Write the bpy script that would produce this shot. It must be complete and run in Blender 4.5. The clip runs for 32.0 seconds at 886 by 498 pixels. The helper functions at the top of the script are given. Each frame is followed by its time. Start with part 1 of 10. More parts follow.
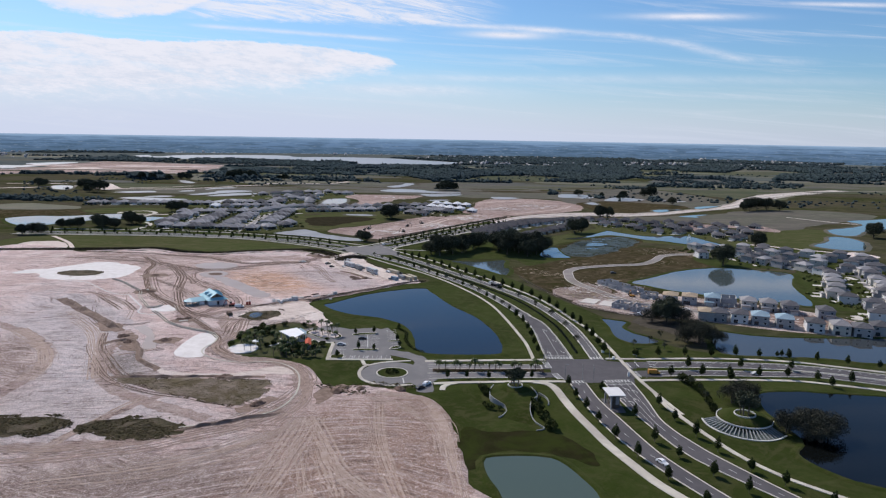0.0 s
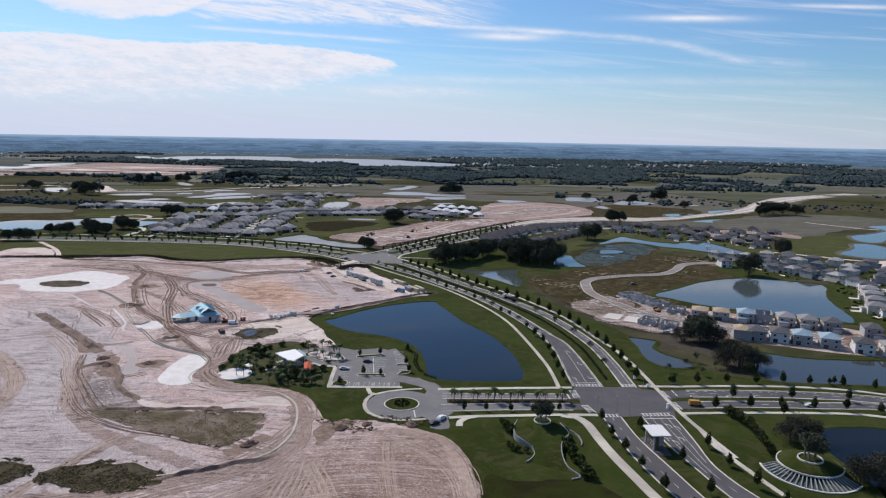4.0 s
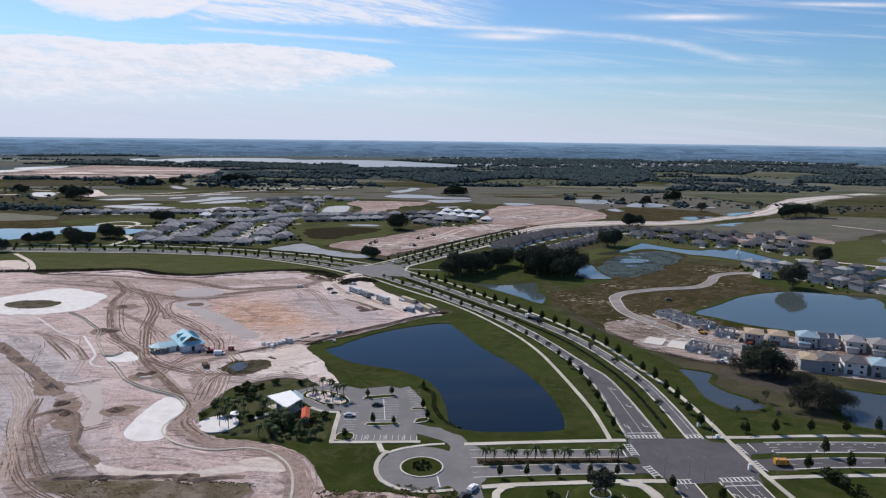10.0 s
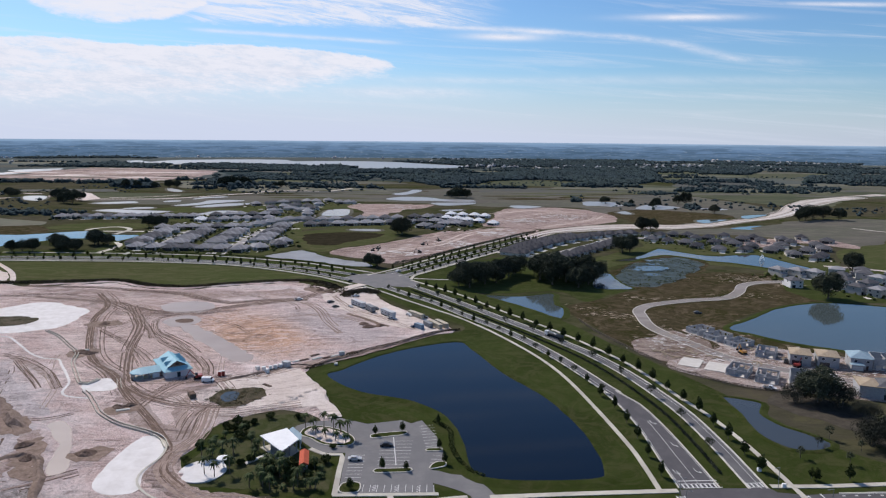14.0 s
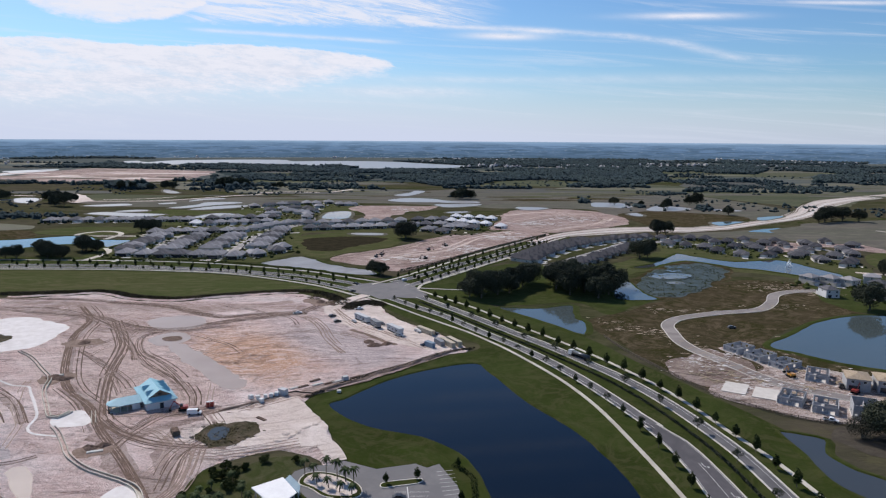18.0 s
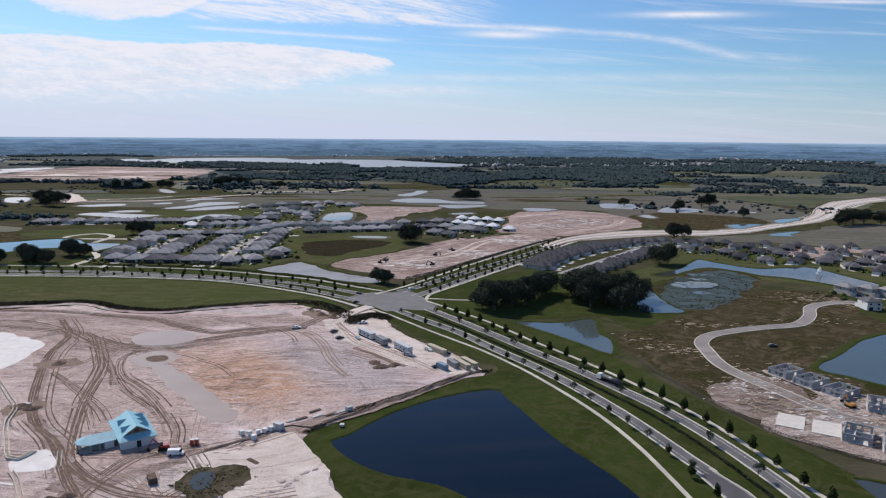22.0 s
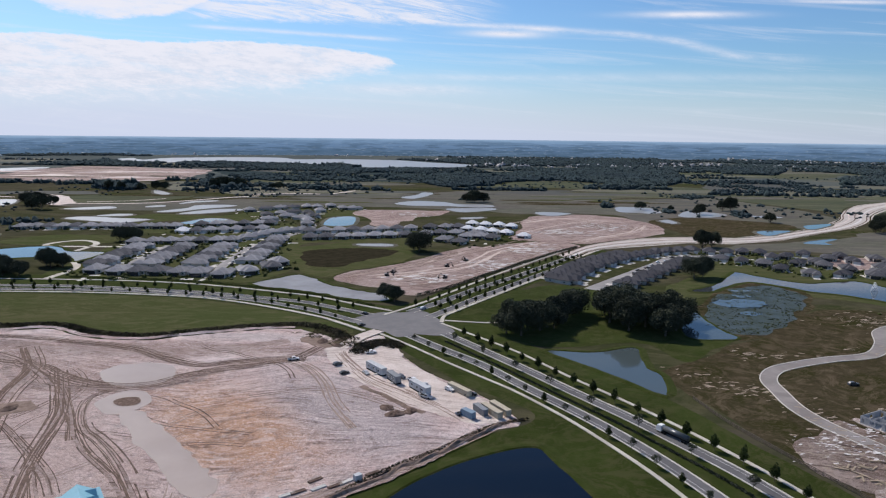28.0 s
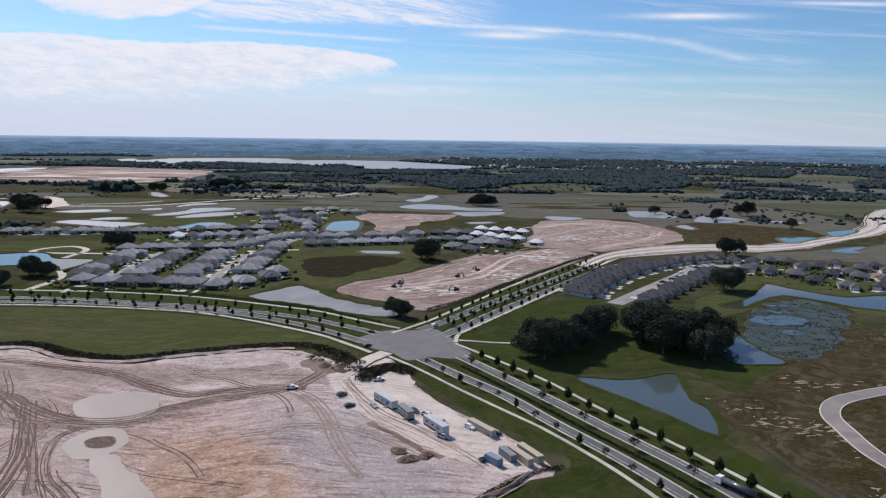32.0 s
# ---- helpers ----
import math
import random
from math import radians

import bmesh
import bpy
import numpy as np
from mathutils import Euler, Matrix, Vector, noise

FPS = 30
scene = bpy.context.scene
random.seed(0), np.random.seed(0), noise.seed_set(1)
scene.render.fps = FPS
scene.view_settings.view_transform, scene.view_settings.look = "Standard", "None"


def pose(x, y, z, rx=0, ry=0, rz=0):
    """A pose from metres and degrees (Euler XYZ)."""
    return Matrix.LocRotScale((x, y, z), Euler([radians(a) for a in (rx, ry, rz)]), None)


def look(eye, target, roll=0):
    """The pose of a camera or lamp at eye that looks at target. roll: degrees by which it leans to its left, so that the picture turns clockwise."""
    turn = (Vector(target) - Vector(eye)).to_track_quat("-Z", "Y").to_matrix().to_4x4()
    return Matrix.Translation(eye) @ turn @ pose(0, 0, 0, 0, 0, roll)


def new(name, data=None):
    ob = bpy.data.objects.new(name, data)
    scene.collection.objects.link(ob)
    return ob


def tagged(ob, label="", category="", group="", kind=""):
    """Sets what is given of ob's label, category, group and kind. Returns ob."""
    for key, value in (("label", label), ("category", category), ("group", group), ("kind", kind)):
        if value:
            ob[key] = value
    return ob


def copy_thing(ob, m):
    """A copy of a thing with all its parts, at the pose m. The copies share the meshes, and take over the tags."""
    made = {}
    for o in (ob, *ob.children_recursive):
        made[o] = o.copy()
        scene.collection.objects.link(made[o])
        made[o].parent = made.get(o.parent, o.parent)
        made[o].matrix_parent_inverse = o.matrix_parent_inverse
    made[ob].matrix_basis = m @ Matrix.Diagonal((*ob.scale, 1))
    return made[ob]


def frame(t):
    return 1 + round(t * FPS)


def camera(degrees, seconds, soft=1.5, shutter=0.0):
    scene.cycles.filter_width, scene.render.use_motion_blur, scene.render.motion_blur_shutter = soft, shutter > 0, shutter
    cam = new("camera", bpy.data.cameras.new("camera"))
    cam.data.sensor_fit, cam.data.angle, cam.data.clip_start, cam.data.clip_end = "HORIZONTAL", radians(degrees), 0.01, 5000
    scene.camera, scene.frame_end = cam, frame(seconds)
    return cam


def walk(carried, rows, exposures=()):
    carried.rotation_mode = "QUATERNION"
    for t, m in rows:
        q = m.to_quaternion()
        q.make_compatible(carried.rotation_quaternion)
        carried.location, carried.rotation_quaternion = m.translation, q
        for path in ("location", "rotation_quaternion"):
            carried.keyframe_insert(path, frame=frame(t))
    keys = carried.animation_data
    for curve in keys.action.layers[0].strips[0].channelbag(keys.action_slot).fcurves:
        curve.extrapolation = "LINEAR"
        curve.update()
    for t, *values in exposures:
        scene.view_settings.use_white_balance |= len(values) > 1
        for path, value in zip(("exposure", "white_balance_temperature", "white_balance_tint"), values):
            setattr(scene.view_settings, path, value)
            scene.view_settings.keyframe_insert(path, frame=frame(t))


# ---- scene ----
cam = camera(65.45, 32.0, soft=1.2)
# seconds, place, pitch, roll, yaw of the flight
FLIGHT = [
    (0, 0.00, 0.00, 110.00, 80.709, 0.908, 0.000),
    (1, -1.62, 9.07, 110.02, 80.756, 0.905, 0.001),
    (2, -3.24, 18.13, 110.03, 80.801, 0.929, 0.025),
    (3, -4.86, 27.21, 110.04, 80.829, 0.969, 0.060),
    (4, -6.50, 36.30, 110.05, 80.823, 0.987, 0.070),
    (5, -8.13, 45.40, 110.06, 80.810, 0.973, 0.064),
    (6, -9.78, 54.52, 110.06, 80.816, 0.931, 0.056),
    (7, -11.44, 63.66, 110.06, 80.824, 0.884, 0.044),
    (8, -13.12, 72.83, 110.05, 80.817, 0.848, 0.024),
    (9, -14.81, 82.03, 110.04, 80.815, 0.783, 0.009),
    (10, -16.51, 91.25, 110.02, 80.837, 0.659, 0.010),
    (11, -18.22, 100.48, 110.00, 80.866, 0.543, 0.008),
    (12, -19.94, 109.73, 109.98, 80.880, 0.499, -0.013),
    (13, -21.65, 118.98, 109.97, 80.886, 0.500, -0.033),
    (14, -23.37, 128.23, 109.97, 80.892, 0.501, -0.029),
    (15, -25.09, 137.46, 109.98, 80.891, 0.483, -0.021),
    (16, -26.80, 146.69, 110.01, 80.876, 0.439, -0.028),
    (17, -28.50, 155.89, 110.06, 80.856, 0.391, -0.036),
    (18, -30.19, 165.08, 110.13, 80.841, 0.362, -0.030),
    (19, -31.88, 174.26, 110.21, 80.813, 0.356, -0.019),
    (20, -33.57, 183.46, 110.30, 80.760, 0.374, -0.019),
    (21, -35.26, 192.67, 110.39, 80.713, 0.417, -0.023),
    (22, -36.96, 201.90, 110.48, 80.704, 0.482, -0.024),
    (23, -38.66, 211.17, 110.57, 80.709, 0.527, -0.017),
    (24, -40.38, 220.49, 110.66, 80.701, 0.523, 0.000),
    (25, -42.11, 229.85, 110.73, 80.690, 0.509, 0.020),
    (26, -43.85, 239.27, 110.80, 80.684, 0.532, 0.033),
    (27, -45.60, 248.72, 110.86, 80.676, 0.573, 0.033),
    (28, -47.36, 258.21, 110.91, 80.659, 0.607, 0.024),
    (29, -49.13, 267.73, 110.96, 80.664, 0.660, 0.047),
    (30, -50.91, 277.27, 111.01, 80.693, 0.722, 0.102),
    (31, -52.69, 286.82, 111.05, 80.719, 0.751, 0.140),
    (32, -54.47, 296.38, 111.09, 80.739, 0.756, 0.164),
]
walk(cam, [(t, pose(x, y, z, p, 0, w) @ pose(0, 0, 0, 0, 0, r)) for t, x, y, z, p, r, w in FLIGHT])

from mathutils import geometry

# ---- light ----
SUN_DIR = Vector((-0.60, 0.80, 0.0)).normalized()
SUN_ELEV = radians(42)
sun_data = bpy.data.lights.new("sun", "SUN")
sun_data.energy, sun_data.angle, sun_data.color = 4.6, radians(0.55), (1.0, 0.912, 0.838)
sun = new("sun", sun_data)
sun.matrix_world = look((0, 0, 0), (-SUN_DIR * math.cos(SUN_ELEV)) - Vector((0, 0, math.sin(SUN_ELEV))))

world = bpy.data.worlds.new("sky")
scene.world = world
world.use_nodes = True
wt = world.node_tree
wt.nodes.clear()


def wn(kind, **kw):
    n = wt.nodes.new(kind)
    for k, v in kw.items():
        setattr(n, k, v)
    return n


def wmath(op, a, b=None):
    n = wn("ShaderNodeMath", operation=op)
    for i, v in enumerate((a, b)):
        if v is None:
            continue
        if hasattr(v, "is_output"):
            wt.links.new(v, n.inputs[i])
        else:
            n.inputs[i].default_value = v
    return n.outputs[0]


sky = wn("ShaderNodeTexSky", sky_type="NISHITA", sun_disc=False, sun_elevation=SUN_ELEV,
         sun_rotation=math.atan2(SUN_DIR.x, SUN_DIR.y), altitude=110, air_density=1.0, dust_density=0.6, ozone_density=1.6)
geo_in = wn("ShaderNodeTexCoord")
sep = wn("ShaderNodeSeparateXYZ")
wt.links.new(geo_in.outputs["Generated"], sep.inputs[0])
# bearing and height of the sky, as tangents
run = wmath("MAXIMUM", wmath("ABSOLUTE", sep.outputs[1]), 0.05)
az = wmath("DIVIDE", sep.outputs[0], run)
el = wmath("DIVIDE", sep.outputs[2], run)


def cloud_noise(scale_x, scale_y, seed, detail, rough, distort=0.0, tilt=0.0):
    comb = wn("ShaderNodeCombineXYZ")
    wt.links.new(wmath("MULTIPLY", az, scale_x), comb.inputs[0])
    wt.links.new(wmath("MULTIPLY", wmath("ADD", el, wmath("MULTIPLY", az, tilt)), scale_y), comb.inputs[1])
    comb.inputs[2].default_value = seed
    n = wn("ShaderNodeTexNoise", noise_dimensions="3D")
    n.inputs["Scale"].default_value, n.inputs["Detail"].default_value = 1.0, detail
    n.inputs["Roughness"].default_value, n.inputs["Distortion"].default_value = rough, distort
    wt.links.new(comb.outputs[0], n.inputs["Vector"])
    return n.outputs[0]


def smooth(v, lo, hi):
    n = wn("ShaderNodeMapRange", interpolation_type="SMOOTHSTEP")
    n.inputs[1].default_value, n.inputs[2].default_value = lo, hi
    wt.links.new(v, n.inputs[0])
    return n.outputs[0]


def bump_at(ax, ex, wx, wy, tilt=0.0):
    """A soft hill round one place of the sky."""
    dx = wmath("DIVIDE", wmath("SUBTRACT", az, ax), wx)
    dy = wmath("DIVIDE", wmath("SUBTRACT", wmath("ADD", el, wmath("MULTIPLY", wmath("SUBTRACT", az, ax), tilt)), ex), wy)
    d = wmath("ADD", wmath("MULTIPLY", dx, dx), wmath("MULTIPLY", dy, dy))
    return wmath("POWER", 2.718, wmath("MULTIPLY", d, -1.0))


def total(*vs):
    out = vs[0]
    for v in vs[1:]:
        out = wmath("ADD", out, v)
    return out


n1 = cloud_noise(4.5, 30.0, 2.3, 8.0, 0.66, 0.5, 0.10)
n2 = cloud_noise(18.0, 75.0, 7.1, 7.0, 0.68, 0.3, 0.10)
n3 = cloud_noise(60.0, 190.0, 5.5, 5.0, 0.7, 0.2, 0.08)
grain = total(wmath("MULTIPLY", n1, 0.55), wmath("MULTIPLY", n2, 0.33), wmath("MULTIPLY", n3, 0.12))
torn = total(wmath("MULTIPLY", n1, 0.35), wmath("MULTIPLY", n2, 0.40), wmath("MULTIPLY", n3, 0.25))
rim = wmath("ADD", el, wmath("MULTIPLY", wmath("SUBTRACT", torn, 0.5), 0.034))
rim_low = wmath("ADD", el, wmath("MULTIPLY", wmath("SUBTRACT", torn, 0.5), 0.09))
in_reach = smooth(el, 0.228, 0.202)


def height_along(points):
    """Height of a cloud's edge by bearing, from a few (bearing, height) pairs."""
    pos = wn("ShaderNodeMapRange")
    pos.inputs[1].default_value, pos.inputs[2].default_value = -0.7, 0.7
    wt.links.new(az, pos.inputs[0])
    ramp = wn("ShaderNodeValToRGB")
    e = ramp.color_ramp.elements
    for k, (a, h) in enumerate(points):
        spot = e[0] if k == 0 else e[len(e) - 1] if k == len(points) - 1 else e.new((a + 0.7) / 1.4)
        spot.position, spot.color = (a + 0.7) / 1.4, (h * 4, h * 4, h * 4, 1)
    wt.links.new(pos.outputs[0], ramp.inputs[0])
    return wmath("MULTIPLY", ramp.outputs[0], 0.25)


def product(*vs):
    out = vs[0]
    for v in vs[1:]:
        out = wmath("MULTIPLY", out, v)
    return out


# the long bank: a firm upper edge that falls to the right, a torn lower one
bank_top = height_along(((-0.63, 0.1386), (-0.54, 0.1378), (-0.465, 0.1316), (-0.363, 0.1287), (-0.307, 0.1318), (-0.228, 0.1269), (-0.149, 0.1200), (-0.109, 0.1157), (-0.077, 0.1083), (-0.066, 0.1000)))
bank_foot = height_along(((-0.63, 0.046), (-0.39, 0.052), (-0.21, 0.064), (-0.15, 0.082), (-0.07, 0.088)))
bank = product(smooth(wmath("SUBTRACT", bank_top, rim), 0.0, 0.0045), smooth(wmath("SUBTRACT", rim_low, bank_foot), -0.016, 0.022),
               smooth(wmath("SUBTRACT", wmath("MULTIPLY", wmath("SUBTRACT", torn, 0.5), 0.16), az), 0.058, 0.086))
bank = wmath("MULTIPLY", bank, wmath("ADD", 0.70, wmath("MULTIPLY", smooth(grain, 0.38, 0.52), 0.30)))
# cloud at the upper left, ragged wisps beside it
upper_foot = height_along(((-0.63, 0.200), (-0.588, 0.184), (-0.542, 0.163), (-0.463, 0.152), (-0.385, 0.161), (-0.335, 0.176), (-0.30, 0.200)))
upper = product(in_reach, smooth(wmath("SUBTRACT", rim, upper_foot), -0.001, 0.008), wmath("ADD", 0.65, wmath("MULTIPLY", smooth(grain, 0.38, 0.55), 0.35)))
shred = smooth(cloud_noise(7.0, 70.0, 3.9, 8.0, 0.70, 1.2, 0.16), 0.40, 0.60)
ragged = product(in_reach, smooth(wmath("ADD", rim, wmath("MULTIPLY", az, 0.016)), 0.148, 0.158), smooth(az, -0.40, -0.31), smooth(az, 0.10, -0.02), wmath("ADD", 0.22, wmath("MULTIPLY", shred, 0.68)))


def band(ax0, ex0, ax1, ex1, w, strength):
    """A thin straight streak between two places of the sky."""
    d = wmath("DIVIDE", wmath("SUBTRACT", wmath("ADD", el, wmath("MULTIPLY", wmath("SUBTRACT", n2, 0.5), w * 0.9)),
                              wmath("ADD", ex0, wmath("MULTIPLY", wmath("SUBTRACT", az, ax0), (ex1 - ex0) / (ax1 - ax0)))), w)
    g = wmath("POWER", 2.718, wmath("MULTIPLY", wmath("MULTIPLY", d, d), -1.0))
    return product(g, smooth(az, ax0 - 0.03, ax0 + 0.03), smooth(az, ax1 + 0.03, ax1 - 0.03), wmath("ADD", 0.55, wmath("MULTIPLY", n3, 0.9)), strength)


streaks = total(
    band(-0.35, 0.1475, -0.07, 0.1322, 0.0028, 0.50),
    band(-0.03, 0.1555, 0.15, 0.1487, 0.0035, 0.62), band(0.13, 0.1490, 0.27, 0.1415, 0.0036, 0.42), band(0.25, 0.1425, 0.34, 0.1320, 0.0042, 0.38), band(0.32, 0.1340, 0.41, 0.1150, 0.0052, 0.34), band(0.39, 0.1150, 0.52, 0.1100, 0.0048, 0.28),
    wmath("MULTIPLY", bump_at(0.085, 0.1412, 0.052, 0.0048, 0.01), 0.95), wmath("MULTIPLY", bump_at(0.335, 0.1695, 0.075, 0.0044, -0.012), 1.05), wmath("MULTIPLY", bump_at(0.56, 0.189, 0.10, 0.003, 0.0), 0.8),
    wmath("MULTIPLY", bump_at(-0.06, 0.0640, 0.13, 0.0085, 0.01), 0.62), wmath("MULTIPLY", bump_at(0.05, 0.0810, 0.20, 0.0050, 0.0), 0.30), wmath("MULTIPLY", bump_at(0.36, 0.0850, 0.30, 0.0065, 0.0), 0.22))
streaks = wmath("MULTIPLY", streaks, wmath("ADD", 0.55, wmath("MULTIPLY", smooth(grain, 0.36, 0.58), 0.5)))
cover = wmath("MAXIMUM", wmath("MAXIMUM", bank, upper), wmath("MAXIMUM", ragged, wmath("MINIMUM", streaks, 1.0)))
wisps = wmath("MULTIPLY", smooth(cloud_noise(2.6, 60.0, 11.7, 7.0, 0.66, 0.8, 0.06), 0.47, 0.78), 0.34)
haze = smooth(wmath("ADD", el, wmath("MULTIPLY", smooth(az, -0.5, 0.25), 0.026)), 0.135, 0.012)
veil = wmath("MAXIMUM", cover, wisps)
veil = wmath("MULTIPLY", veil, smooth(sep.outputs[2], -0.02, 0.0))
mix = wn("ShaderNodeMixRGB")
wt.links.new(veil, mix.inputs[0])
tint = wn("ShaderNodeMixRGB", blend_type="MULTIPLY")
tint.inputs[0].default_value, tint.inputs[2].default_value = 1.0, (0.64, 0.89, 1.17, 1)
wt.links.new(sky.outputs[0], tint.inputs[1])
hazed = wn("ShaderNodeMixRGB")
wt.links.new(wmath("MULTIPLY", haze, wmath("SUBTRACT", 0.97, wmath("MULTIPLY", smooth(az, -0.1, 0.75), 0.30))), hazed.inputs[0])
wt.links.new(tint.outputs[0], hazed.inputs[1])
hazed.inputs[2].default_value = (6.5, 7.1, 8.95, 1)
wt.links.new(hazed.outputs[0], mix.inputs[1])
body = wn("ShaderNodeMixRGB")
body.inputs[1].default_value, body.inputs[2].default_value = (7.3, 7.8, 9.1, 1), (8.7, 8.8, 9.8, 1)
wt.links.new(smooth(total(wmath("MULTIPLY", n2, 0.6), wmath("MULTIPLY", n3, 0.4), wmath("MULTIPLY", el, 1.4)), 0.50, 0.72), body.inputs[0])
wt.links.new(body.outputs[0], mix.inputs[2])
back = wn("ShaderNodeBackground")
back.inputs["Strength"].default_value = 0.095
wt.links.new(mix.outputs[0], back.inputs["Color"])
wout = wn("ShaderNodeOutputWorld")
wt.links.new(back.outputs[0], wout.inputs["Surface"])
scene.view_settings.exposure = 0.0

# ---- materials ----
def material(name, color, rough=0.8, second=None, scale=1.0, amount=1.0, bump=0.0, bump_scale=8.0, metal=0.0,
             third=None, scale3=0.05, spec=0.08, vary=0.0, stretch=None, lo=0.35, hi=0.65, lo3=0.42, hi3=0.62, streak=None, streak_scale=0.12, streak_amt=0.5, sheen=0.0, sheen_tint=(0.82, 0.92, 1.0)):
    """Base colour broken up at two scales (metres per pattern = 1 / scale), with fine relief."""
    m = bpy.data.materials.new(name)
    m.use_nodes = True
    nt = m.node_tree
    b = nt.nodes["Principled BSDF"]
    b.inputs["Roughness"].default_value, b.inputs["Metallic"].default_value = rough, metal
    b.inputs["Specular IOR Level"].default_value = spec
    # sheen pales growth at low angles; its bluish default stands in for haze
    if sheen:
        b.inputs["Sheen Weight"].default_value, b.inputs["Sheen Roughness"].default_value = sheen, 0.45
        b.inputs["Sheen Tint"].default_value = (*sheen_tint, 1)
    tc = nt.nodes.new("ShaderNodeTexCoord")
    coord = tc.outputs["Object"]
    if stretch:
        mp = nt.nodes.new("ShaderNodeMapping")
        mp.inputs["Scale"].default_value = stretch
        nt.links.new(coord, mp.inputs[0])
        coord = mp.outputs[0]

    def noisy(sc, det, a, z, dist=0.0):
        n = nt.nodes.new("ShaderNodeTexNoise")
        n.inputs["Scale"].default_value, n.inputs["Detail"].default_value, n.inputs["Roughness"].default_value = sc, det, 0.65
        n.inputs["Distortion"].default_value = dist
        nt.links.new(coord, n.inputs["Vector"])
        r = nt.nodes.new("ShaderNodeMapRange")
        r.inputs[1].default_value, r.inputs[2].default_value = a, z
        nt.links.new(n.outputs[0], r.inputs[0])
        return r.outputs[0]

    def blend(fac, a, c, mode="MIX"):
        n = nt.nodes.new("ShaderNodeMixRGB")
        n.blend_type = mode
        for i, v in enumerate((fac, a, c)):
            if hasattr(v, "is_output"):
                nt.links.new(v, n.inputs[i])
            elif i == 0:
                n.inputs[0].default_value = v
            else:
                n.inputs[i].default_value = (*v, 1)
        return n.outputs[0]

    col = color
    if second:
        mul = nt.nodes.new("ShaderNodeMath")
        mul.operation = "MULTIPLY"
        nt.links.new(noisy(scale, 6, lo, hi, 0.4), mul.inputs[0])
        mul.inputs[1].default_value = amount
        col = blend(mul.outputs[0], col, second)
    if third:
        col = blend(noisy(scale3, 5, lo3, hi3, 0.8), col, third)
    if streak:
        wv = nt.nodes.new("ShaderNodeTexNoise")
        wv.inputs["Scale"].default_value, wv.inputs["Detail"].default_value = streak_scale, 9.0
        wv.inputs["Roughness"].default_value, wv.inputs["Distortion"].default_value = 0.72, 3.2
        nt.links.new(coord, wv.inputs["Vector"])
        r = nt.nodes.new("ShaderNodeMapRange")
        r.inputs[1].default_value, r.inputs[2].default_value, r.inputs[4].default_value = 0.485, 0.575, streak_amt
        nt.links.new(wv.outputs[0], r.inputs[0])
        mk = nt.nodes.new("ShaderNodeMath")
        mk.operation = "MULTIPLY"
        nt.links.new(r.outputs[0], mk.inputs[0])
        nt.links.new(noisy(0.03, 3, 0.25, 0.55), mk.inputs[1])
        col = blend(mk.outputs[0], col, streak)
        fine_grain = noisy(streak_scale * 6, 8, 0.50, 0.64, 2.0)
        dim = nt.nodes.new("ShaderNodeMath")
        dim.operation = "MULTIPLY"
        nt.links.new(fine_grain, dim.inputs[0])
        dim.inputs[1].default_value = 0.42 * streak_amt
        col = blend(dim.outputs[0], col, streak)
    if vary:
        info = nt.nodes.new("ShaderNodeObjectInfo")
        r = nt.nodes.new("ShaderNodeMapRange")
        r.inputs[3].default_value, r.inputs[4].default_value = 1 - vary, 1 + vary
        nt.links.new(info.outputs["Random"], r.inputs[0])
        hsv = nt.nodes.new("ShaderNodeHueSaturation")
        nt.links.new(r.outputs[0], hsv.inputs["Value"])
        if hasattr(col, "is_output"):
            nt.links.new(col, hsv.inputs["Color"])
        else:
            hsv.inputs["Color"].default_value = (*col, 1)
        col = hsv.outputs[0]
    if hasattr(col, "is_output"):
        nt.links.new(col, b.inputs["Base Color"])
    else:
        b.inputs["Base Color"].default_value = (*col, 1)
    if bump:
        bp = nt.nodes.new("ShaderNodeBump")
        bp.inputs["Strength"].default_value, bp.inputs["Distance"].default_value = min(1.0, bump), bump
        nt.links.new(noisy(bump_scale, 5, 0.0, 1.0), bp.inputs["Height"])
        nt.links.new(bp.outputs[0], b.inputs["Normal"])
    return m


M_GROUND = material("rough_pasture", (0.050, 0.048, 0.032), 0.95, (0.076, 0.066, 0.048), 0.05, 1.0, 0.8, 0.4, spec=0.0,
                    third=(0.030, 0.040, 0.012), scale3=0.008, stretch=(0.6, 1, 1), streak=(0.080, 0.074, 0.042), streak_scale=0.02, streak_amt=0.8)
M_LAWN = material("mown_lawn", (0.024, 0.036, 0.007), 0.95, (0.037, 0.046, 0.013), 0.12, 0.9, 0.3, 1.5, spec=0.0,
                  third=(0.020, 0.028, 0.006), scale3=0.03, streak=(0.056, 0.054, 0.024), streak_scale=0.05, streak_amt=0.6, sheen=0.06, sheen_tint=(0.88, 1.0, 0.5))
M_FIELD = material("green_field", (0.044, 0.053, 0.018), 0.95, (0.068, 0.068, 0.030), 0.09, 1.0, 0.5, 0.8, spec=0.0,
                   third=(0.048, 0.060, 0.020), scale3=0.02, stretch=(0.35, 1, 1), streak=(0.092, 0.086, 0.044), streak_scale=0.06, streak_amt=0.75, sheen=0.03, sheen_tint=(0.9, 1.0, 0.6))
M_SCRUB = material("weedy_field", (0.039, 0.033, 0.019), 0.95, (0.060, 0.049, 0.029), 0.12, 1.0, 0.6, 1.0, spec=0.0,
                   third=(0.031, 0.031, 0.012), scale3=0.03, streak=(0.12, 0.092, 0.062), streak_scale=0.05, streak_amt=0.6)
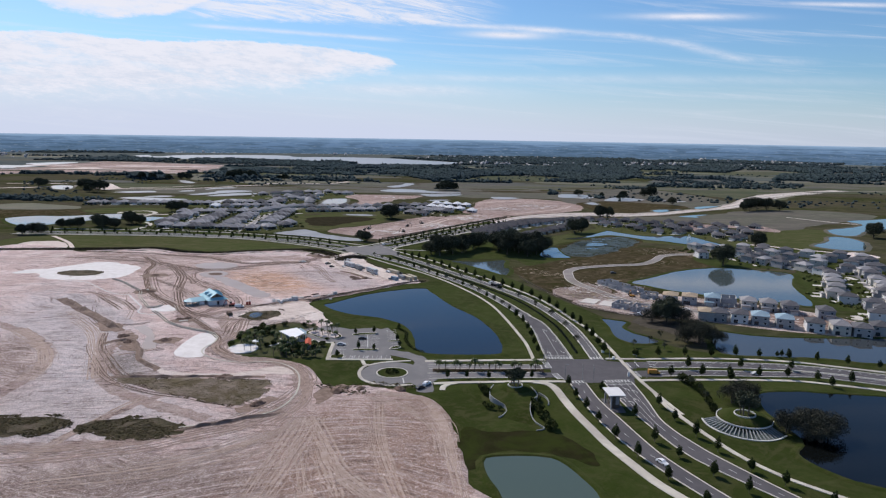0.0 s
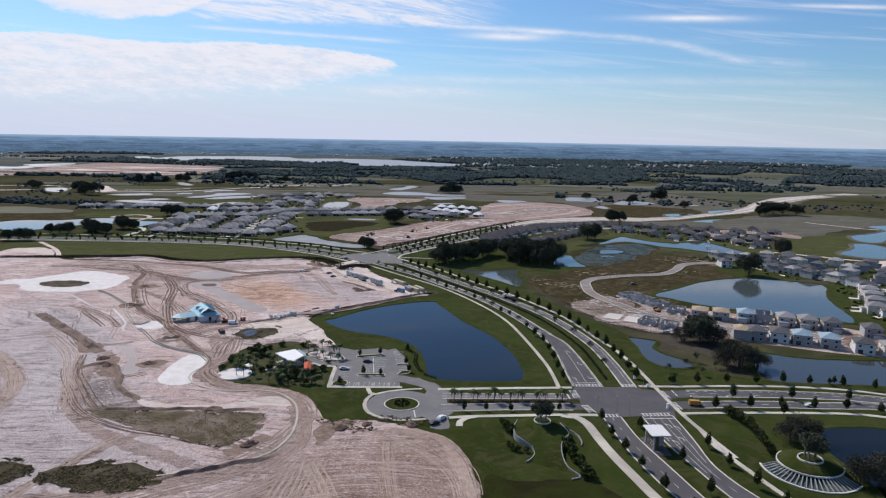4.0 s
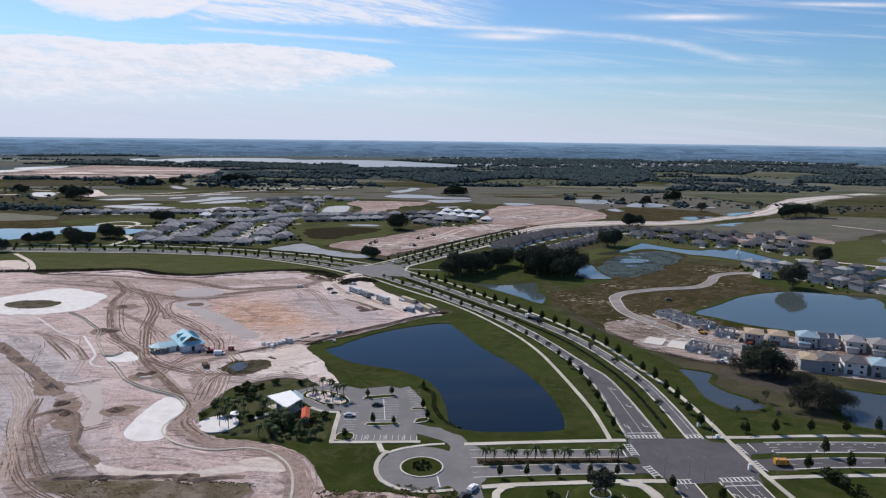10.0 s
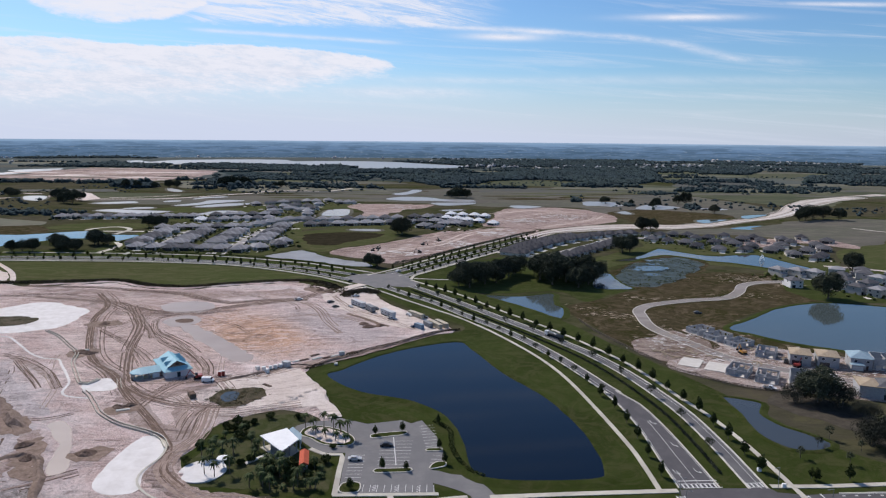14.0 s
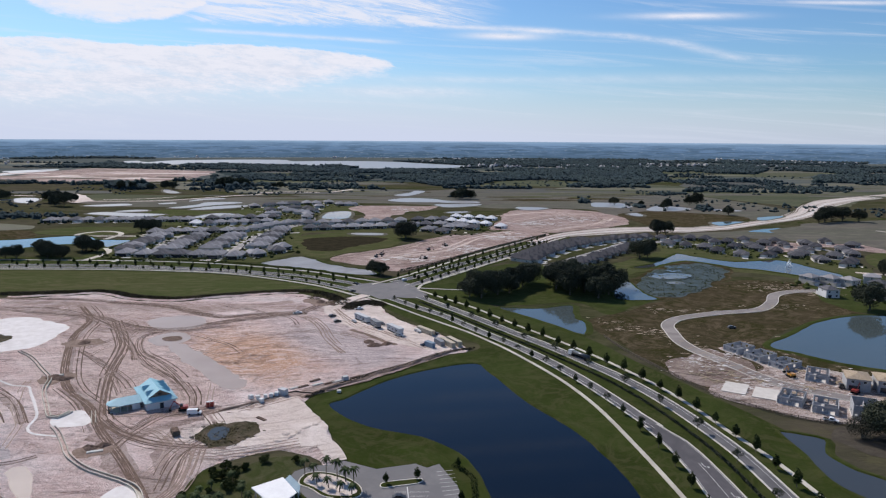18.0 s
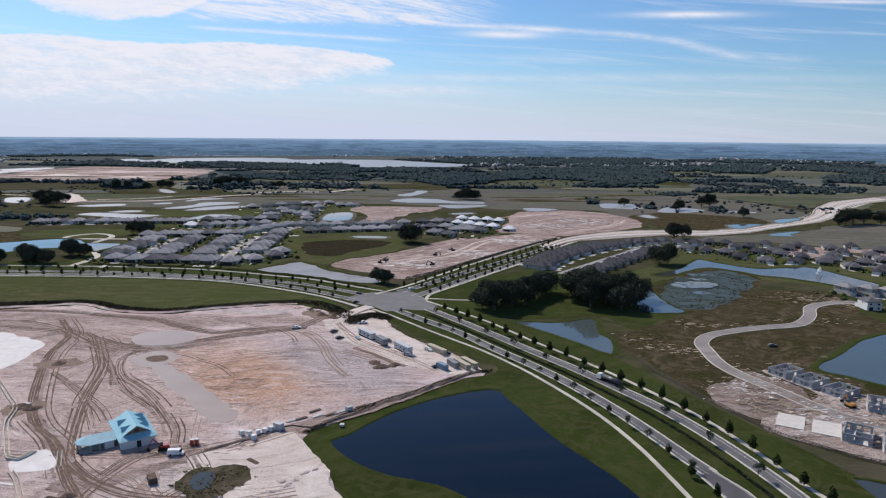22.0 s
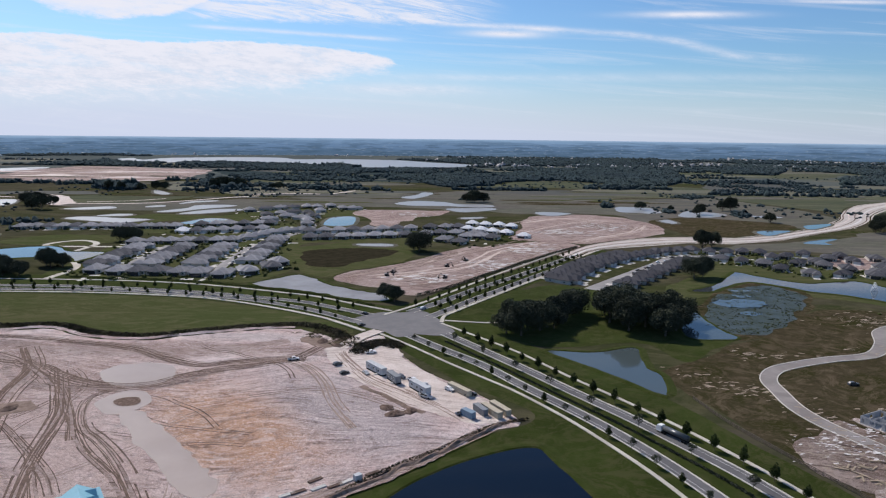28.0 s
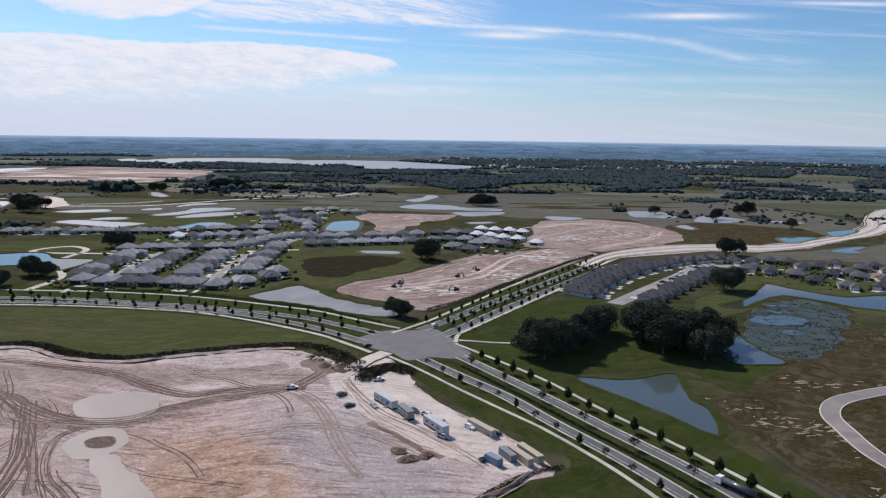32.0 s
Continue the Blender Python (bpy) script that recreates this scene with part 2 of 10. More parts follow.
M_REED = material("marsh_reeds", (0.036, 0.050, 0.044), 0.6, (0.054, 0.074, 0.080), 0.14, 1.0, 0.4, 1.0,
                  third=(0.062, 0.086, 0.100), scale3=0.05, streak=(0.040, 0.050, 0.026), streak_scale=0.08, streak_amt=0.7)
M_MARSH = material("dark_marsh_grass", (0.086, 0.078, 0.064), 0.95, (0.116, 0.102, 0.084), 0.03, 1.0, spec=0.0, third=(0.086, 0.088, 0.060), scale3=0.012, stretch=(0.4, 1, 1), streak=(0.150, 0.134, 0.104), streak_scale=0.03, streak_amt=0.7, sheen=0.05)
M_PASTURE = material("green_pasture", (0.090, 0.096, 0.050), 0.95, (0.116, 0.113, 0.068), 0.02, 1.0, spec=0.0, third=(0.060, 0.070, 0.036), scale3=0.008, stretch=(0.4, 1, 1), streak=(0.056, 0.058, 0.036), streak_scale=0.02, streak_amt=0.8, sheen=0.04)
M_WEEDS = material("dark_weeds", (0.028, 0.029, 0.011), 0.95, (0.075, 0.062, 0.038), 0.35, 1.0, 0.8, 1.2, third=(0.10, 0.08, 0.058), scale3=0.12)
def soil(name, mid, light, dark, lines=170.0, cut=0.75, rough_amt=0.6, relief=0.35, zones=()):
    """Bare earth: broad stains, churned clods and the curved passes of grading machines; zones of other soil as (x, y, long, short, turn, colour)."""
    m = bpy.data.materials.new(name)
    m.use_nodes = True
    nt = m.node_tree
    b = nt.nodes["Principled BSDF"]
    b.inputs["Roughness"].default_value, b.inputs["Specular IOR Level"].default_value = 0.95, 0.06
    coord = nt.nodes.new("ShaderNodeTexCoord").outputs["Object"]

    def nz(sc, det, dist, rough=0.65):
        n = nt.nodes.new("ShaderNodeTexNoise")
        n.inputs["Scale"].default_value, n.inputs["Detail"].default_value = sc, det
        n.inputs["Roughness"].default_value, n.inputs["Distortion"].default_value = rough, dist
        nt.links.new(coord, n.inputs["Vector"])
        return n.outputs[0]

    def rng_map(v, a, z, top=1.0):
        r = nt.nodes.new("ShaderNodeMapRange")
        r.inputs[1].default_value, r.inputs[2].default_value, r.inputs[4].default_value = a, z, top
        nt.links.new(v, r.inputs[0])
        return r.outputs[0]

    def op(kind, a, c=None):
        n = nt.nodes.new("ShaderNodeMath")
        n.operation = kind
        for i, v in enumerate((a, c)):
            if v is None:
                continue
            if hasattr(v, "is_output"):
                nt.links.new(v, n.inputs[i])
            else:
                n.inputs[i].default_value = v
        return n.outputs[0]

    def blend(fac, a, c):
        n = nt.nodes.new("ShaderNodeMixRGB")
        nt.links.new(fac, n.inputs[0])
        for i, v in ((1, a), (2, c)):
            if hasattr(v, "is_output"):
                nt.links.new(v, n.inputs[i])
            else:
                n.inputs[i].default_value = (*v, 1)
        return n.outputs[0]

    col = blend(rng_map(nz(0.03, 5, 1.2), 0.44, 0.66), mid, light)
    if zones:
        ragged_edge = op("MULTIPLY", op("SUBTRACT", op("ADD", op("MULTIPLY", nz(0.022, 7, 1.4, 0.7), 0.6), op("MULTIPLY", nz(0.11, 6, 1.5, 0.7), 0.4)), 0.5), 2.6)
    for zx, zy, ra, rb, turn, zc in zones:
        mp = nt.nodes.new("ShaderNodeMapping")
        mp.vector_type = "TEXTURE"
        mp.inputs["Location"].default_value, mp.inputs["Rotation"].default_value, mp.inputs["Scale"].default_value = (zx, zy, 0), (0, 0, radians(turn)), (ra, rb, 500)
        nt.links.new(coord, mp.inputs[0])
        ln = nt.nodes.new("ShaderNodeVectorMath")
        ln.operation = "LENGTH"
        nt.links.new(mp.outputs[0], ln.inputs[0])
        col = blend(rng_map(op("ADD", ln.outputs["Value"], ragged_edge), 1.25, 0.55, 0.92), col, zc)
    col = blend(rng_map(nz(0.055, 7, 2.6, 0.7), 0.53, 0.63, 0.42), col, dark)
    clods = nz(0.42, 6, 2.2, 0.72)
    small = nz(0.8, 3, 5.5, 0.62)
    col = blend(rng_map(clods, 0.52, 0.62, rough_amt * 0.62), col, dark)
    col = blend(rng_map(clods, 0.46, 0.38, rough_amt), col, light)
    col = blend(rng_map(small, 0.53, 0.66, rough_amt * 0.5), col, dark)
    col = blend(rng_map(small, 0.46, 0.36, rough_amt), col, light)
    # curved scrapes of blades and tracks, running three ways in drifts of their own
    warp = nt.nodes.new("ShaderNodeTexNoise")
    warp.inputs["Scale"].default_value, warp.inputs["Detail"].default_value = 0.011, 1.0
    nt.links.new(coord, warp.inputs["Vector"])
    bend = nt.nodes.new("ShaderNodeVectorMath")
    bend.operation = "MULTIPLY_ADD"
    nt.links.new(warp.outputs["Color"], bend.inputs[0])
    bend.inputs[1].default_value = (70, 70, 0)
    nt.links.new(coord, bend.inputs[2])
    torn = rng_map(nz(0.35, 6, 0.5, 0.7), 0.34, 0.56)
    rut = None
    for i, turn in enumerate((25, -40, 85)):
        mp = nt.nodes.new("ShaderNodeMapping")
        mp.inputs["Rotation"].default_value, mp.inputs["Scale"].default_value, mp.inputs["Location"].default_value = (0, 0, radians(turn)), (lines * 0.00038, lines * 0.0040, 1), (i * 37.0, i * 11.0, 0)
        nt.links.new(bend.outputs[0], mp.inputs[0])
        n = nt.nodes.new("ShaderNodeTexNoise")
        n.inputs["Scale"].default_value, n.inputs["Detail"].default_value, n.inputs["Roughness"].default_value = 1.0, 5.0, 0.62
        nt.links.new(mp.outputs[0], n.inputs["Vector"])
        where = rng_map(nz(0.021 + 0.006 * i, 4, 1.0), 0.46, 0.55)
        one = op("MULTIPLY", op("MULTIPLY", rng_map(n.outputs[0], 0.55, 0.64), where), torn)
        col = blend(op("MULTIPLY", op("MULTIPLY", rng_map(n.outputs[0], 0.46, 0.36), where), min(0.8, cut * 1.0)), col, light)
        col = blend(op("MULTIPLY", one, min(0.9, cut * 1.5)), col, dark)
        rut = one if rut is None else op("MAXIMUM", rut, one)
    nt.links.new(col, b.inputs["Base Color"])
    height = op("SUBTRACT", op("ADD", op("MULTIPLY", clods, 1.6), op("MULTIPLY", small, 0.5)), op("MULTIPLY", rut, 0.6))
    bp = nt.nodes.new("ShaderNodeBump")
    bp.inputs["Strength"].default_value, bp.inputs["Distance"].default_value = 1.0, relief * 1.8
    nt.links.new(height, bp.inputs["Height"])
    nt.links.new(bp.outputs[0], b.inputs["Normal"])
    return m


SOIL_ZONES = [(-245, 562, 110, 40, -12, (0.49, 0.355, 0.312)), (-224, 412, 62, 17, -46, (0.58, 0.545, 0.56)), (-97, 412, 34, 20, 20, (0.78, 0.695, 0.63)), (-128, 508, 54, 31, -51, (0.60, 0.335, 0.195)), (-88, 527, 58, 24, -53, (0.47, 0.405, 0.405)), (-196, 345, 135, 40, -57, (0.60, 0.55, 0.56)), (-150, 255, 62, 30, 0, (0.60, 0.535, 0.53)), (-207, 318, 52, 15, -60, (0.33, 0.24, 0.205)),
              (-95, 196, 75, 27, 0, (0.27, 0.20, 0.17)), (-24, 228, 46, 66, 0, (0.335, 0.212, 0.155)), (-182, 478, 62, 34, -50, (0.60, 0.455, 0.41)), (-215, 602, 125, 12, 0, (0.37, 0.262, 0.228)), (-150, 624, 70, 9, -6, (0.64, 0.55, 0.53)), (-148, 312, 26, 12, -45, (0.24, 0.215, 0.205))]
M_SAND = soil("bare_sand", (0.632, 0.465, 0.426), (0.88, 0.755, 0.725), (0.165, 0.110, 0.088), 150.0, 0.42, 0.66, 0.50, SOIL_ZONES)
M_PALE = soil("pale_sand", (0.60, 0.51, 0.455), (0.72, 0.64, 0.59), (0.38, 0.30, 0.26), 120.0, 0.5, 0.5, 0.2)
M_HAUL = soil("haul_road_sand", (0.50, 0.45, 0.405), (0.57, 0.525, 0.48), (0.33, 0.275, 0.24), 90.0, 0.7, 0.5, 0.2)
M_GREYSILT = soil("grey_silt", (0.47, 0.402, 0.40), (0.70, 0.63, 0.625), (0.20, 0.165, 0.158), 150.0, 0.8, 0.7, 0.45)
M_MUD = material("wet_mud_track", (0.15, 0.108, 0.085), 0.9, (0.27, 0.20, 0.165), 0.5, 1.0, 0.6, 1.2)
M_MUDPOND = material("muddy_water", (0.300, 0.243, 0.216), 0.35, (0.335, 0.275, 0.246), 0.05, 1.0, 0.004, 1.0, spec=0.12)
M_SITE = soil("graded_pink_sand", (0.285, 0.200, 0.176), (0.47, 0.370, 0.335), (0.115, 0.076, 0.064), 110.0, 0.85, 0.7)
M_PLOT = soil("bare_plot_sand", (0.36, 0.275, 0.238), (0.64, 0.55, 0.505), (0.105, 0.070, 0.054), 130.0, 0.7, 0.85, 0.4)
M_ASPHALT = material("asphalt", (0.088, 0.083, 0.089), 0.85, (0.108, 0.103, 0.108), 0.3, 1.0, 0.02, 20.0,
                     third=(0.082, 0.079, 0.084), scale3=0.05)
M_OLDASPH = material("sunlit_grey_asphalt", (0.160, 0.155, 0.157), 0.85, (0.19, 0.185, 0.185), 0.25, 1.0, 0.02, 20.0,
                     third=(0.150, 0.147, 0.150), scale3=0.06)
M_BLVD = material("boulevard_asphalt", (0.118, 0.115, 0.119), 0.85, (0.142, 0.139, 0.142), 0.25, 1.0, 0.02, 20.0, third=(0.104, 0.102, 0.106), scale3=0.06)
M_CONC = material("concrete_walk", (0.47, 0.44, 0.375), 0.85, (0.53, 0.50, 0.435), 0.3, 1.0, 0.01, 12.0,
                  third=(0.37, 0.34, 0.30), scale3=0.05)
M_KERB = material("concrete_kerb", (0.50, 0.47, 0.415), 0.85, (0.56, 0.53, 0.48), 0.5, 1.0)
M_MARK = material("white_road_paint", (0.62, 0.62, 0.60), 0.6, (0.48, 0.48, 0.46), 1.5, 1.0)
M_MULCH = material("dark_mulch", (0.035, 0.025, 0.018), 0.95, (0.060, 0.044, 0.032), 1.0, 1.0, 0.2, 4.0)


def water_material(name, deep, rough=0.04, ripple=0.02, scale=0.8, gloss=0.5):
    m = bpy.data.materials.new(name)
    m.use_nodes = True
    nt = m.node_tree
    b = nt.nodes["Principled BSDF"]
    b.inputs["Base Color"].default_value = (*deep, 1)
    b.inputs["Roughness"].default_value, b.inputs["IOR"].default_value = rough, 1.33
    b.inputs["Specular IOR Level"].default_value = gloss
    tc = nt.nodes.new("ShaderNodeTexCoord")
    n = nt.nodes.new("ShaderNodeTexNoise")
    n.inputs["Scale"].default_value, n.inputs["Detail"].default_value = scale, 4
    nt.links.new(tc.outputs["Object"], n.inputs["Vector"])
    bp = nt.nodes.new("ShaderNodeBump")
    bp.inputs["Strength"].default_value, bp.inputs["Distance"].default_value = 0.35, ripple
    nt.links.new(n.outputs[0], bp.inputs["Height"])
    nt.links.new(bp.outputs[0], b.inputs["Normal"])
    return m


M_WATER = water_material("dark_blue_water", (0.0015, 0.004, 0.010), 0.03, 0.02, 0.8, 0.3)
M_WATERB = water_material("blue_water", (0.060, 0.078, 0.080))
M_WATERG = water_material("grey_green_water", (0.064, 0.088, 0.068))
M_WATERGREY = water_material("grey_water", (0.042, 0.048, 0.051), gloss=0.4)
M_WATERK = water_material("black_lake_water", (0.004, 0.005, 0.005), 0.03, 0.02, 0.8, 0.22)
# pale base colour holds silt and the bright sky's reflection
M_WATERL = water_material("pale_sky_toned_water", (0.27, 0.27, 0.265), 0.35)

# ---- mesh helpers ----
def mesh_ob(name, verts, faces, mat, parent=None, label="", smooth_it=False, mats=None, idx=None):
    me = bpy.data.meshes.new(name)
    me.from_pydata(verts, [], faces)
    for mm in (mats or [mat]):
        me.materials.append(mm)
    if idx is not None:
        me.polygons.foreach_set("material_index", idx)
    if smooth_it:
        me.polygons.foreach_set("use_smooth", [True] * len(me.polygons))
    me.update()
    ob = new(name, me)
    if parent is not None:
        ob.parent = parent
    if label:
        ob["label"] = label
    return ob


def spline(pts, step=3.0, closed=False):
    """Points along a smooth line through pts."""
    p = [Vector((q[0], q[1], 0)) for q in pts]
    n = len(p)
    out = []
    for i in range(n if closed else n - 1):
        a = p[(i - 1) % n] if closed or i > 0 else p[0] * 2 - p[1]
        b, c = p[i], p[(i + 1) % n]
        d = p[(i + 2) % n] if closed or i + 2 < n else p[-1] * 2 - p[-2]
        k = max(1, int((c - b).length / step))
        for j in range(k):
            t = j / k
            out.append(0.5 * (2 * b + (c - a) * t + (2 * a - 5 * b + 4 * c - d) * t * t + (3 * b - a - 3 * c + d) * t ** 3))
    if not closed:
        out.append(p[-1])
    return out


def normals2(line):
    out = []
    for i in range(len(line)):
        d = line[min(i + 1, len(line) - 1)] - line[max(i - 1, 0)]
        d.normalize()
        out.append(Vector((-d.y, d.x, 0)))
    return out


def offset(line, d):
    return [p + n * d for p, n in zip(line, normals2(line))]


def slab(name, outline, z, mat, parent=None, label="", thick=0.0):
    """A flat sheet (or, with thick, a plate whose top lies at z) with that outline."""
    pts = [Vector((p[0], p[1], 0)) for p in outline]
    tri = geometry.tessellate_polygon([pts])
    if sum(a.x * b.y - b.x * a.y for a, b in zip(pts, pts[1:] + pts[:1])) < 0:
        pass
    verts = [(p.x, p.y, z) for p in pts]
    faces = []
    for t in tri:
        a, b, c = (pts[i] for i in t)
        faces.append(tuple(t) if (b - a).cross(c - a).z > 0 else tuple(reversed(t)))
    if thick:
        n = len(verts)
        verts += [(p.x, p.y, z - thick) for p in pts]
        faces += [(i, (i + 1) % n, n + (i + 1) % n, n + i) for i in range(n)]
    return mesh_ob(name, verts, faces, mat, parent, label)


def strip(name, left, right, z, mat, parent=None, label="", thick=0.0):
    verts, faces = [], []
    for a, b in zip(left, right):
        verts += [(a[0], a[1], z), (b[0], b[1], z)]
        if thick:
            verts += [(a[0], a[1], z - thick), (b[0], b[1], z - thick)]
    k = 4 if thick else 2
    for i in range(len(left) - 1):
        o, q = i * k, (i + 1) * k
        faces.append((o, o + 1, q + 1, q))
        if thick:
            faces += [(o + 2, o, q, q + 2), (o + 1, o + 3, q + 3, q + 1)]
    return mesh_ob(name, verts, faces, mat, parent, label)


def ribbon(name, pts, width, z, mat, parent=None, label="", thick=0.0, step=3.0, raw=False):
    line = pts if raw else spline(pts, step)
    return strip(name, offset(line, width / 2), offset(line, -width / 2), z, mat, parent, label, thick)


def setting(ob, label="", category="", kind="structure"):
    return tagged(ob, label, category, "", kind)


def wobble(line, amp, freq, seed=0.0):
    """Outline pushed about unevenly."""
    return [p + Vector((noise.noise(p * freq + Vector((seed, 3, 1))), noise.noise(p * freq + Vector((9, seed, 4))), 0)) * amp for p in line]


def inside(x, y, poly):
    c = False
    j = len(poly) - 1
    for i in range(len(poly)):
        a, b = poly[i], poly[j]
        if (a[1] > y) != (b[1] > y) and x < (b[0] - a[0]) * (y - a[1]) / (b[1] - a[1]) + a[0]:
            c = not c
        j = i
    return c

# ---- ground ----
def ground_sheet():
    cx, cy = -25, 150
    radii = [0, 60, 120, 200, 300, 450, 650, 900, 1200, 1600, 2100, 2700, 3300, 3900]
    verts, faces, n = [(cx, cy, 0)], [], 96
    for r in radii[1:]:
        verts += [(cx + r * math.cos(i * math.tau / n), cy + r * math.sin(i * math.tau / n), 0) for i in range(n)]
    for i in range(n):
        faces.append((0, 1 + i, 1 + (i + 1) % n))
    for k in range(len(radii) - 2):
        o = 1 + k * n
        faces += [(o + i, o + n + i, o + n + (i + 1) % n, o + (i + 1) % n) for i in range(n)]
    ob = mesh_ob("ground", verts, faces, M_GROUND)
    return setting(ob, "flat rough pasture of dull green and brown grass", "ground")


ground_sheet()


def distance_ring():
    """Wooded plain beyond the fields, rising to the skyline; its haze is painted and glows."""
    m = bpy.data.materials.new("painted_haze_distance")
    m.use_nodes = True
    nt = m.node_tree
    nt.nodes.clear()
    tc = nt.nodes.new("ShaderNodeTexCoord")
    sepz = nt.nodes.new("ShaderNodeSeparateXYZ")
    nt.links.new(tc.outputs["Object"], sepz.inputs[0])
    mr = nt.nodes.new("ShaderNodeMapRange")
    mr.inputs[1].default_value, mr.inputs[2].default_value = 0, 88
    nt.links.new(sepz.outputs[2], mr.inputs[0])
    # ramp paints the haze, paler and bluer toward the skyline
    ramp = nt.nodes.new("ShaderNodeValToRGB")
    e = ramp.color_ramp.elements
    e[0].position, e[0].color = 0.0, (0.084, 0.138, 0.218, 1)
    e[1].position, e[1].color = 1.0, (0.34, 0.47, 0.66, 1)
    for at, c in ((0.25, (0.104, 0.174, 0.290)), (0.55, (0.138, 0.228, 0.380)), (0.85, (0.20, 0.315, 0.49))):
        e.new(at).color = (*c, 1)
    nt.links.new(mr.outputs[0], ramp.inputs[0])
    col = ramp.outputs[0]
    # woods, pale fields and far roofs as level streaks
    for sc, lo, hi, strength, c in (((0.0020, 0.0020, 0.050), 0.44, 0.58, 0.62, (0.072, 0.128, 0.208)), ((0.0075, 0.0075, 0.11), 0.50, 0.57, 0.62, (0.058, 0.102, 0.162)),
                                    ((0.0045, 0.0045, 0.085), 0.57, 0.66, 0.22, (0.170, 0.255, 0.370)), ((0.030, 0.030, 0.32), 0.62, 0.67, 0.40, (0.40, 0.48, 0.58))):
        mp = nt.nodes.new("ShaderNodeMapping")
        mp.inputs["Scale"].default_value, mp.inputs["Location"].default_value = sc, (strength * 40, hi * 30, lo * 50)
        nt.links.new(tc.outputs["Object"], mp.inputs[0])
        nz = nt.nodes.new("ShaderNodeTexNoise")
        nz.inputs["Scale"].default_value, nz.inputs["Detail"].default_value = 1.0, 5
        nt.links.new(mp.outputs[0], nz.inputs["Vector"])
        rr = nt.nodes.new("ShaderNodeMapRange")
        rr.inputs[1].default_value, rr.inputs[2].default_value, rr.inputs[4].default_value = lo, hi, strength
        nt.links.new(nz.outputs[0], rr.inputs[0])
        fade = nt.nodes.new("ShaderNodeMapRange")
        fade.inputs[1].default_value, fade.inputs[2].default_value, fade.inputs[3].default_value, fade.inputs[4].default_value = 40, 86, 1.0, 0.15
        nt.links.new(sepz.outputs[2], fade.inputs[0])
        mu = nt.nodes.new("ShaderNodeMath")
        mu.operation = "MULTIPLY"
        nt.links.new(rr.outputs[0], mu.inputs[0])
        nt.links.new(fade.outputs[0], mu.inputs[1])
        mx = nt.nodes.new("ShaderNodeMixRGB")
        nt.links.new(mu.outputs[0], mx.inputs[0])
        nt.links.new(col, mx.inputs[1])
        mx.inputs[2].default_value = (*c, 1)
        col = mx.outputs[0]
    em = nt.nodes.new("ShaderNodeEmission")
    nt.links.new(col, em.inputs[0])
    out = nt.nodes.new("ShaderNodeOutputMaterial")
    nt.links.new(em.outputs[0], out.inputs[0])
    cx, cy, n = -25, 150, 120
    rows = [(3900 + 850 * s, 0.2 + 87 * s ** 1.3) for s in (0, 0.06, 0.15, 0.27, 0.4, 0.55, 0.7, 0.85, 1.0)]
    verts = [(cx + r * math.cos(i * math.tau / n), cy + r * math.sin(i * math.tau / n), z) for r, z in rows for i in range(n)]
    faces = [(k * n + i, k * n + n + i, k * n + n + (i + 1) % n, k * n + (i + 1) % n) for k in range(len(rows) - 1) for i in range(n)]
    return setting(mesh_ob("backdrop", verts, faces, m), "glowing backdrop of a wooded plain with painted blue haze", "distance")


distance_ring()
M_PLAIN = material("far_plain", (0.066, 0.074, 0.064), 0.95, (0.090, 0.096, 0.080), 0.010, 1.0, spec=0.0, third=(0.046, 0.056, 0.050), scale3=0.003, stretch=(0.5, 1, 1), streak=(0.11, 0.112, 0.090), streak_scale=0.006, streak_amt=0.6, sheen=0.07)
n = 72
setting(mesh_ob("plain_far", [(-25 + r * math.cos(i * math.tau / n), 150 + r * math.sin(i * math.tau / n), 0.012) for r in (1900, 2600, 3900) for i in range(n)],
                [(k * n + i, k * n + n + i, k * n + n + (i + 1) % n, k * n + (i + 1) % n) for k in range(2) for i in range(n)], M_PLAIN), "far plain of fields and scrub", "ground")

Z_FIELD, Z_LAWN, Z_ROAD, Z_WALK = 0.04, 0.07, 0.16, 0.26


def patch(name, pts, mat, z, label, category, amp=1.5, freq=0.08, step=4.0, kind="structure"):
    line = wobble(spline(pts, step, True), amp, freq, len(name))
    return setting(slab(name, line, z, mat), label, category, kind)


def pond(name, pts, mat, label, bank=4.0, amp=0.8, step=3.0, bank_mat=None, sink=True):
    """Water with a low earth bank round it."""
    line = wobble(spline(pts, step, True), amp, 0.12, 5.0)
    if sum(a.x * b.y - b.x * a.y for a, b in zip(line, line[1:] + line[:1])) < 0:
        line.reverse()
    water = setting(slab(name, line, 0.22, mat), label, "pond")
    if bank:
        n = len(line)
        nor = []
        for i in range(n):
            d = line[(i + 1) % n] - line[i - 1]
            d.normalize()
            nor.append(Vector((d.y, -d.x, 0)))
        rings = [(-0.4, 0.12), (0.5, 0.55), (bank * 0.5, 0.42), (bank, 0.02)]
        verts = [(p.x + q.x * o, p.y + q.y * o, z) for o, z in rings for p, q in zip(line, nor)]
        faces = [(k * n + i, k * n + (i + 1) % n, k * n + n + (i + 1) % n, k * n + n + i) for k in range(3) for i in range(n)]
        faces = [tuple(reversed(f)) for f in faces]
        mesh_ob("bank", verts, faces, bank_mat or M_LAWN, water, "grassy earth bank sloping to the water")
    return water


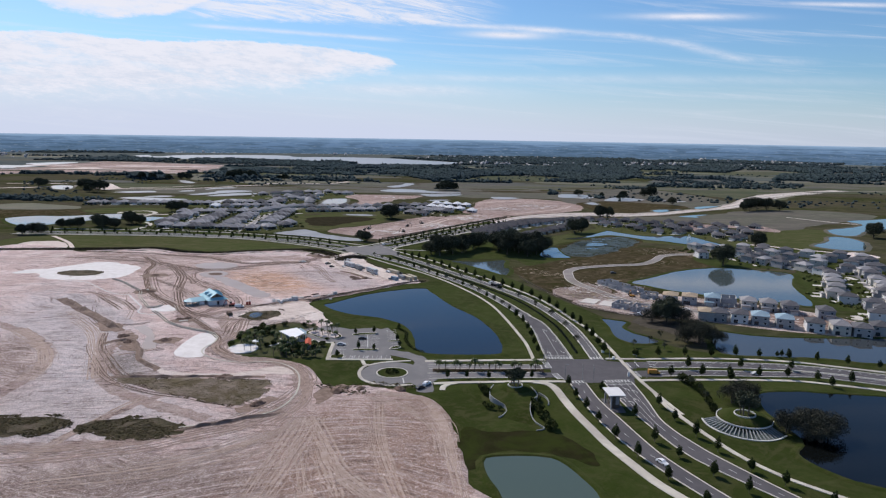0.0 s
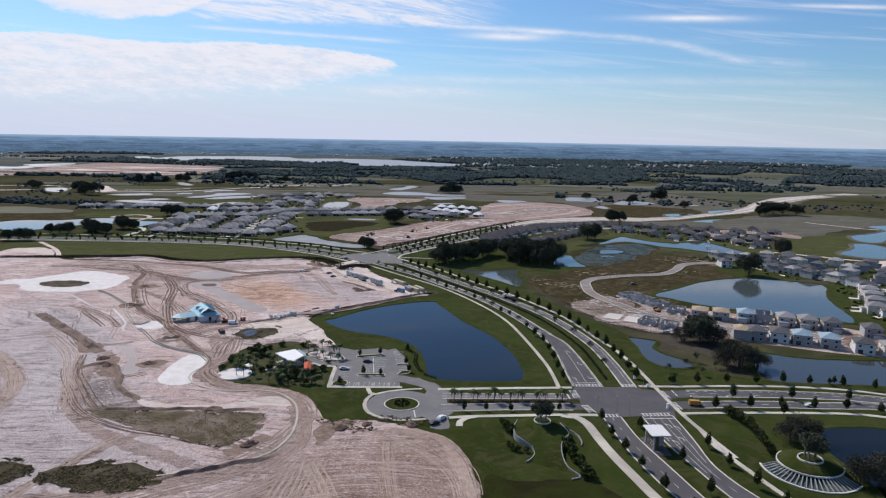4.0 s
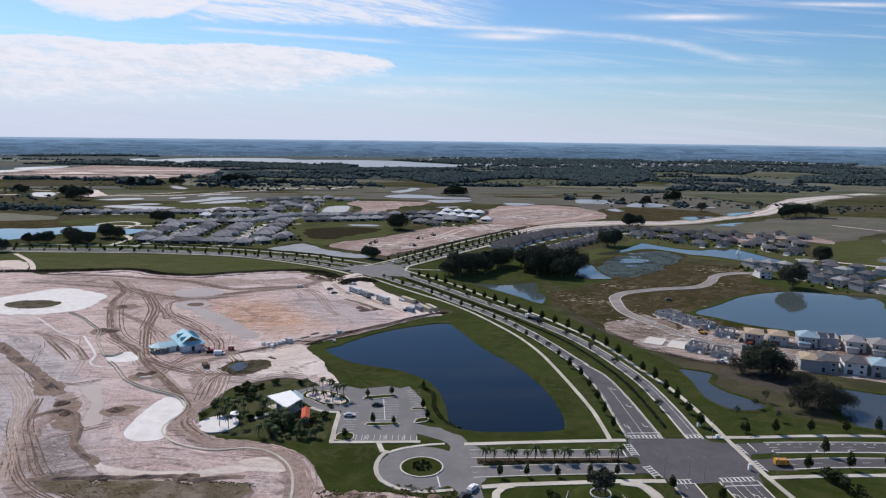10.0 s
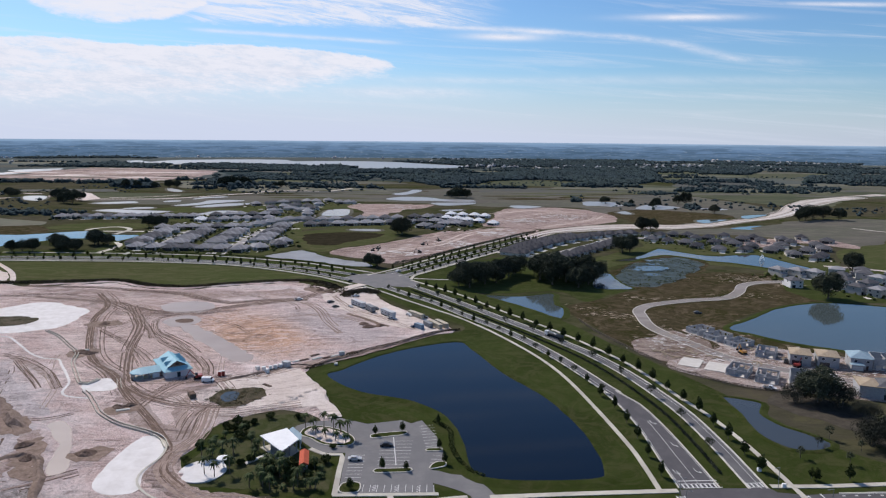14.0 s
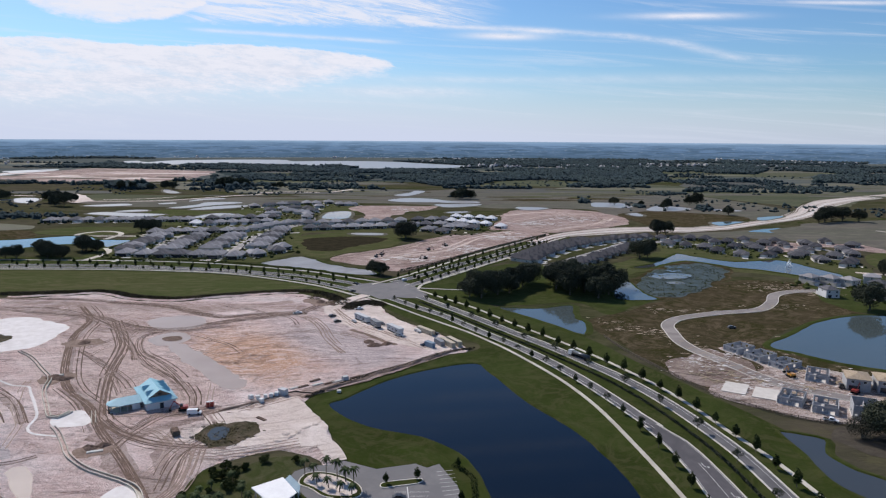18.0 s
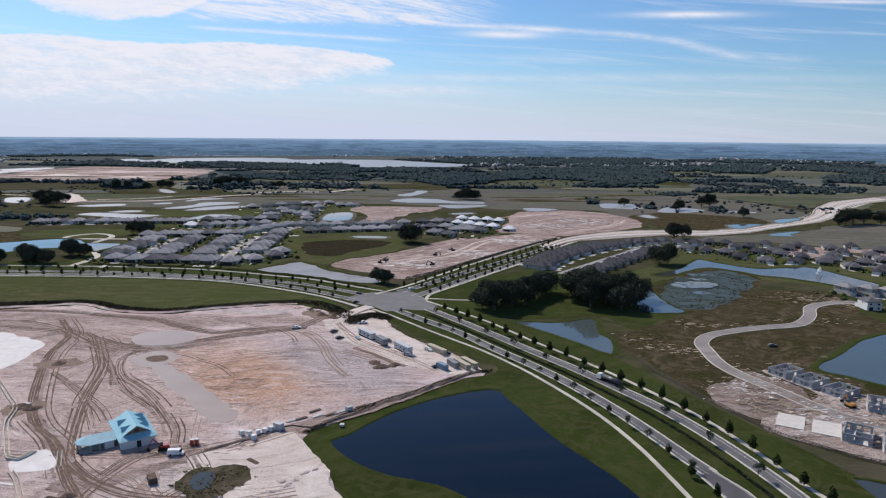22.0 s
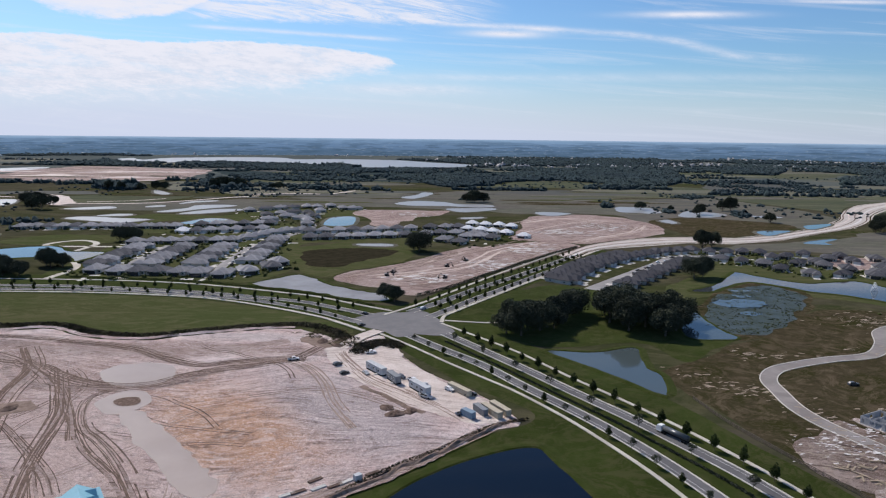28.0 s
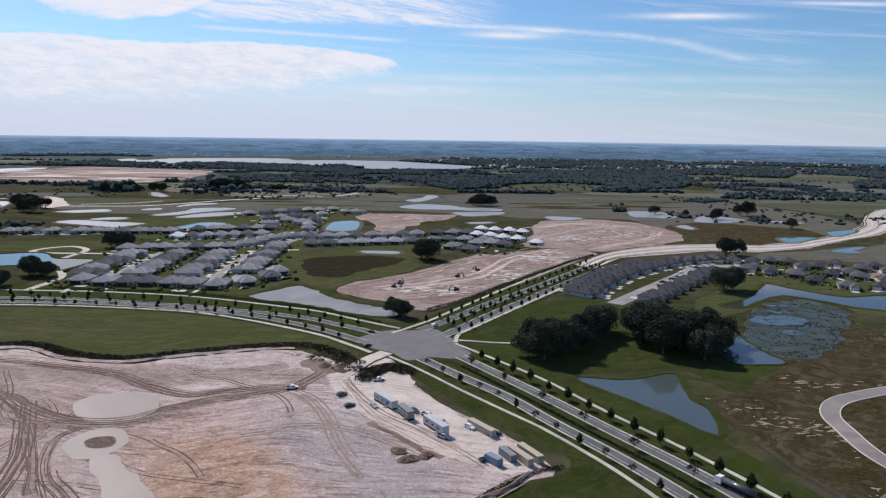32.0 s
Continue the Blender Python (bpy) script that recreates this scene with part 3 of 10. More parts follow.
# fields and lawns
patch("lawn_boulevard", [(-60, 325), (-48, 288), (-14, 282), (-3, 272), (4, 230), (8, 180), (60, 160), (140, 160), (200, 230), (290, 300), (280, 345),
                         (160, 345), (120, 365), (100, 420), (92, 440), (70, 490), (50, 540), (20, 590), (-30, 650), (-60, 660), (-85, 640),
                         (-40, 560), (-10, 520), (-50, 490), (-90, 440), (-72, 410), (-66, 380), (-112, 380), (-118, 352), (-100, 328)], M_LAWN, Z_LAWN,
      "mown green lawn along the boulevard", "lawn", 0.8)
patch("lawn_swale", [(9, 248), (21, 246), (41, 247), (51, 236), (55, 219), (40, 228), (29, 230), (16, 227), (12, 217), (7, 217)], material("dark_swale_grass", (0.016, 0.018, 0.007), 0.95, (0.026, 0.024, 0.012), 0.15, 1.0, 0.3, 1.5, spec=0.0, third=(0.028, 0.036, 0.010), scale3=0.06), Z_LAWN + 0.006, "dark brownish rough grass above the pond", "lawn", 1.5, 0.15, 2.0)
patch("lawn_corner", [(-74, 329), (-44, 329), (-38, 300), (-44, 287), (-58, 296), (-74, 314)], M_LAWN, Z_FIELD + 0.02, "mown grass beside the site edge", "lawn", 0.8)
patch("field_west", [(-430, 722), (-340, 724), (-240, 718), (-170, 694), (-125, 668), (-98, 640), (-112, 633), (-150, 644), (-190, 632),
                     (-240, 626), (-300, 638), (-430, 620)], M_FIELD, Z_FIELD, "broad green grass field beside the road", "field")
patch("lawn_far_road", [(-440, 724), (-340, 725), (-240, 719), (-167, 695), (-126, 670), (-92, 640), (-50, 640), (-30, 660), (20, 770), (110, 900),
                        (96, 955), (60, 915), (0, 825), (-45, 750), (-80, 700), (-135, 735), (-200, 762), (-280, 780), (-440, 785)], M_LAWN, Z_FIELD + 0.015,
      "mown grass verges along the far road", "lawn", 0.6)
patch("field_scrub", [(62, 545), (90, 455), (130, 425), (200, 440), (240, 455), (165, 505), (148, 530), (200, 580), (245, 600), (280, 660), (255, 690),
                      (200, 700), (140, 640), (110, 620), (90, 600), (58, 575)], M_SCRUB, Z_FIELD, "weedy brown and green building field", "field", 2.0)
patch("bare_oak_ground", [(118, 412), (128, 420), (142, 412), (151, 396), (154, 372), (150, 356), (140, 360), (136, 378), (126, 392), (118, 402)], material("grey_leaf_litter", (0.048, 0.042, 0.033), 0.95, (0.075, 0.065, 0.052), 0.3, 1.0, 0.3, 2.0), Z_LAWN + 0.03, "bare grey-brown ground under the oaks", "ground", 2.5, 0.15)
patch("lawn_oaks", [(-45, 675), (5, 615), (60, 622), (75, 590), (95, 610), (118, 640), (90, 700), (60, 760), (20, 760)], M_LAWN, Z_FIELD + 0.045,
      "green grass round the oaks", "lawn")

# water
pond("pond", [(-77, 438), (-72, 444), (-49, 473), (-16, 492), (-7, 477), (6, 442), (21, 412), (29, 386), (32, 365), (32, 345), (28, 340), (13, 338),
              (-6, 339), (-13, 346), (-15, 364), (-18, 380), (-24, 394), (-33, 404), (-44, 410), (-60, 417), (-71, 428)], M_WATER,
     "deep dark blue retention pond ringed by grass", 6.0, 0.5)
pond("pond", [(8, 606), (32, 604), (55, 613), (54, 595), (53, 580), (56, 570), (51, 544), (47, 548), (34, 569), (20, 588)], M_WATERB, "small blue pond below the oaks")
pond("pond", [(107, 689), (115, 691), (115, 670), (116, 649), (118, 632), (92, 632), (96, 661)], M_WATERB, "narrow blue pond beside the oaks", 2.0)
MARSH = [(130, 712), (167, 760), (200, 775), (212, 747), (190, 702), (160, 660), (134, 641), (119, 644), (114, 671)]
patch("marsh", MARSH, M_REED, Z_FIELD + 0.05, "round marsh of grey-green reeds and open water", "marsh", 7.0, 0.07, 2.0)
patch("marsh_rim", [(132 + (x - 165) * 1.16 + 33, 708 + (y - 708) * 1.12) for x, y in MARSH], M_SCRUB, Z_FIELD + 0.02, "rim of brown marsh grass", "marsh", 6.0, 0.06, 2.0)
gm = random.Random(17)
for k in range(14):
    x, y, r = gm.uniform(128, 200), gm.uniform(655, 760), gm.uniform(2, 6)
    if inside(x, y, MARSH) and not (136 < x < 176 and 700 < y < 734):
        setting(slab("marsh_pool", wobble(spline([(x + r * 1.6 * math.cos(a) * gm.uniform(0.4, 1.2), y + r * math.sin(a) * gm.uniform(0.4, 1.2)) for a in [q * math.tau / 7 for q in range(7)]], 1.5, True), 1.5, 0.4), 0.13 + 0.004 * k, M_WATERB), "small open pool among reeds", "pond")
pond("pond", [(139, 721), (159, 731), (174, 722), (165, 707), (150, 703), (139, 708)], M_WATERB, "open blue water in the marsh", 1.0, 7.0, 1.5, M_REED)
pond("pond", [(136, 754), (163, 777), (193, 820), (200, 827), (212, 808), (234, 785), (262, 790), (283, 792), (294, 751), (299, 720), (275, 709), (257, 729),
              (241, 746), (224, 755), (212, 772), (192, 787), (167, 770), (148, 751)], M_WATERGREY, "winding grey-blue pond with a fountain")
pond("pond", [(147, 525), (173, 549), (201, 575), (240, 592), (278, 581), (292, 566), (270, 520), (253, 458), (236, 463), (214, 472), (192, 482), (169, 497),
              (156, 512)], M_WATERB, "wide blue pond behind new houses")
pond("pond", [(157, 392), (165, 388), (184, 380), (217, 378), (300, 378), (300, 336), (224, 334), (197, 341), (168, 343), (151, 345), (146, 351), (151, 373)],
     M_WATERGREY, "long grey pond below the house gardens")
pond("pond", [(99, 414), (104, 412), (112, 407), (107, 396), (108, 386), (113, 379), (120, 368), (112, 362), (103, 364), (98, 376), (99, 394)], M_WATERGREY, "small dark grey pond in the grass", 3.0)
pond("pond", [(140, 289), (157, 293), (168, 292), (200, 287), (260, 270), (260, 190), (160, 190), (144, 207), (137, 212), (130, 221), (128, 231), (135, 242), (134, 268)],
     M_WATERK, "dark lake beside the monument lawn", 3.0)
pond("pond", [(15, 217), (16, 224), (24, 226), (34, 226), (39, 225), (43, 220), (47, 211), (50, 199), (48, 186), (24, 186), (18, 204), (16, 210)], M_WATERG,
     "cloudy grey-green pond in the lawn", 3.0, 0.3)
pond("pond", [(-480, 790), (-545, 850), (-530, 885), (-490, 890), (-449, 919), (-424, 921), (-400, 896), (-380, 895), (-362, 889), (-366, 845), (-380, 861), (-430, 855)], M_WATERB, "blue pond near the houses", 5.0)
pond("pond", [(-188, 760), (-173, 786), (-163, 797), (-147, 783), (-139, 768), (-112, 746), (-88, 730), (-86, 713), (-108, 717), (-146, 740)], material("silty_pond_water", (0.27, 0.245, 0.225), 0.3, (0.17, 0.15, 0.13), 0.06, 1.0, spec=0.2),
     "pale silty pond beside the road", 4.0, 2.5)
def far_pond(pts, mat=None, label="pale pond in the far fields, sky shine in its colour"):
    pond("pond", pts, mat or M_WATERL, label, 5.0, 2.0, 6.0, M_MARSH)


far_pond([(-609, 1592), (-607, 1606), (-551, 1526), (-554, 1502), (-582, 1533)])
far_pond([(-745, 1313), (-782, 1380), (-752, 1387), (-725, 1347), (-708, 1292)])
far_pond([(-602, 1257), (-574, 1283), (-547, 1294), (-531, 1265), (-567, 1246)])
far_pond([(-500, 1300), (-491, 1318), (-477, 1319), (-471, 1296), (-492, 1286)])
far_pond([(-468, 1346), (-459, 1392), (-426, 1406), (-419, 1388), (-445, 1366), (-461, 1338)])
far_pond([(-455, 1232), (-432, 1285), (-430, 1325), (-390, 1339), (-367, 1317), (-400, 1274), (-430, 1228)])
far_pond([(-414, 1210), (-400, 1253), (-370, 1278), (-341, 1274), (-354, 1237), (-395, 1206)])
far_pond([(-513, 1179), (-494, 1201), (-472, 1197), (-472, 1178), (-500, 1169)])
far_pond([(-536, 1141), (-524, 1166), (-472, 1154), (-426, 1142), (-437, 1114), (-447, 1102), (-477, 1115)])
far_pond([(-375, 1110), (-371, 1131), (-360, 1161), (-334, 1158), (-326, 1142), (-334, 1124), (-355, 1097)], M_WATERB, "blue pond behind the far houses")
far_pond([(-195, 1103), (-198, 1184), (-169, 1194), (-162, 1106)], M_WATERB, "square blue pond between the houses")
far_pond([(-124, 1501), (-97, 1561), (-89, 1612), (-68, 1603), (-74, 1553), (-90, 1495), (-106, 1472)])
far_pond([(-128, 1383), (-100, 1433), (-48, 1421), (-24, 1388), (20, 1385), (34, 1353), (7, 1333), (-44, 1351), (-97, 1352)])
far_pond([(-45, 1311), (-19, 1322), (28, 1328), (32, 1305), (-1, 1272), (-27, 1269)])
far_pond([(229, 1362), (258, 1366), (282, 1350), (282, 1296), (262, 1270), (240, 1280), (216, 1292)])
far_pond([(297, 1264), (327, 1312), (354, 1299), (370, 1274), (358, 1249), (330, 1230), (302, 1227), (289, 1238)])
far_pond([(396, 1258), (430, 1256), (438, 1238), (420, 1230), (399, 1238)])
far_pond([(244, 1185), (261, 1199), (263, 1165), (252, 1153), (244, 1174)])
far_pond([(333, 1088), (378, 1097), (352, 1068), (327, 1049)], M_WATERB, "blue pond beside the haul road")
far_pond([(418, 1144), (443, 1162), (468, 1170), (448, 1142), (409, 1109)], M_WATERB, "blue pond beside the haul road")
far_pond([(341, 997), (382, 1026), (398, 1028), (371, 1003), (368, 985), (348, 987)], M_WATERB, "blue pond beside the haul road")
far_pond([(88, 1276), (117, 1279), (139, 1261), (113, 1232), (93, 1236)])
far_pond([(-23, 1198), (7, 1207), (3, 1189), (-20, 1180)])
far_pond([(-138, 957), (-119, 962), (-99, 957), (-101, 944), (-129, 945)])
far_pond([(486, 866), (527, 893), (567, 927), (572, 972), (616, 991), (657, 1003), (587, 895), (528, 856), (493, 817), (473, 819)], M_WATERB, "winding blue pond among rough grass")
far_pond([(399, 734), (432, 766), (456, 804), (473, 796), (466, 753), (435, 704), (417, 703), (401, 715)], M_WATERB, "blue pond among rough grass")
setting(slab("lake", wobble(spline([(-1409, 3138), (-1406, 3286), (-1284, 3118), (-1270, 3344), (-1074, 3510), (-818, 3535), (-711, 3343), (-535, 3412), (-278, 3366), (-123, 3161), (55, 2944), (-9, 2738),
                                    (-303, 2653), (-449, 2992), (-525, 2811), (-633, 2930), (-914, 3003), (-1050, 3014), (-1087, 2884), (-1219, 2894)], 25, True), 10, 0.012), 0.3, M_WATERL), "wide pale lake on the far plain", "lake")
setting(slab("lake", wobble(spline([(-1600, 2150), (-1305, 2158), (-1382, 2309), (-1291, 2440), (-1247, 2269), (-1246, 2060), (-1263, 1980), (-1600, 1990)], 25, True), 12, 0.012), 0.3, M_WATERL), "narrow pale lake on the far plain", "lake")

# bare earth
patch("site_far", [(-1235, 1640), (-1324, 1829), (-1234, 1922), (-1207, 2036), (-1248, 2380), (-1213, 2520), (-981, 2475), (-754, 2350), (-703, 2030), (-739, 1862), (-873, 1823), (-1064, 1793), (-1100, 1690)],
      M_SITE, 0.2, "far graded building site of pinkish sand", "site", 25, 0.01, 25)
GRADED_NEAR = [(-133, 785), (-124, 813), (-102, 832), (-77, 862), (-48, 912), (-20, 950), (-4, 945), (25, 971), (68, 992), (91, 969), (88, 943), (53, 905), (23, 869), (-5, 821), (-33, 771), (-57, 737), (-73, 732), (-91, 750), (-112, 763)]
patch("site_graded", GRADED_NEAR, M_SITE, 0.12, "graded pink-brown building site with wheel ruts", "site", 3.0, 0.05)
GRADED_FAR = [(26, 1003), (49, 1093), (55, 1160), (77, 1221), (118, 1239), (151, 1249), (193, 1228), (216, 1177), (226, 1130), (221, 1086), (201, 1050), (169, 1019), (132, 994), (96, 972), (68, 990)]
patch("site_graded_east", GRADED_FAR, M_SITE, 0.124, "graded pink-brown building site beyond the new houses", "site", 5.0, 0.04)
patch("site_north", [(-178, 1244), (-159, 1282), (-110, 1288), (-69, 1278), (-37, 1282), (-53, 1226), (-83, 1197), (-89, 1156), (-102, 1144), (-109, 1092), (-125, 1090), (-139, 1124), (-148, 1178)], M_SITE, 0.12,
      "bare sandy building plots", "site", 5.0, 0.03)
HAUL_L = [(60, 905), (111, 977), (174, 1022), (232, 1036), (284, 1032), (359, 1075), (441, 1145), (506, 1220), (560, 1310), (660, 1440), (900, 1610)]
HAUL_R = [(72, 880), (112, 940), (213, 986), (261, 982), (326, 1011), (398, 1069), (473, 1125), (540, 1200), (600, 1290), (720, 1420), (930, 1580)]
setting(strip("road_haul", [p for p in spline(HAUL_L, 400)], [p for p in spline(HAUL_R, 400)], 0.15, M_HAUL), "pale unpaved haul road curving away", "road")

SITE = [(-430, 625), (-328, 623), (-299, 632), (-270, 636), (-242, 622), (-210, 617), (-186, 627), (-153, 639), (-133, 642), (-112, 629), (-98, 608), (-84, 632), (-76, 619),
        (-60, 581), (-45, 560), (-31, 543), (-16, 515), (-30, 505), (-47, 486), (-60, 475), (-75, 459), (-88, 443), (-81, 428), (-73, 415), (-69, 396)]
SITE += [(-66, 386), (-70, 383), (-76, 392), (-88, 395), (-97, 391), (-106, 386), (-111, 376), (-111, 360), (-113, 353), (-110, 343), (-104, 333), (-96.7, 329), (-82, 326), (-73.8, 324),
         (-64, 317), (-56, 303), (-50, 290), (-40, 292), (-26, 291), (-16, 286), (-9, 282), (-2, 276), (2, 266), (4.5, 257), (7, 238), (8.5, 220), (10, 206), (15, 180), (-60, 120), (-430, 120)]


def site_height(x, y):
    v = Vector((x, y, 0))
    h = 0.35 * noise.noise(v * 0.02) + 0.22 * noise.noise(v * 0.07 + Vector((5, 1, 0))) + 0.10 * noise.noise(v * 0.25)
    return 0.45 + h


def site_z(x, y):
    """Height of the earth surface between its grid points."""
    i, j = math.floor(x / 4), math.floor(y / 4)
    u, v = x / 4 - i, y / 4 - j
    h = [site_height(4 * (i + a), 4 * (j + b)) for a, b in ((0, 0), (1, 0), (0, 1), (1, 1))]
    return (h[0] * (1 - u) + h[1] * u) * (1 - v) + (h[2] * (1 - u) + h[3] * u) * v


def site_sheet(name, outline, mat, label, lift=0.0, cell=4.0, amp=1.5, drape=False, freq=0.1):
    """Uneven bare earth: a grid cut to its outline, with a broken edge."""
    edge = [(p.x, p.y) for p in wobble(spline(outline, cell if drape else 4.0, True), amp, freq, 2.0)]
    arr = np.array(edge)
    x0, y0 = (math.floor(v / 4) * 4 - 4 for v in arr.min(0))
    nx, ny = (int((v + 8) / cell) + 3 for v in (arr.max(0) - arr.min(0)))
    ins = np.zeros((nx, ny), bool)
    gx, gy = x0 + np.arange(nx) * cell, y0 + np.arange(ny) * cell
    GX, GY = np.meshgrid(gx, gy, indexing="ij")
    a, b = arr, np.roll(arr, 1, 0)
    for (ax, ay), (bx, by) in zip(a, b):
        if ay == by:
            continue
        m = (ay > GY) != (by > GY)
        ins ^= m & (GX < (bx - ax) * (GY - ay) / (by - ay) + ax)
    verts, faces, at = [], [], {}

    def vert(i, j):
        if (i, j) not in at:
            x, y = gx[i], gy[j]
            if not ins[i, j]:
                k = int(np.argmin((arr[:, 0] - x) ** 2 + (arr[:, 1] - y) ** 2))
                x, y = arr[k]
                z = site_z(x, y) + lift if drape else 0.03
            else:
                z = site_z(x, y) + lift
            at[(i, j)] = len(verts)
            verts.append((x, y, z))
        return at[(i, j)]

    for i in range(nx - 1):
        for j in range(ny - 1):
            if ins[i, j] or ins[i + 1, j] or ins[i, j + 1] or ins[i + 1, j + 1]:
                faces.append((vert(i, j), vert(i + 1, j), vert(i + 1, j + 1), vert(i, j + 1)))
    return setting(mesh_ob(name, verts, faces, mat, smooth_it=True), label, "site")


site_sheet("site_ground", SITE, M_SAND, "bare graded pinkish sand with ruts and puddles")

# ---- roads ----
def kerb(line, parent, side_offset=0.0, w=0.45, name="kerb"):
    line = offset(line, side_offset) if side_offset else line
    return strip(name, offset(line, w / 2), offset(line, -w / 2), Z_ROAD + 0.14, M_KERB, parent, thick=0.3)


def road(name, pts, width, mat, label, kerbs=True, step=4.0):
    line = spline(pts, step)
    ob = setting(strip(name, offset(line, width / 2), offset(line, -width / 2), Z_ROAD, mat), label, "road")
    if kerbs:
        for s in (1, -1):
            kerb(line, ob, s * (width / 2 + 0.1))
    return ob, line


PATHS = []


def walk_strip(name, pts, width, label="pale concrete footpath", mat=None, z=Z_WALK):
    PATHS.append(name)
    z += 0.005 * len(PATHS)
    return setting(ribbon(name, pts, width, z, mat or M_CONC, thick=0.22), label, "path")


RC = [(78.5, 334), (78.3, 350), (78, 365), (76, 394), (71, 420), (64, 446), (54, 472), (42, 495), (28, 520), (11, 547), (-8, 578), (-30, 612), (-46, 636)]
LC = [(53, 417), (49, 428), (45, 441), (36, 467), (24, 495), (9, 523), (-10, 553), (-28, 583), (-47, 607), (-66, 632)]
LW = [(46.3, 332), (46, 350), (45, 366), (40.3, 402), (34, 439), (24, 472), (7, 510), (-4, 530), (-16, 549), (-30, 567), (-47, 589), (-66, 615), (-86, 639)]
RW = [(98, 265), (94.4, 287), (92, 305), (90.5, 328), (89.5, 353), (88, 372), (85, 393), (80, 412), (75, 436), (68, 461), (58, 485), (46, 510), (31, 537), (13, 566),
      (-7, 602), (-27, 630), (-48, 658)]
LINE_RC = road("road_boulevard_east", RC, 6.0, M_BLVD, "grey asphalt carriageway of the curved boulevard")[1]
LINE_LC = road("road_boulevard_west", LC, 6.0, M_BLVD, "grey asphalt carriageway of the curved boulevard")[1]
LCL = spline([(53, 334), (52.8, 350), (53, 367), (53, 381), (51.6, 400), (49, 414), (48, 420)], 4)
LCR = spline([(66.2, 334), (65.3, 355), (64, 376), (62, 396), (60.3, 405), (57, 413), (54, 420.5)], 4)
k = min(len(LCL), len(LCR))
LCL, LCR = [LCL[round(i * (len(LCL) - 1) / (k - 1))] for i in range(k)], [LCR[round(i * (len(LCR) - 1) / (k - 1))] for i in range(k)]
road_flare = setting(strip("road_turn_lanes", LCL, LCR, Z_ROAD + 0.01, M_ASPHALT), "asphalt turn lanes before the junction", "road")
kerb(LCL, road_flare)
kerb(LCR, road_flare)
walk_strip("path_boulevard_west", LW, 1.7)
walk_strip("path_boulevard_east", RW, 1.8)

NINT = [(53, 333), (66, 334), (74, 334.2), (81.5, 335.5), (83.4, 331.8), (91.5, 330.3), (104, 331.5), (104, 323.2), (94, 321.8), (91.5, 317.5), (104, 319), (104, 309.5), (92.5, 310), (89.5, 306),
        (88.5, 300), (73.7, 301), (66, 300), (58.5, 299), (57.6, 304), (52, 306.8), (45, 306), (45, 313), (52.4, 313.5), (52.6, 318.4), (45, 318.3), (45, 324.2), (51, 325)]
setting(slab("road_junction", [Vector((x, y, 0)) for x, y in NINT], Z_ROAD + 0.015, M_ASPHALT), "dark asphalt road junction", "road")
SLL = spline([(58.7, 300), (60.6, 274), (62.9, 257.3), (67.5, 237.3), (73.6, 220), (83, 199.7), (96, 175)], 5)
SLR = spline([(66, 300), (67.7, 278.9), (71.6, 259.6), (76.5, 236), (80.5, 223), (90.6, 200), (103, 176)], 5)
SRL = spline([(74.6, 301.5), (76.9, 277), (80.5, 258), (83.5, 243), (87.3, 230.2), (92.5, 220), (105.7, 200.4), (120, 180)], 5)
SRR = spline([(87.5, 302), (88, 290), (88, 275), (87.6, 262), (89.4, 250.5), (95.7, 232.3), (112.6, 200.6), (126, 180)], 5)


def pair(name, a, b, mat, label):
    n = min(len(a), len(b))
    a, b = [a[round(i * (len(a) - 1) / (n - 1))] for i in range(n)], [b[round(i * (len(b) - 1) / (n - 1))] for i in range(n)]
    ob = setting(strip(name, a, b, Z_ROAD, mat), label, "road")
    kerb(a, ob)
    kerb(b, ob)
    return ob


pair("road_entry_west", SLL, SLR, M_ASPHALT, "asphalt entry lane past the gatehouse")
pair("road_entry_east", SRL, SRR, M_ASPHALT, "asphalt entry lanes past the gatehouse")
walk_strip("path_entry_west", [(42, 300.5), (47.5, 299), (50.8, 293), (52.5, 280), (54.6, 266), (57.8, 251), (61.2, 236), (65.5, 222.5), (71, 207.5), (80, 192), (92, 174)], 3.7)
walk_strip("path_entry_east", [(94, 290), (94.2, 275), (96.5, 263.9), (100.7, 246), (106, 229), (113, 216), (120, 207.5), (140, 188)], 1.9)
E_N = [(103, 327.3), (120, 328.1), (142, 328.3), (165, 327.2), (175, 325.8), (190, 322), (204, 316.5), (230, 306), (270, 288)]
E_S = [(103, 314.2), (118, 315.8), (138, 316.2), (154, 315.8), (165, 316.0), (177, 316), (192, 311.5), (208, 305), (230, 296), (270, 278)]
LINE_EN = road("road_east_north", E_N, 8.4, M_ASPHALT, "asphalt carriageway with turn lanes")[1]
LINE_ES = road("road_east_south", E_S, 7.0, M_ASPHALT, "asphalt carriageway beside the lawn")[1]
walk_strip("path_east_north", [(83, 335.6), (100, 335.9), (124, 337.8), (147, 338.3), (164, 337.3), (180, 334.5), (194, 329.3), (216, 321), (270, 300)], 2.2)
walk_strip("path_east_south", [(92, 304.6), (113, 306.2), (134, 307.1), (150, 307.5), (166, 306.8), (180, 302.9), (200, 296), (260, 272)], 2.2)
walk_strip("path_west_north", [(-8, 327.2), (20, 329.8), (52, 332.2)], 2.4)
walk_strip("path_west_south", [(-3.3, 296.2), (6.2, 297.8), (22, 299.3), (44, 301.1), (57, 301.4)], 2.4)
walk_strip("path_west_spur", [(7, 297.6), (3.5, 296), (1.0, 292.5), (0.6, 288)], 2.6)
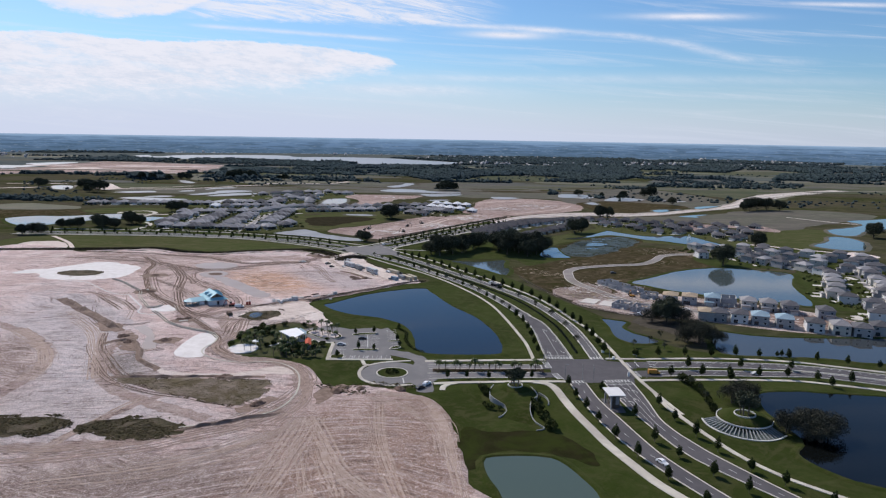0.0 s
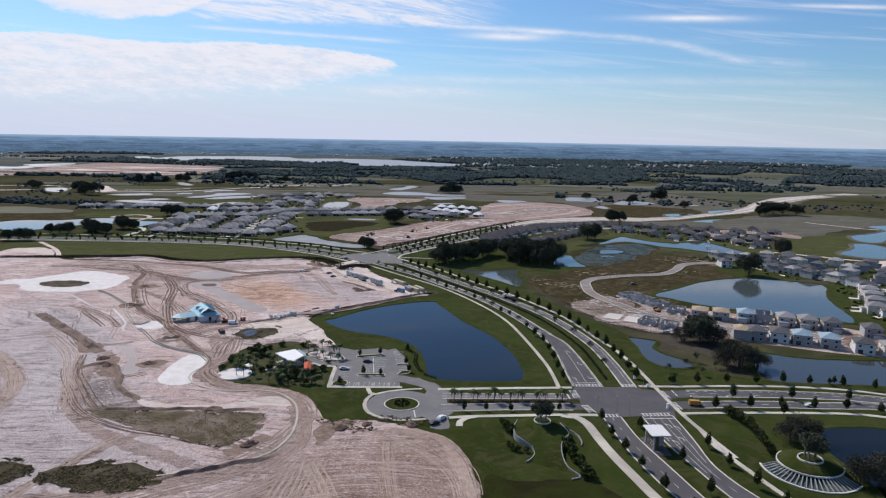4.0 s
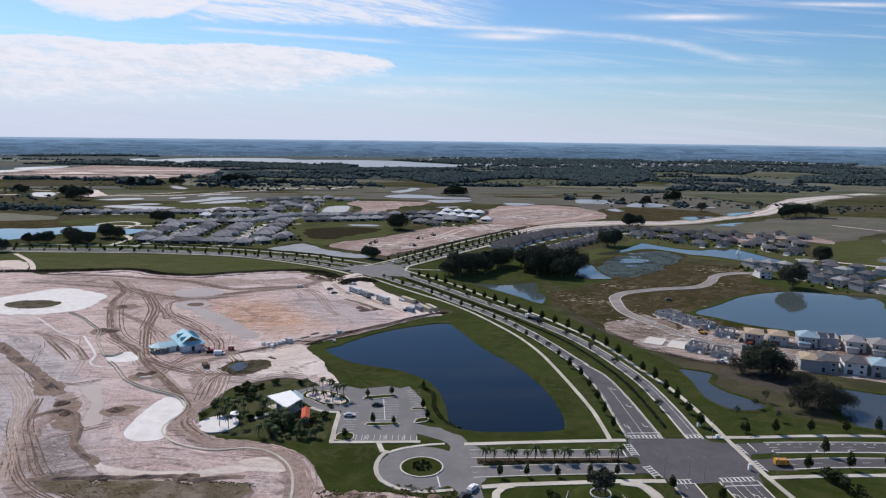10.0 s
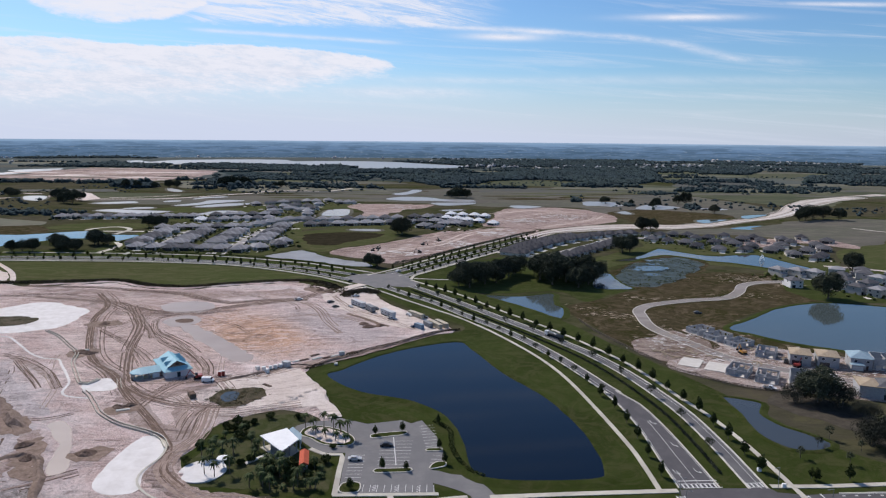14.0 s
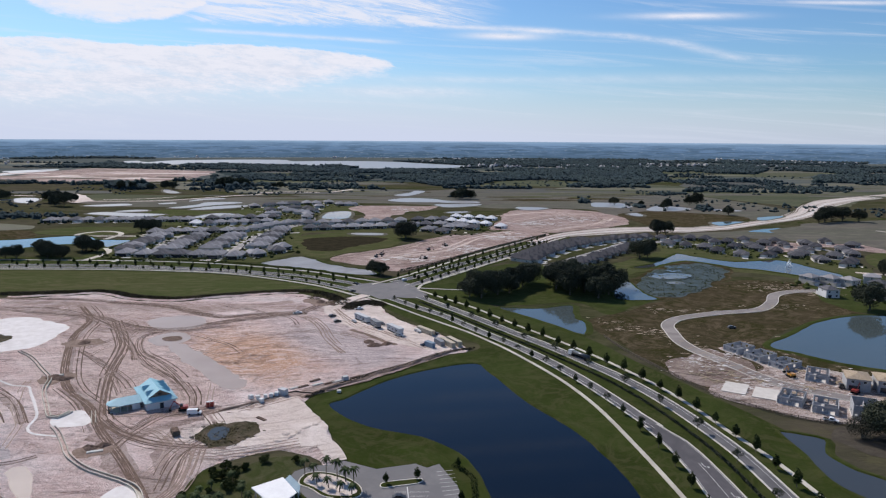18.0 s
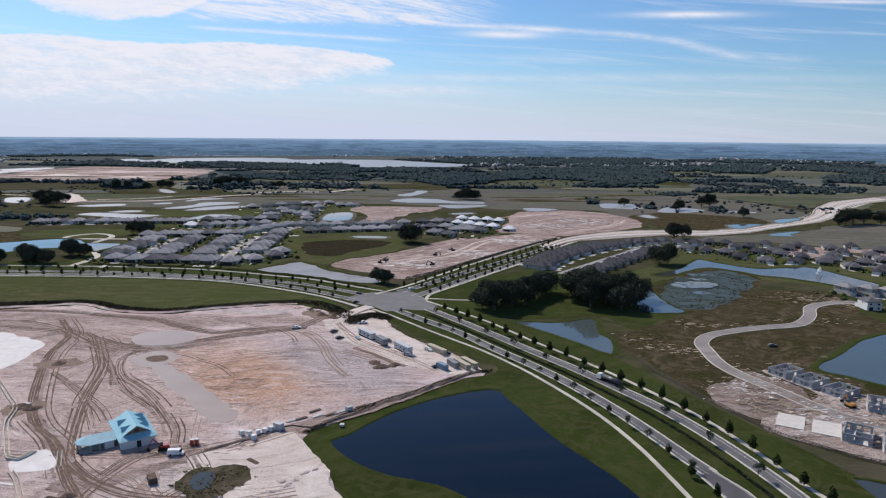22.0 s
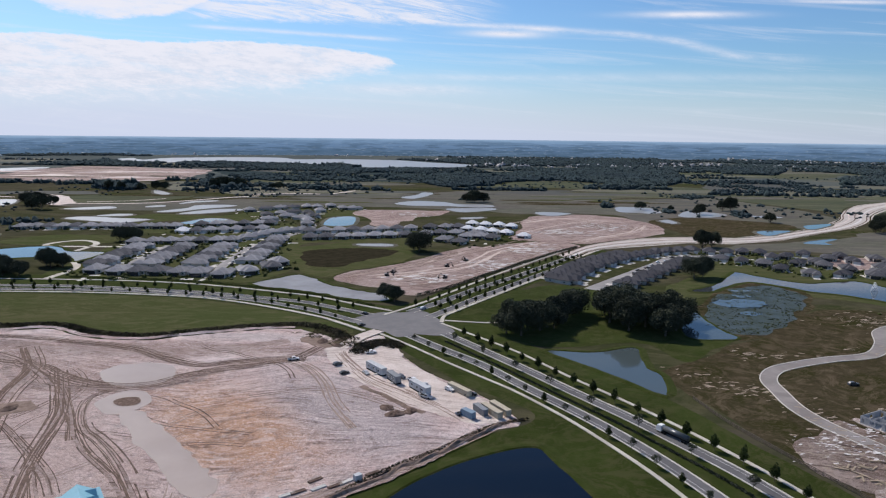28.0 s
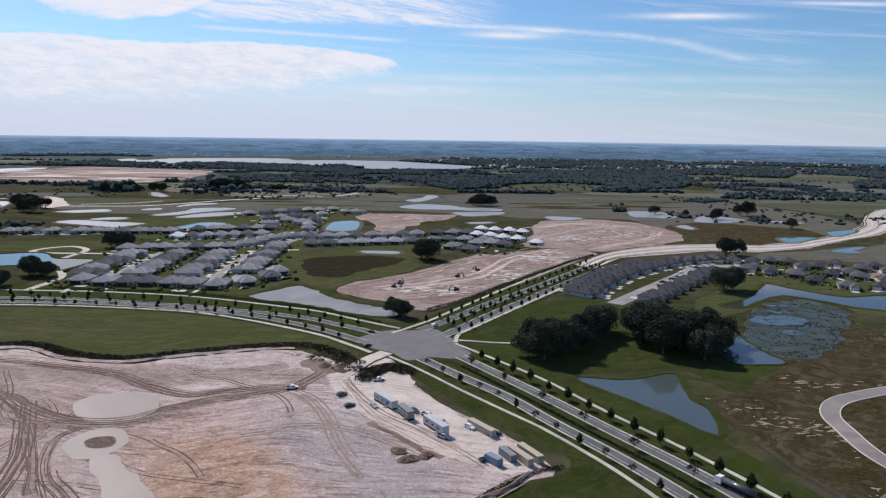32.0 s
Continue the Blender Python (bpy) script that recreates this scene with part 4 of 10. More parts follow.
LINE_WN = road("road_west_north", [(-6, 319.4), (20, 320.3), (48, 321.3)], 5.8, M_OLDASPH, "grey asphalt drive lane under palms")[1]
LINE_WS = road("road_west_south", [(-6, 306), (20, 308.5), (48, 309.8)], 7.0, M_OLDASPH, "grey asphalt drive lane under palms")[1]

# roundabout and drive to the car park
RB_C = Vector((-22.9, 309.3, 0))
ring = [RB_C + Vector((14.6 * math.cos(a), 15.6 * math.sin(a), 0)) for a in [i * math.tau / 48 for i in range(48)]]
setting(slab("road_roundabout", ring, Z_ROAD + 0.02, M_OLDASPH), "grey asphalt roundabout", "road")
setting(slab("road_roundabout_exit", spline([(-13, 325), (-22, 334), (-31, 338.5), (-27, 345), (-20, 342), (-10.4, 336.8), (-6.5, 329), (-2, 323.5), (-2, 316), (-2, 310), (-1, 302.5), (-3.6, 298),
                                              (-3.4, 286), (-10.4, 286), (-10.9, 293), (-13, 296), (-20, 305)], 3, True), Z_ROAD + 0.012, M_OLDASPH), "grey asphalt drive", "road")
walk_strip("path_roundabout", [(-35.5, 321.3), (-37.6, 316), (-38.3, 308.2), (-35.8, 300), (-30, 294.8), (-24.5, 293), (-18.3, 293.2), (-12.4, 294.2)], 1.6)
walk_strip("path_roundabout_north", [(-35.5, 319.3), (-29.6, 323.6), (-21.1, 326.4), (-15, 327.4)], 1.4)
island = setting(slab("roundabout_island", [RB_C + Vector((7.0 * math.cos(i * math.tau / 40), 6.9 * math.sin(i * math.tau / 40), 0)) for i in range(40)], Z_ROAD + 0.3, M_LAWN, thick=0.4),
                 "round grass island with a planted centre", "island")
strip("kerb", [RB_C + Vector((7.4 * math.cos(i * math.tau / 40), 7.3 * math.sin(i * math.tau / 40), 0)) for i in range(41)],
      [RB_C + Vector((6.9 * math.cos(i * math.tau / 40), 6.8 * math.sin(i * math.tau / 40), 0)) for i in range(41)], Z_ROAD + 0.32, M_KERB, island, thick=0.3)

# car park
LOT = [(-55.3, 328.5), (-25, 329.9), (-25.9, 336), (-15, 333), (-14, 341), (-19.7, 342), (-26.9, 344.7), (-21.7, 348.2), (-22.7, 359), (-25, 371), (-31, 386), (-35, 383), (-39, 386),
       (-52, 382), (-64, 388), (-67, 385), (-74, 384), (-79, 380), (-80, 375), (-75, 367), (-70, 361), (-65, 357), (-57, 357)]
setting(slab("car_park", [Vector((x, y, 0)) for x, y in LOT], Z_ROAD + 0.005, M_OLDASPH), "grey asphalt car park with marked bays", "car park")
walk_strip("path_car_park_west", [(-70, 360), (-64, 355.6), (-58.2, 355.4), (-57.2, 342), (-56.4, 327.5)], 1.8)
walk_strip("path_car_park_south", [(-57, 327.6), (-40, 328.2), (-24, 328.9)], 1.8)
walk_strip("path_car_park_link", [(-39.3, 328), (-37, 320)], 1.8)

# far junction and roads
FINT = [(-102, 664), (-94, 676), (-84, 683), (-74, 682), (-60, 686), (-50, 668), (-44, 650), (-40, 641), (-48, 632), (-62, 634), (-72, 628), (-82, 641), (-93, 648)]
setting(slab("road_far_junction", spline(FINT, 4, True), Z_ROAD + 0.015, M_OLDASPH), "grey asphalt road junction", "road")
FN = [(-92, 675), (-104, 684), (-121, 695), (-140, 707), (-173, 719), (-209, 730), (-245, 737.5), (-282, 744), (-318, 748), (-353, 748.5), (-460, 747)]
FS = [(-98, 659), (-118, 676), (-137, 690), (-171, 709), (-206, 721), (-243, 729.5), (-279, 735), (-314, 737), (-350, 737), (-460, 735)]
LINE_FN = road("road_far_north", FN, 5.5, M_BLVD, "grey asphalt carriageway of the far road")[1]
LINE_FS = road("road_far_south", FS, 5.5, M_BLVD, "grey asphalt carriageway of the far road")[1]
NL = [(-68, 684), (-48, 712), (-23, 752), (9, 797), (36, 838), (62, 878), (80, 905)]
NR = [(-56, 671), (-42, 693), (-25, 721), (-5, 751), (20, 790), (46, 829), (72, 868), (92, 895)]
LINE_NL = road("road_north_west", NL, 6.5, M_BLVD, "grey asphalt carriageway between rows of young trees")[1]
LINE_NR = road("road_north_east", NR, 6.5, M_BLVD, "grey asphalt carriageway between rows of young trees")[1]
walk_strip("path_far_north", [(-80, 686), (-104, 702), (-136, 724), (-160, 734), (-198, 749), (-238, 761), (-276, 767), (-314, 770), (-440, 772)], 2.4)
walk_strip("path_far_south", [(-92, 640), (-108, 656), (-126, 672), (-167, 697), (-204, 714), (-239, 722), (-291, 728), (-341, 729), (-460, 727)], 2.6)
walk_strip("path_north_west", [(-84, 676), (-65, 702), (-41, 743), (2, 817), (58, 906), (80, 940)], 2.4)
walk_strip("path_north_east", [(-48, 660), (-46, 675), (-36, 692), (-14, 727), (17, 776), (42, 814), (71, 862), (100, 905)], 2.4)
walk_strip("path_oaks", [(-46, 664), (-20, 660), (5, 663)], 2.0)

# loop road of the new estate
BEND = [(176, 431), (164, 436.5), (150, 446), (137, 455), (126.5, 464), (119.5, 476), (111.5, 497), (104, 515), (101, 532), (102.5, 550), (105, 566), (115, 580), (132, 589.5), (151, 597), (177, 605), (195, 625), (208, 648), (226, 660), (252, 664)]
road("road_estate", BEND, 7.2, material("dusty_estate_road", (0.235, 0.215, 0.205), 0.9, (0.28, 0.255, 0.24), 0.15, 1.0, third=(0.20, 0.18, 0.17), scale3=0.06), "light grey winding estate road")

# ---- plants ----
M_BARK = material("grey_bark", (0.10, 0.085, 0.07), 0.95, (0.16, 0.14, 0.12), 3.0, 1.0, 0.1, 6.0)
M_LEAF = material("street_tree_leaves", (0.022, 0.034, 0.010), 0.75, (0.036, 0.048, 0.015), 0.9, 1.0, vary=0.25)
M_OAKLEAF = material("live_oak_leaves", (0.040, 0.046, 0.030), 0.9, (0.060, 0.066, 0.042), 0.35, 1.0, vary=0.2, spec=0.02, sheen=0.10)
M_SPARSE = material("greyish_leaves", (0.075, 0.080, 0.055), 0.85, (0.050, 0.060, 0.034), 1.2, 1.0, vary=0.2)
M_PALM = material("palm_fronds", (0.040, 0.060, 0.020), 0.6, (0.065, 0.082, 0.030), 1.5, 1.0, vary=0.2)
M_PALMTRUNK = material("palm_trunk", (0.17, 0.14, 0.115), 0.95, (0.11, 0.09, 0.075), 2.5, 1.0, 0.05, 5.0)
M_SHRUB = material("shrub_leaves", (0.036, 0.048, 0.013), 0.85, (0.060, 0.068, 0.022), 1.0, 1.0, vary=0.25)
# bluish leaf colour holds the haze over distant trees
M_HAZED_WOODS = material("far_woods", (0.030, 0.045, 0.047), 0.95, (0.040, 0.057, 0.056), 0.03, 1.0, spec=0.0, third=(0.028, 0.043, 0.049), scale3=0.004, sheen=0.07)


def leaf_cloud(lobes, count, size, seed):
    """Small bent leaves on and in a set of lobes (x, y, z, rx, rz)."""
    g = np.random.default_rng(seed)
    w = np.array([l[3] ** 2 for l in lobes], float)
    pick = g.choice(len(lobes), count, p=w / w.sum())
    L = np.array(lobes, float)[pick]
    d = g.normal(size=(count, 3))
    d /= np.linalg.norm(d, axis=1)[:, None]
    r = 1 - 0.45 * g.random(count) ** 1.6
    c = L[:, :3] + d * r[:, None] * np.stack([L[:, 3], L[:, 3], L[:, 4]], 1)
    u = g.normal(size=(count, 3)) * (1, 1, 0.6)
    u /= np.linalg.norm(u, axis=1)[:, None]
    v = np.cross(u, d + 0.5 * g.normal(size=(count, 3)))
    v /= np.linalg.norm(v, axis=1)[:, None] + 1e-6
    s = size * (0.6 + 0.8 * g.random(count))[:, None]
    u, v = u * s, v * s * 0.7
    fold = d * s * 0.25
    P = np.stack([c - u, c - v * 0.9 + fold, c + u, c + v * 0.9 + fold], 1).reshape(-1, 3)
    return P.tolist(), [(4 * i, 4 * i + 1, 4 * i + 2, 4 * i + 3) for i in range(count)]


def limb(verts, faces, a, b, ra, rb, n=6):
    a, b = Vector(a), Vector(b)
    q = (b - a).to_track_quat("Z", "Y")
    o = len(verts)
    for p, r in ((a, ra), (b, rb)):
        verts += [tuple(p + q @ Vector((r * math.cos(i * math.tau / n), r * math.sin(i * math.tau / n), 0))) for i in range(n)]
    faces += [(o + i, o + (i + 1) % n, o + n + (i + 1) % n, o + n + i) for i in range(n)]


def tree(name, lobes, count, size, trunk_h, trunk_r, leaf, seed, label, category, trunks=1, spread=0.0):
    ob = new(name)
    tagged(ob, label, category)
    g = random.Random(seed)
    for k in range(trunks):
        verts, faces = [], []
        a = k * math.tau / trunks + 0.4
        foot = Vector((math.cos(a), math.sin(a), 0)) * spread
        top = foot * 1.3 + Vector((g.uniform(-0.1, 0.1), g.uniform(-0.1, 0.1), 1)) * trunk_h
        limb(verts, faces, foot - Vector((0, 0, 0.3)), top, trunk_r * 1.25, trunk_r * 0.8, 6)
        for l in g.sample(lobes, min(len(lobes), 5)):
            tip = Vector((l[0] * 0.8, l[1] * 0.8, l[2]))
            turn = (tip - top).to_track_quat("Z", "Y")
            o = len(verts)
            verts += [tuple(tip + turn @ Vector((trunk_r * 0.15 * math.cos(i * math.tau / 6), trunk_r * 0.15 * math.sin(i * math.tau / 6), 0))) for i in range(6)]
            faces += [(6 + i, 6 + (i + 1) % 6, o + (i + 1) % 6, o + i) for i in range(6)]
        mesh_ob("trunk", verts, faces, M_BARK, ob, smooth_it=True)
    v, f = leaf_cloud(lobes, count, size, seed)
    mesh_ob("crown", v, f, leaf, ob)
    return ob


def lobe_dome(g, r, h, base, n, low=0.0):
    """Lobes that make one broad uneven crown."""
    out = [(0, 0, base + h * 0.45, r * 0.62, h * 0.42)]
    for i in range(n):
        a, q = g.uniform(0, math.tau), r * g.uniform(0.35, 0.80)
        s = r * g.uniform(0.26, 0.42)
        out.append((q * math.cos(a), q * math.sin(a), base + h * (0.20 + low + 0.6 * (1 - (q / r) ** 2) * g.uniform(0.6, 1.15)), s, s * g.uniform(0.75, 1.05)))
    return out


g0 = random.Random(3)
STREET = []
for k in range(3):
    hgt = (5.8, 5.2, 6.4)[k]
    lobes = [(g0.uniform(-0.25, 0.25), g0.uniform(-0.25, 0.25), hgt * (0.36 + 0.13 * i), (1.05, 1.30, 1.25, 0.98, 0.55)[i], 0.85) for i in range(5)]
    lobes += [(0.9 * math.cos(a), 0.9 * math.sin(a), hgt * g0.uniform(0.36, 0.55), 0.7, 0.6) for a in (0.3, 1.7, 3.2, 4.6)]
    t = tree("street_tree", lobes, 520, 0.30, hgt * 0.42, 0.10, M_LEAF, 20 + k, "young dark green street tree in the mown verge", "tree")
    STREET.append(t)
SPARSE = []
for k in range(2):
    hgt = (7.0, 6.2)[k]
    lobes = lobe_dome(g0, 2.0, hgt * 0.7, hgt * 0.25, 8)
    SPARSE.append(tree("median_tree", lobes, 330, 0.26, hgt * 0.4, 0.10, M_SPARSE, 40 + k, "thin grey-green young tree in the grass median", "tree"))
OAKS = []
for k in range(5):
    r, h = ((9.0, 16.0), (8.2, 16.5), (10.0, 15.0), (7.2, 14.0), (8.8, 17.0))[k]
    OAKS.append(tree("live_oak", lobe_dome(g0, r, h, 0.7, 34), 9500, 0.40, 4.2, 0.45, M_OAKLEAF, 60 + k, "broad dark live oak with a dense crown", "tree"))
M_DRYLEAF = material("grey_brown_oak_leaves", (0.034, 0.036, 0.027), 0.95, (0.054, 0.055, 0.042), 0.5, 1.0, vary=0.15)
DRYOAK = tree("live_oak", lobe_dome(g0, 9.0, 11.0, 1.2, 30), 7000, 0.27, 4.0, 0.4, M_DRYLEAF, 77, "wide thin grey-brown oak at the water", "tree", 3, 0.8)
GROVE = tree("mound_oak", lobe_dome(g0, 6.5, 6.5, 4.2, 16), 2600, 0.48, 5.0, 0.28, M_OAKLEAF, 80, "oak with bare lower trunks on a ringed mound", "tree", 5, 1.8)
BUSHES = []
for k in range(3):
    r = (1.6, 2.2, 1.2)[k]
    BUSHES.append(tree("shrub", lobe_dome(g0, r, r * 1.3, 0.2, 7), 320, 0.30, 0.8, 0.07, M_SHRUB, 90 + k, "low rounded dark green shrub", "shrub"))


def palm(hgt, seed, n=20, reach=2.3, trunk=0.17):
    ob = new("palm_tree")
    tagged(ob, "slender palm with drooping fronds and a bare trunk", "palm")
    g = random.Random(seed)
    verts, faces = [], []
    lean = Vector((g.uniform(-0.25, 0.25), g.uniform(-0.25, 0.25), 0))
    for i in range(3):
        a, b = i / 3, (i + 1) / 3
        limb(verts, faces, lean * a ** 2 + Vector((0, 0, hgt * a - (0.2 if i == 0 else 0))), lean * b ** 2 + Vector((0, 0, hgt * b)), trunk * (1.15 - 0.3 * a), trunk * (1.15 - 0.3 * b), 7)
    mesh_ob("trunk", verts, faces, M_PALMTRUNK, ob, smooth_it=True)
    verts, faces = [], []
    for i in range(n):
        a = i * math.tau / n + g.uniform(-0.2, 0.2)
        up = g.uniform(-0.1, 0.8)
        d, s = Vector((math.cos(a), math.sin(a), 0)), Vector((-math.sin(a), math.cos(a), 0))
        o = len(verts)
        for j in range(5):
            t = j / 4
            p = lean + Vector((0, 0, hgt)) + d * reach * t + Vector((0, 0, reach * (up * t - 0.95 * t * t)))
            w = 0.55 * (1 - t * 0.8) if j else 0.1
            verts += [tuple(p - s * w - Vector((0, 0, w * 0.5))), tuple(p), tuple(p + s * w - Vector((0, 0, w * 0.5)))]
        for j in range(4):
            q = o + 3 * j
            faces += [(q, q + 1, q + 4, q + 3), (q + 1, q + 2, q + 5, q + 4)]
    mesh_ob("fronds", verts, faces, M_PALM, ob)
    return ob


PALMS = [palm(5.2, 1), palm(4.0, 2, 18, 1.9), palm(7.2, 3, 20, 2.5), palm(2.0, 4, 16, 1.6, 0.14)]
gp = random.Random(11)


def plant(src, x, y, scale=1.0, z=0.05, group="", spin=None, dim=None):
    m = pose(x, y, z, 0, 0, gp.uniform(0, 360) if spin is None else spin)
    ob = copy_thing(src, m)
    s = scale * gp.uniform(0.9, 1.12)
    ob.scale = (s, s, s * gp.uniform(0.93, 1.08))
    if group:
        ob["group"] = group
    return ob


def retire(obs):
    """Takes away the first of each kind, once all its copies stand."""
    for ob in obs:
        for c in list(ob.children_recursive) + [ob]:
            bpy.data.objects.remove(c)


def along(line, dist, first, gap, last=1e9):
    """Places at even steps along a line, dist metres to its left."""
    side = offset(line, dist)
    out, run, nxt = [], 0.0, first
    for a, b in zip(side, side[1:]):
        seg = (b - a).length
        while nxt <= run + seg and nxt < last:
            out.append(a.lerp(b, (nxt - run) / max(seg, 1e-6)))
            nxt += gap
        run += seg
    return out


for p in along(LINE_RC, -6.2, 12, 12.6):
    plant(STREET[gp.randrange(3)], p.x, p.y, 1.05, group="street trees of the boulevard")
for i, p in enumerate(along(LINE_LC, 4.9, 3, 12.8)):
    plant(STREET[gp.randrange(3)] if i % 3 == 1 else SPARSE[i % 2], p.x, p.y, 0.82, group="street trees of the boulevard")
for p in along(LCL, 3.2, 8, 14.5):
    plant(STREET[gp.randrange(3)], p.x, p.y, 0.9, group="street trees of the boulevard")
for p in along(LINE_RC, 4.9, 28, 26):
    plant(SPARSE[gp.randrange(2)], p.x, p.y, 1.0, group="trees of the grass median")
E_TREES = [(100, 339.5), (111, 340), (125, 341), (139, 341.5), (151, 341.5), (163, 340.5), (177, 338.5), (190, 335.5), (203, 331), (216, 326), (120, 322), (146, 322.5), (170, 321.3),
           (108, 310.3), (123, 311.3), (136, 311.8), (150, 311.5), (163, 310.8), (176, 308.5), (189, 304), (134, 305), (178, 300)]
for x, y in E_TREES:
    plant(STREET[gp.randrange(3)], x, y, 0.95, group="street trees of the east road")
S_TREES = [(57.3, 296), (58, 282), (59.8, 269), (62, 256), (65, 241), (69, 226), (75, 211), (82, 196), (91, 273), (93, 259), (96, 244), (99.5, 232), (105, 217.5), (112, 208), (121, 196), (79, 239), (84, 227),
           (91, 214), (98, 203), (71, 290), (73, 284), (78, 262)]
for x, y in S_TREES:
    plant(STREET[gp.randrange(3)], x, y, 0.9, group="street trees of the entry road")
for x in (3, 12, 22, 33, 42):
    plant(STREET[gp.randrange(3)], x, 303.2 + 0.03 * x, 0.7, group="street trees of the west drive")
for line, d, first, gap in ((LINE_FN, 5.5, 20, 13.5), (LINE_FN, -4.4, 24, 17), (LINE_FS, -4.6, 16, 14), (LINE_NL, 6.0, 14, 13), (LINE_NL, -5.4, 20, 13), (LINE_NR, 5.2, 22, 13), (LINE_NR, -5.2, 12, 13)):
    for p in along(line, d if line not in (LINE_FN, LINE_FS) else -d, first, gap):
        plant(STREET[gp.randrange(3)], p.x + gp.uniform(-0.6, 0.6), p.y + gp.uniform(-0.6, 0.6), gp.uniform(0.66, 0.88), group="street trees of the far roads")

# big oaks
OAK_SPOTS = [(-11, 638, 0.7), (-3, 634, 0.8), (9, 645, 0.9), (22, 662, 0.9), (5, 660, 0.85), (18, 650, 0.7), (36, 686, 0.8), (30, 673, 0.75), (-6, 650, 0.7), (54, 664, 0.95), (61, 646, 0.95), (73, 655, 1.0),
             (79, 636, 0.9), (89, 648, 0.85), (66, 690, 0.9), (78, 676, 0.95), (90, 682, 0.8), (98, 668, 0.75), (55, 682, 0.8), (88, 664, 0.85), (70, 668, 0.85)]
for x, y, s in OAK_SPOTS:
    plant(OAKS[gp.randrange(5)], x, y, s * 1.38, group="oak wood beside the boulevard")
OAK_MORE = [(-80, 712, 0.75), (-86, 718, 0.6), (-71, 918, 1.15), (-76, 924, 0.8), (154, 800, 1.1), (163, 806, 0.95), (219, 958, 1.15), (230, 962, 0.8), (250, 605, 1.05), (326, 706, 0.9),
            (505, 802, 1.1)]
for x, y, s in OAK_MORE:
    plant(OAKS[gp.randrange(5)], x, y, s * 1.25, group="single oaks")
OAK_EAST = [(128, 409, 0.7), (137, 408, 0.95), (144, 404, 0.75), (148, 392, 0.5), (135, 367, 0.75), (142, 366, 0.85), (149, 364, 0.6)]
for x, y, s in OAK_EAST:
    plant(OAKS[gp.randrange(5)] if y > 405 and s > 0.8 else DRYOAK, x, y, s * 1.1, group="oaks by the grey pond")
OAK_WEST_ROAD = [(-447, 724, 0.85), (-438, 726, 0.8), (-429, 728, 0.75), (-433, 775, 0.85), (-424, 777, 0.85), (-415, 778, 0.8), (-800, 1361, 1.3), (-786, 1358, 1.2)]
for x, y, s in OAK_WEST_ROAD:
    plant(OAKS[gp.randrange(5)], x, y, s, group="oaks of the west fields")
OAK_WEST = [(-372, 818, 0.95), (-364, 822, 0.85), (-379, 824, 0.9), (-361, 816, 0.7), (-378, 786, 0.8), (-374, 778, 0.7), (-388, 780, 0.9), (-395, 792, 0.9), (-404, 800, 0.9), (-373, 958, 1.0), (-381, 961, 0.9),
            (-366, 961, 0.95), (-683, 1307, 1.3), (-665, 1290, 1.2), (-625, 1244, 1.3), (-645, 1255, 1.2), (-689, 1345, 1.3), (-640, 1300, 1.0)]
for x, y, s in OAK_WEST:
    plant(OAKS[gp.randrange(5)], x, y, s, group="oaks of the west fields")
OAK_FAR = [(5, 1425, 1.3), (-8, 1430, 1.1), (20, 1425, 1.2), (330, 1270, 1.0), (322, 1262, 0.9), (400, 1330, 1.3), (385, 1325, 1.2), (260, 1330, 1.0), (300, 1310, 0.7), (392, 1180, 0.9), (474, 1084, 1.0), (488, 1096, 1.2), (505, 1108, 1.3),
           (522, 1112, 1.3), (540, 1104, 1.2), (-515, 1668, 1.4), (-500, 1672, 1.5), (-483, 1674, 1.5), (-466, 1678, 1.4), (-392, 1648, 1.1), (-380, 1650, 1.0), (-700, 1600, 1.2), (-676, 1602, 1.0), (-640, 1606, 1.1), (-612, 1610, 1.2), (-598, 1614, 1.1)]
for x, y, s in OAK_FAR:
    plant(OAKS[gp.randrange(5)], x, y, s, group="oaks of the far fields")

# palms and shrubs of the drive and the car park
for i, (x, y) in enumerate([(-1, 314.5), (7, 313.8), (16, 314.2), (26, 314.6), (35, 315), (45, 315.6)]):
    plant(PALMS[0], x, y, 1.0, 0.3, group="palms of the drive")
for x, y in [(2, 315.5), (9, 315.6), (13.5, 315.7), (19, 315.9), (23, 316), (28, 316.1), (34, 316.4), (38, 316.6), (43, 316.9)]:
    plant(PALMS[1], x, y, 0.8, 0.3, group="palms of the drive")


def hedge(name, line, w, h, mat, label, count=30, size=0.28, seed=1):
    """A low planted row: leaves massed along a line."""
    g = np.random.default_rng(seed)
    V, F = [], []
    for a, b in zip(line, line[1:]):
        n = max(1, int((b - a).length * count))
        t = g.random((n, 1))
        c = np.array(a)[None] * (1 - t) + np.array(b)[None] * t
        d = g.normal(size=(n, 3))
        d /= np.linalg.norm(d, axis=1)[:, None]
        c = c + d * np.array([w / 2, w / 2, h / 2]) * (0.6 + 0.4 * g.random((n, 1))) + np.array([0, 0, h / 2])
        u, v = g.normal(size=(n, 3)), g.normal(size=(n, 3))
        u *= size / np.linalg.norm(u, axis=1)[:, None]
        v *= size * 0.8 / np.linalg.norm(v, axis=1)[:, None]
        o = len(V)
        V += np.stack([c - u, c - v, c + u, c + v], 1).reshape(-1, 3).tolist()
        F += [(o + 4 * i, o + 4 * i + 1, o + 4 * i + 2, o + 4 * i + 3) for i in range(n)]
    return tagged(mesh_ob(name, V, F, mat), label, "hedge", "", "stuff")


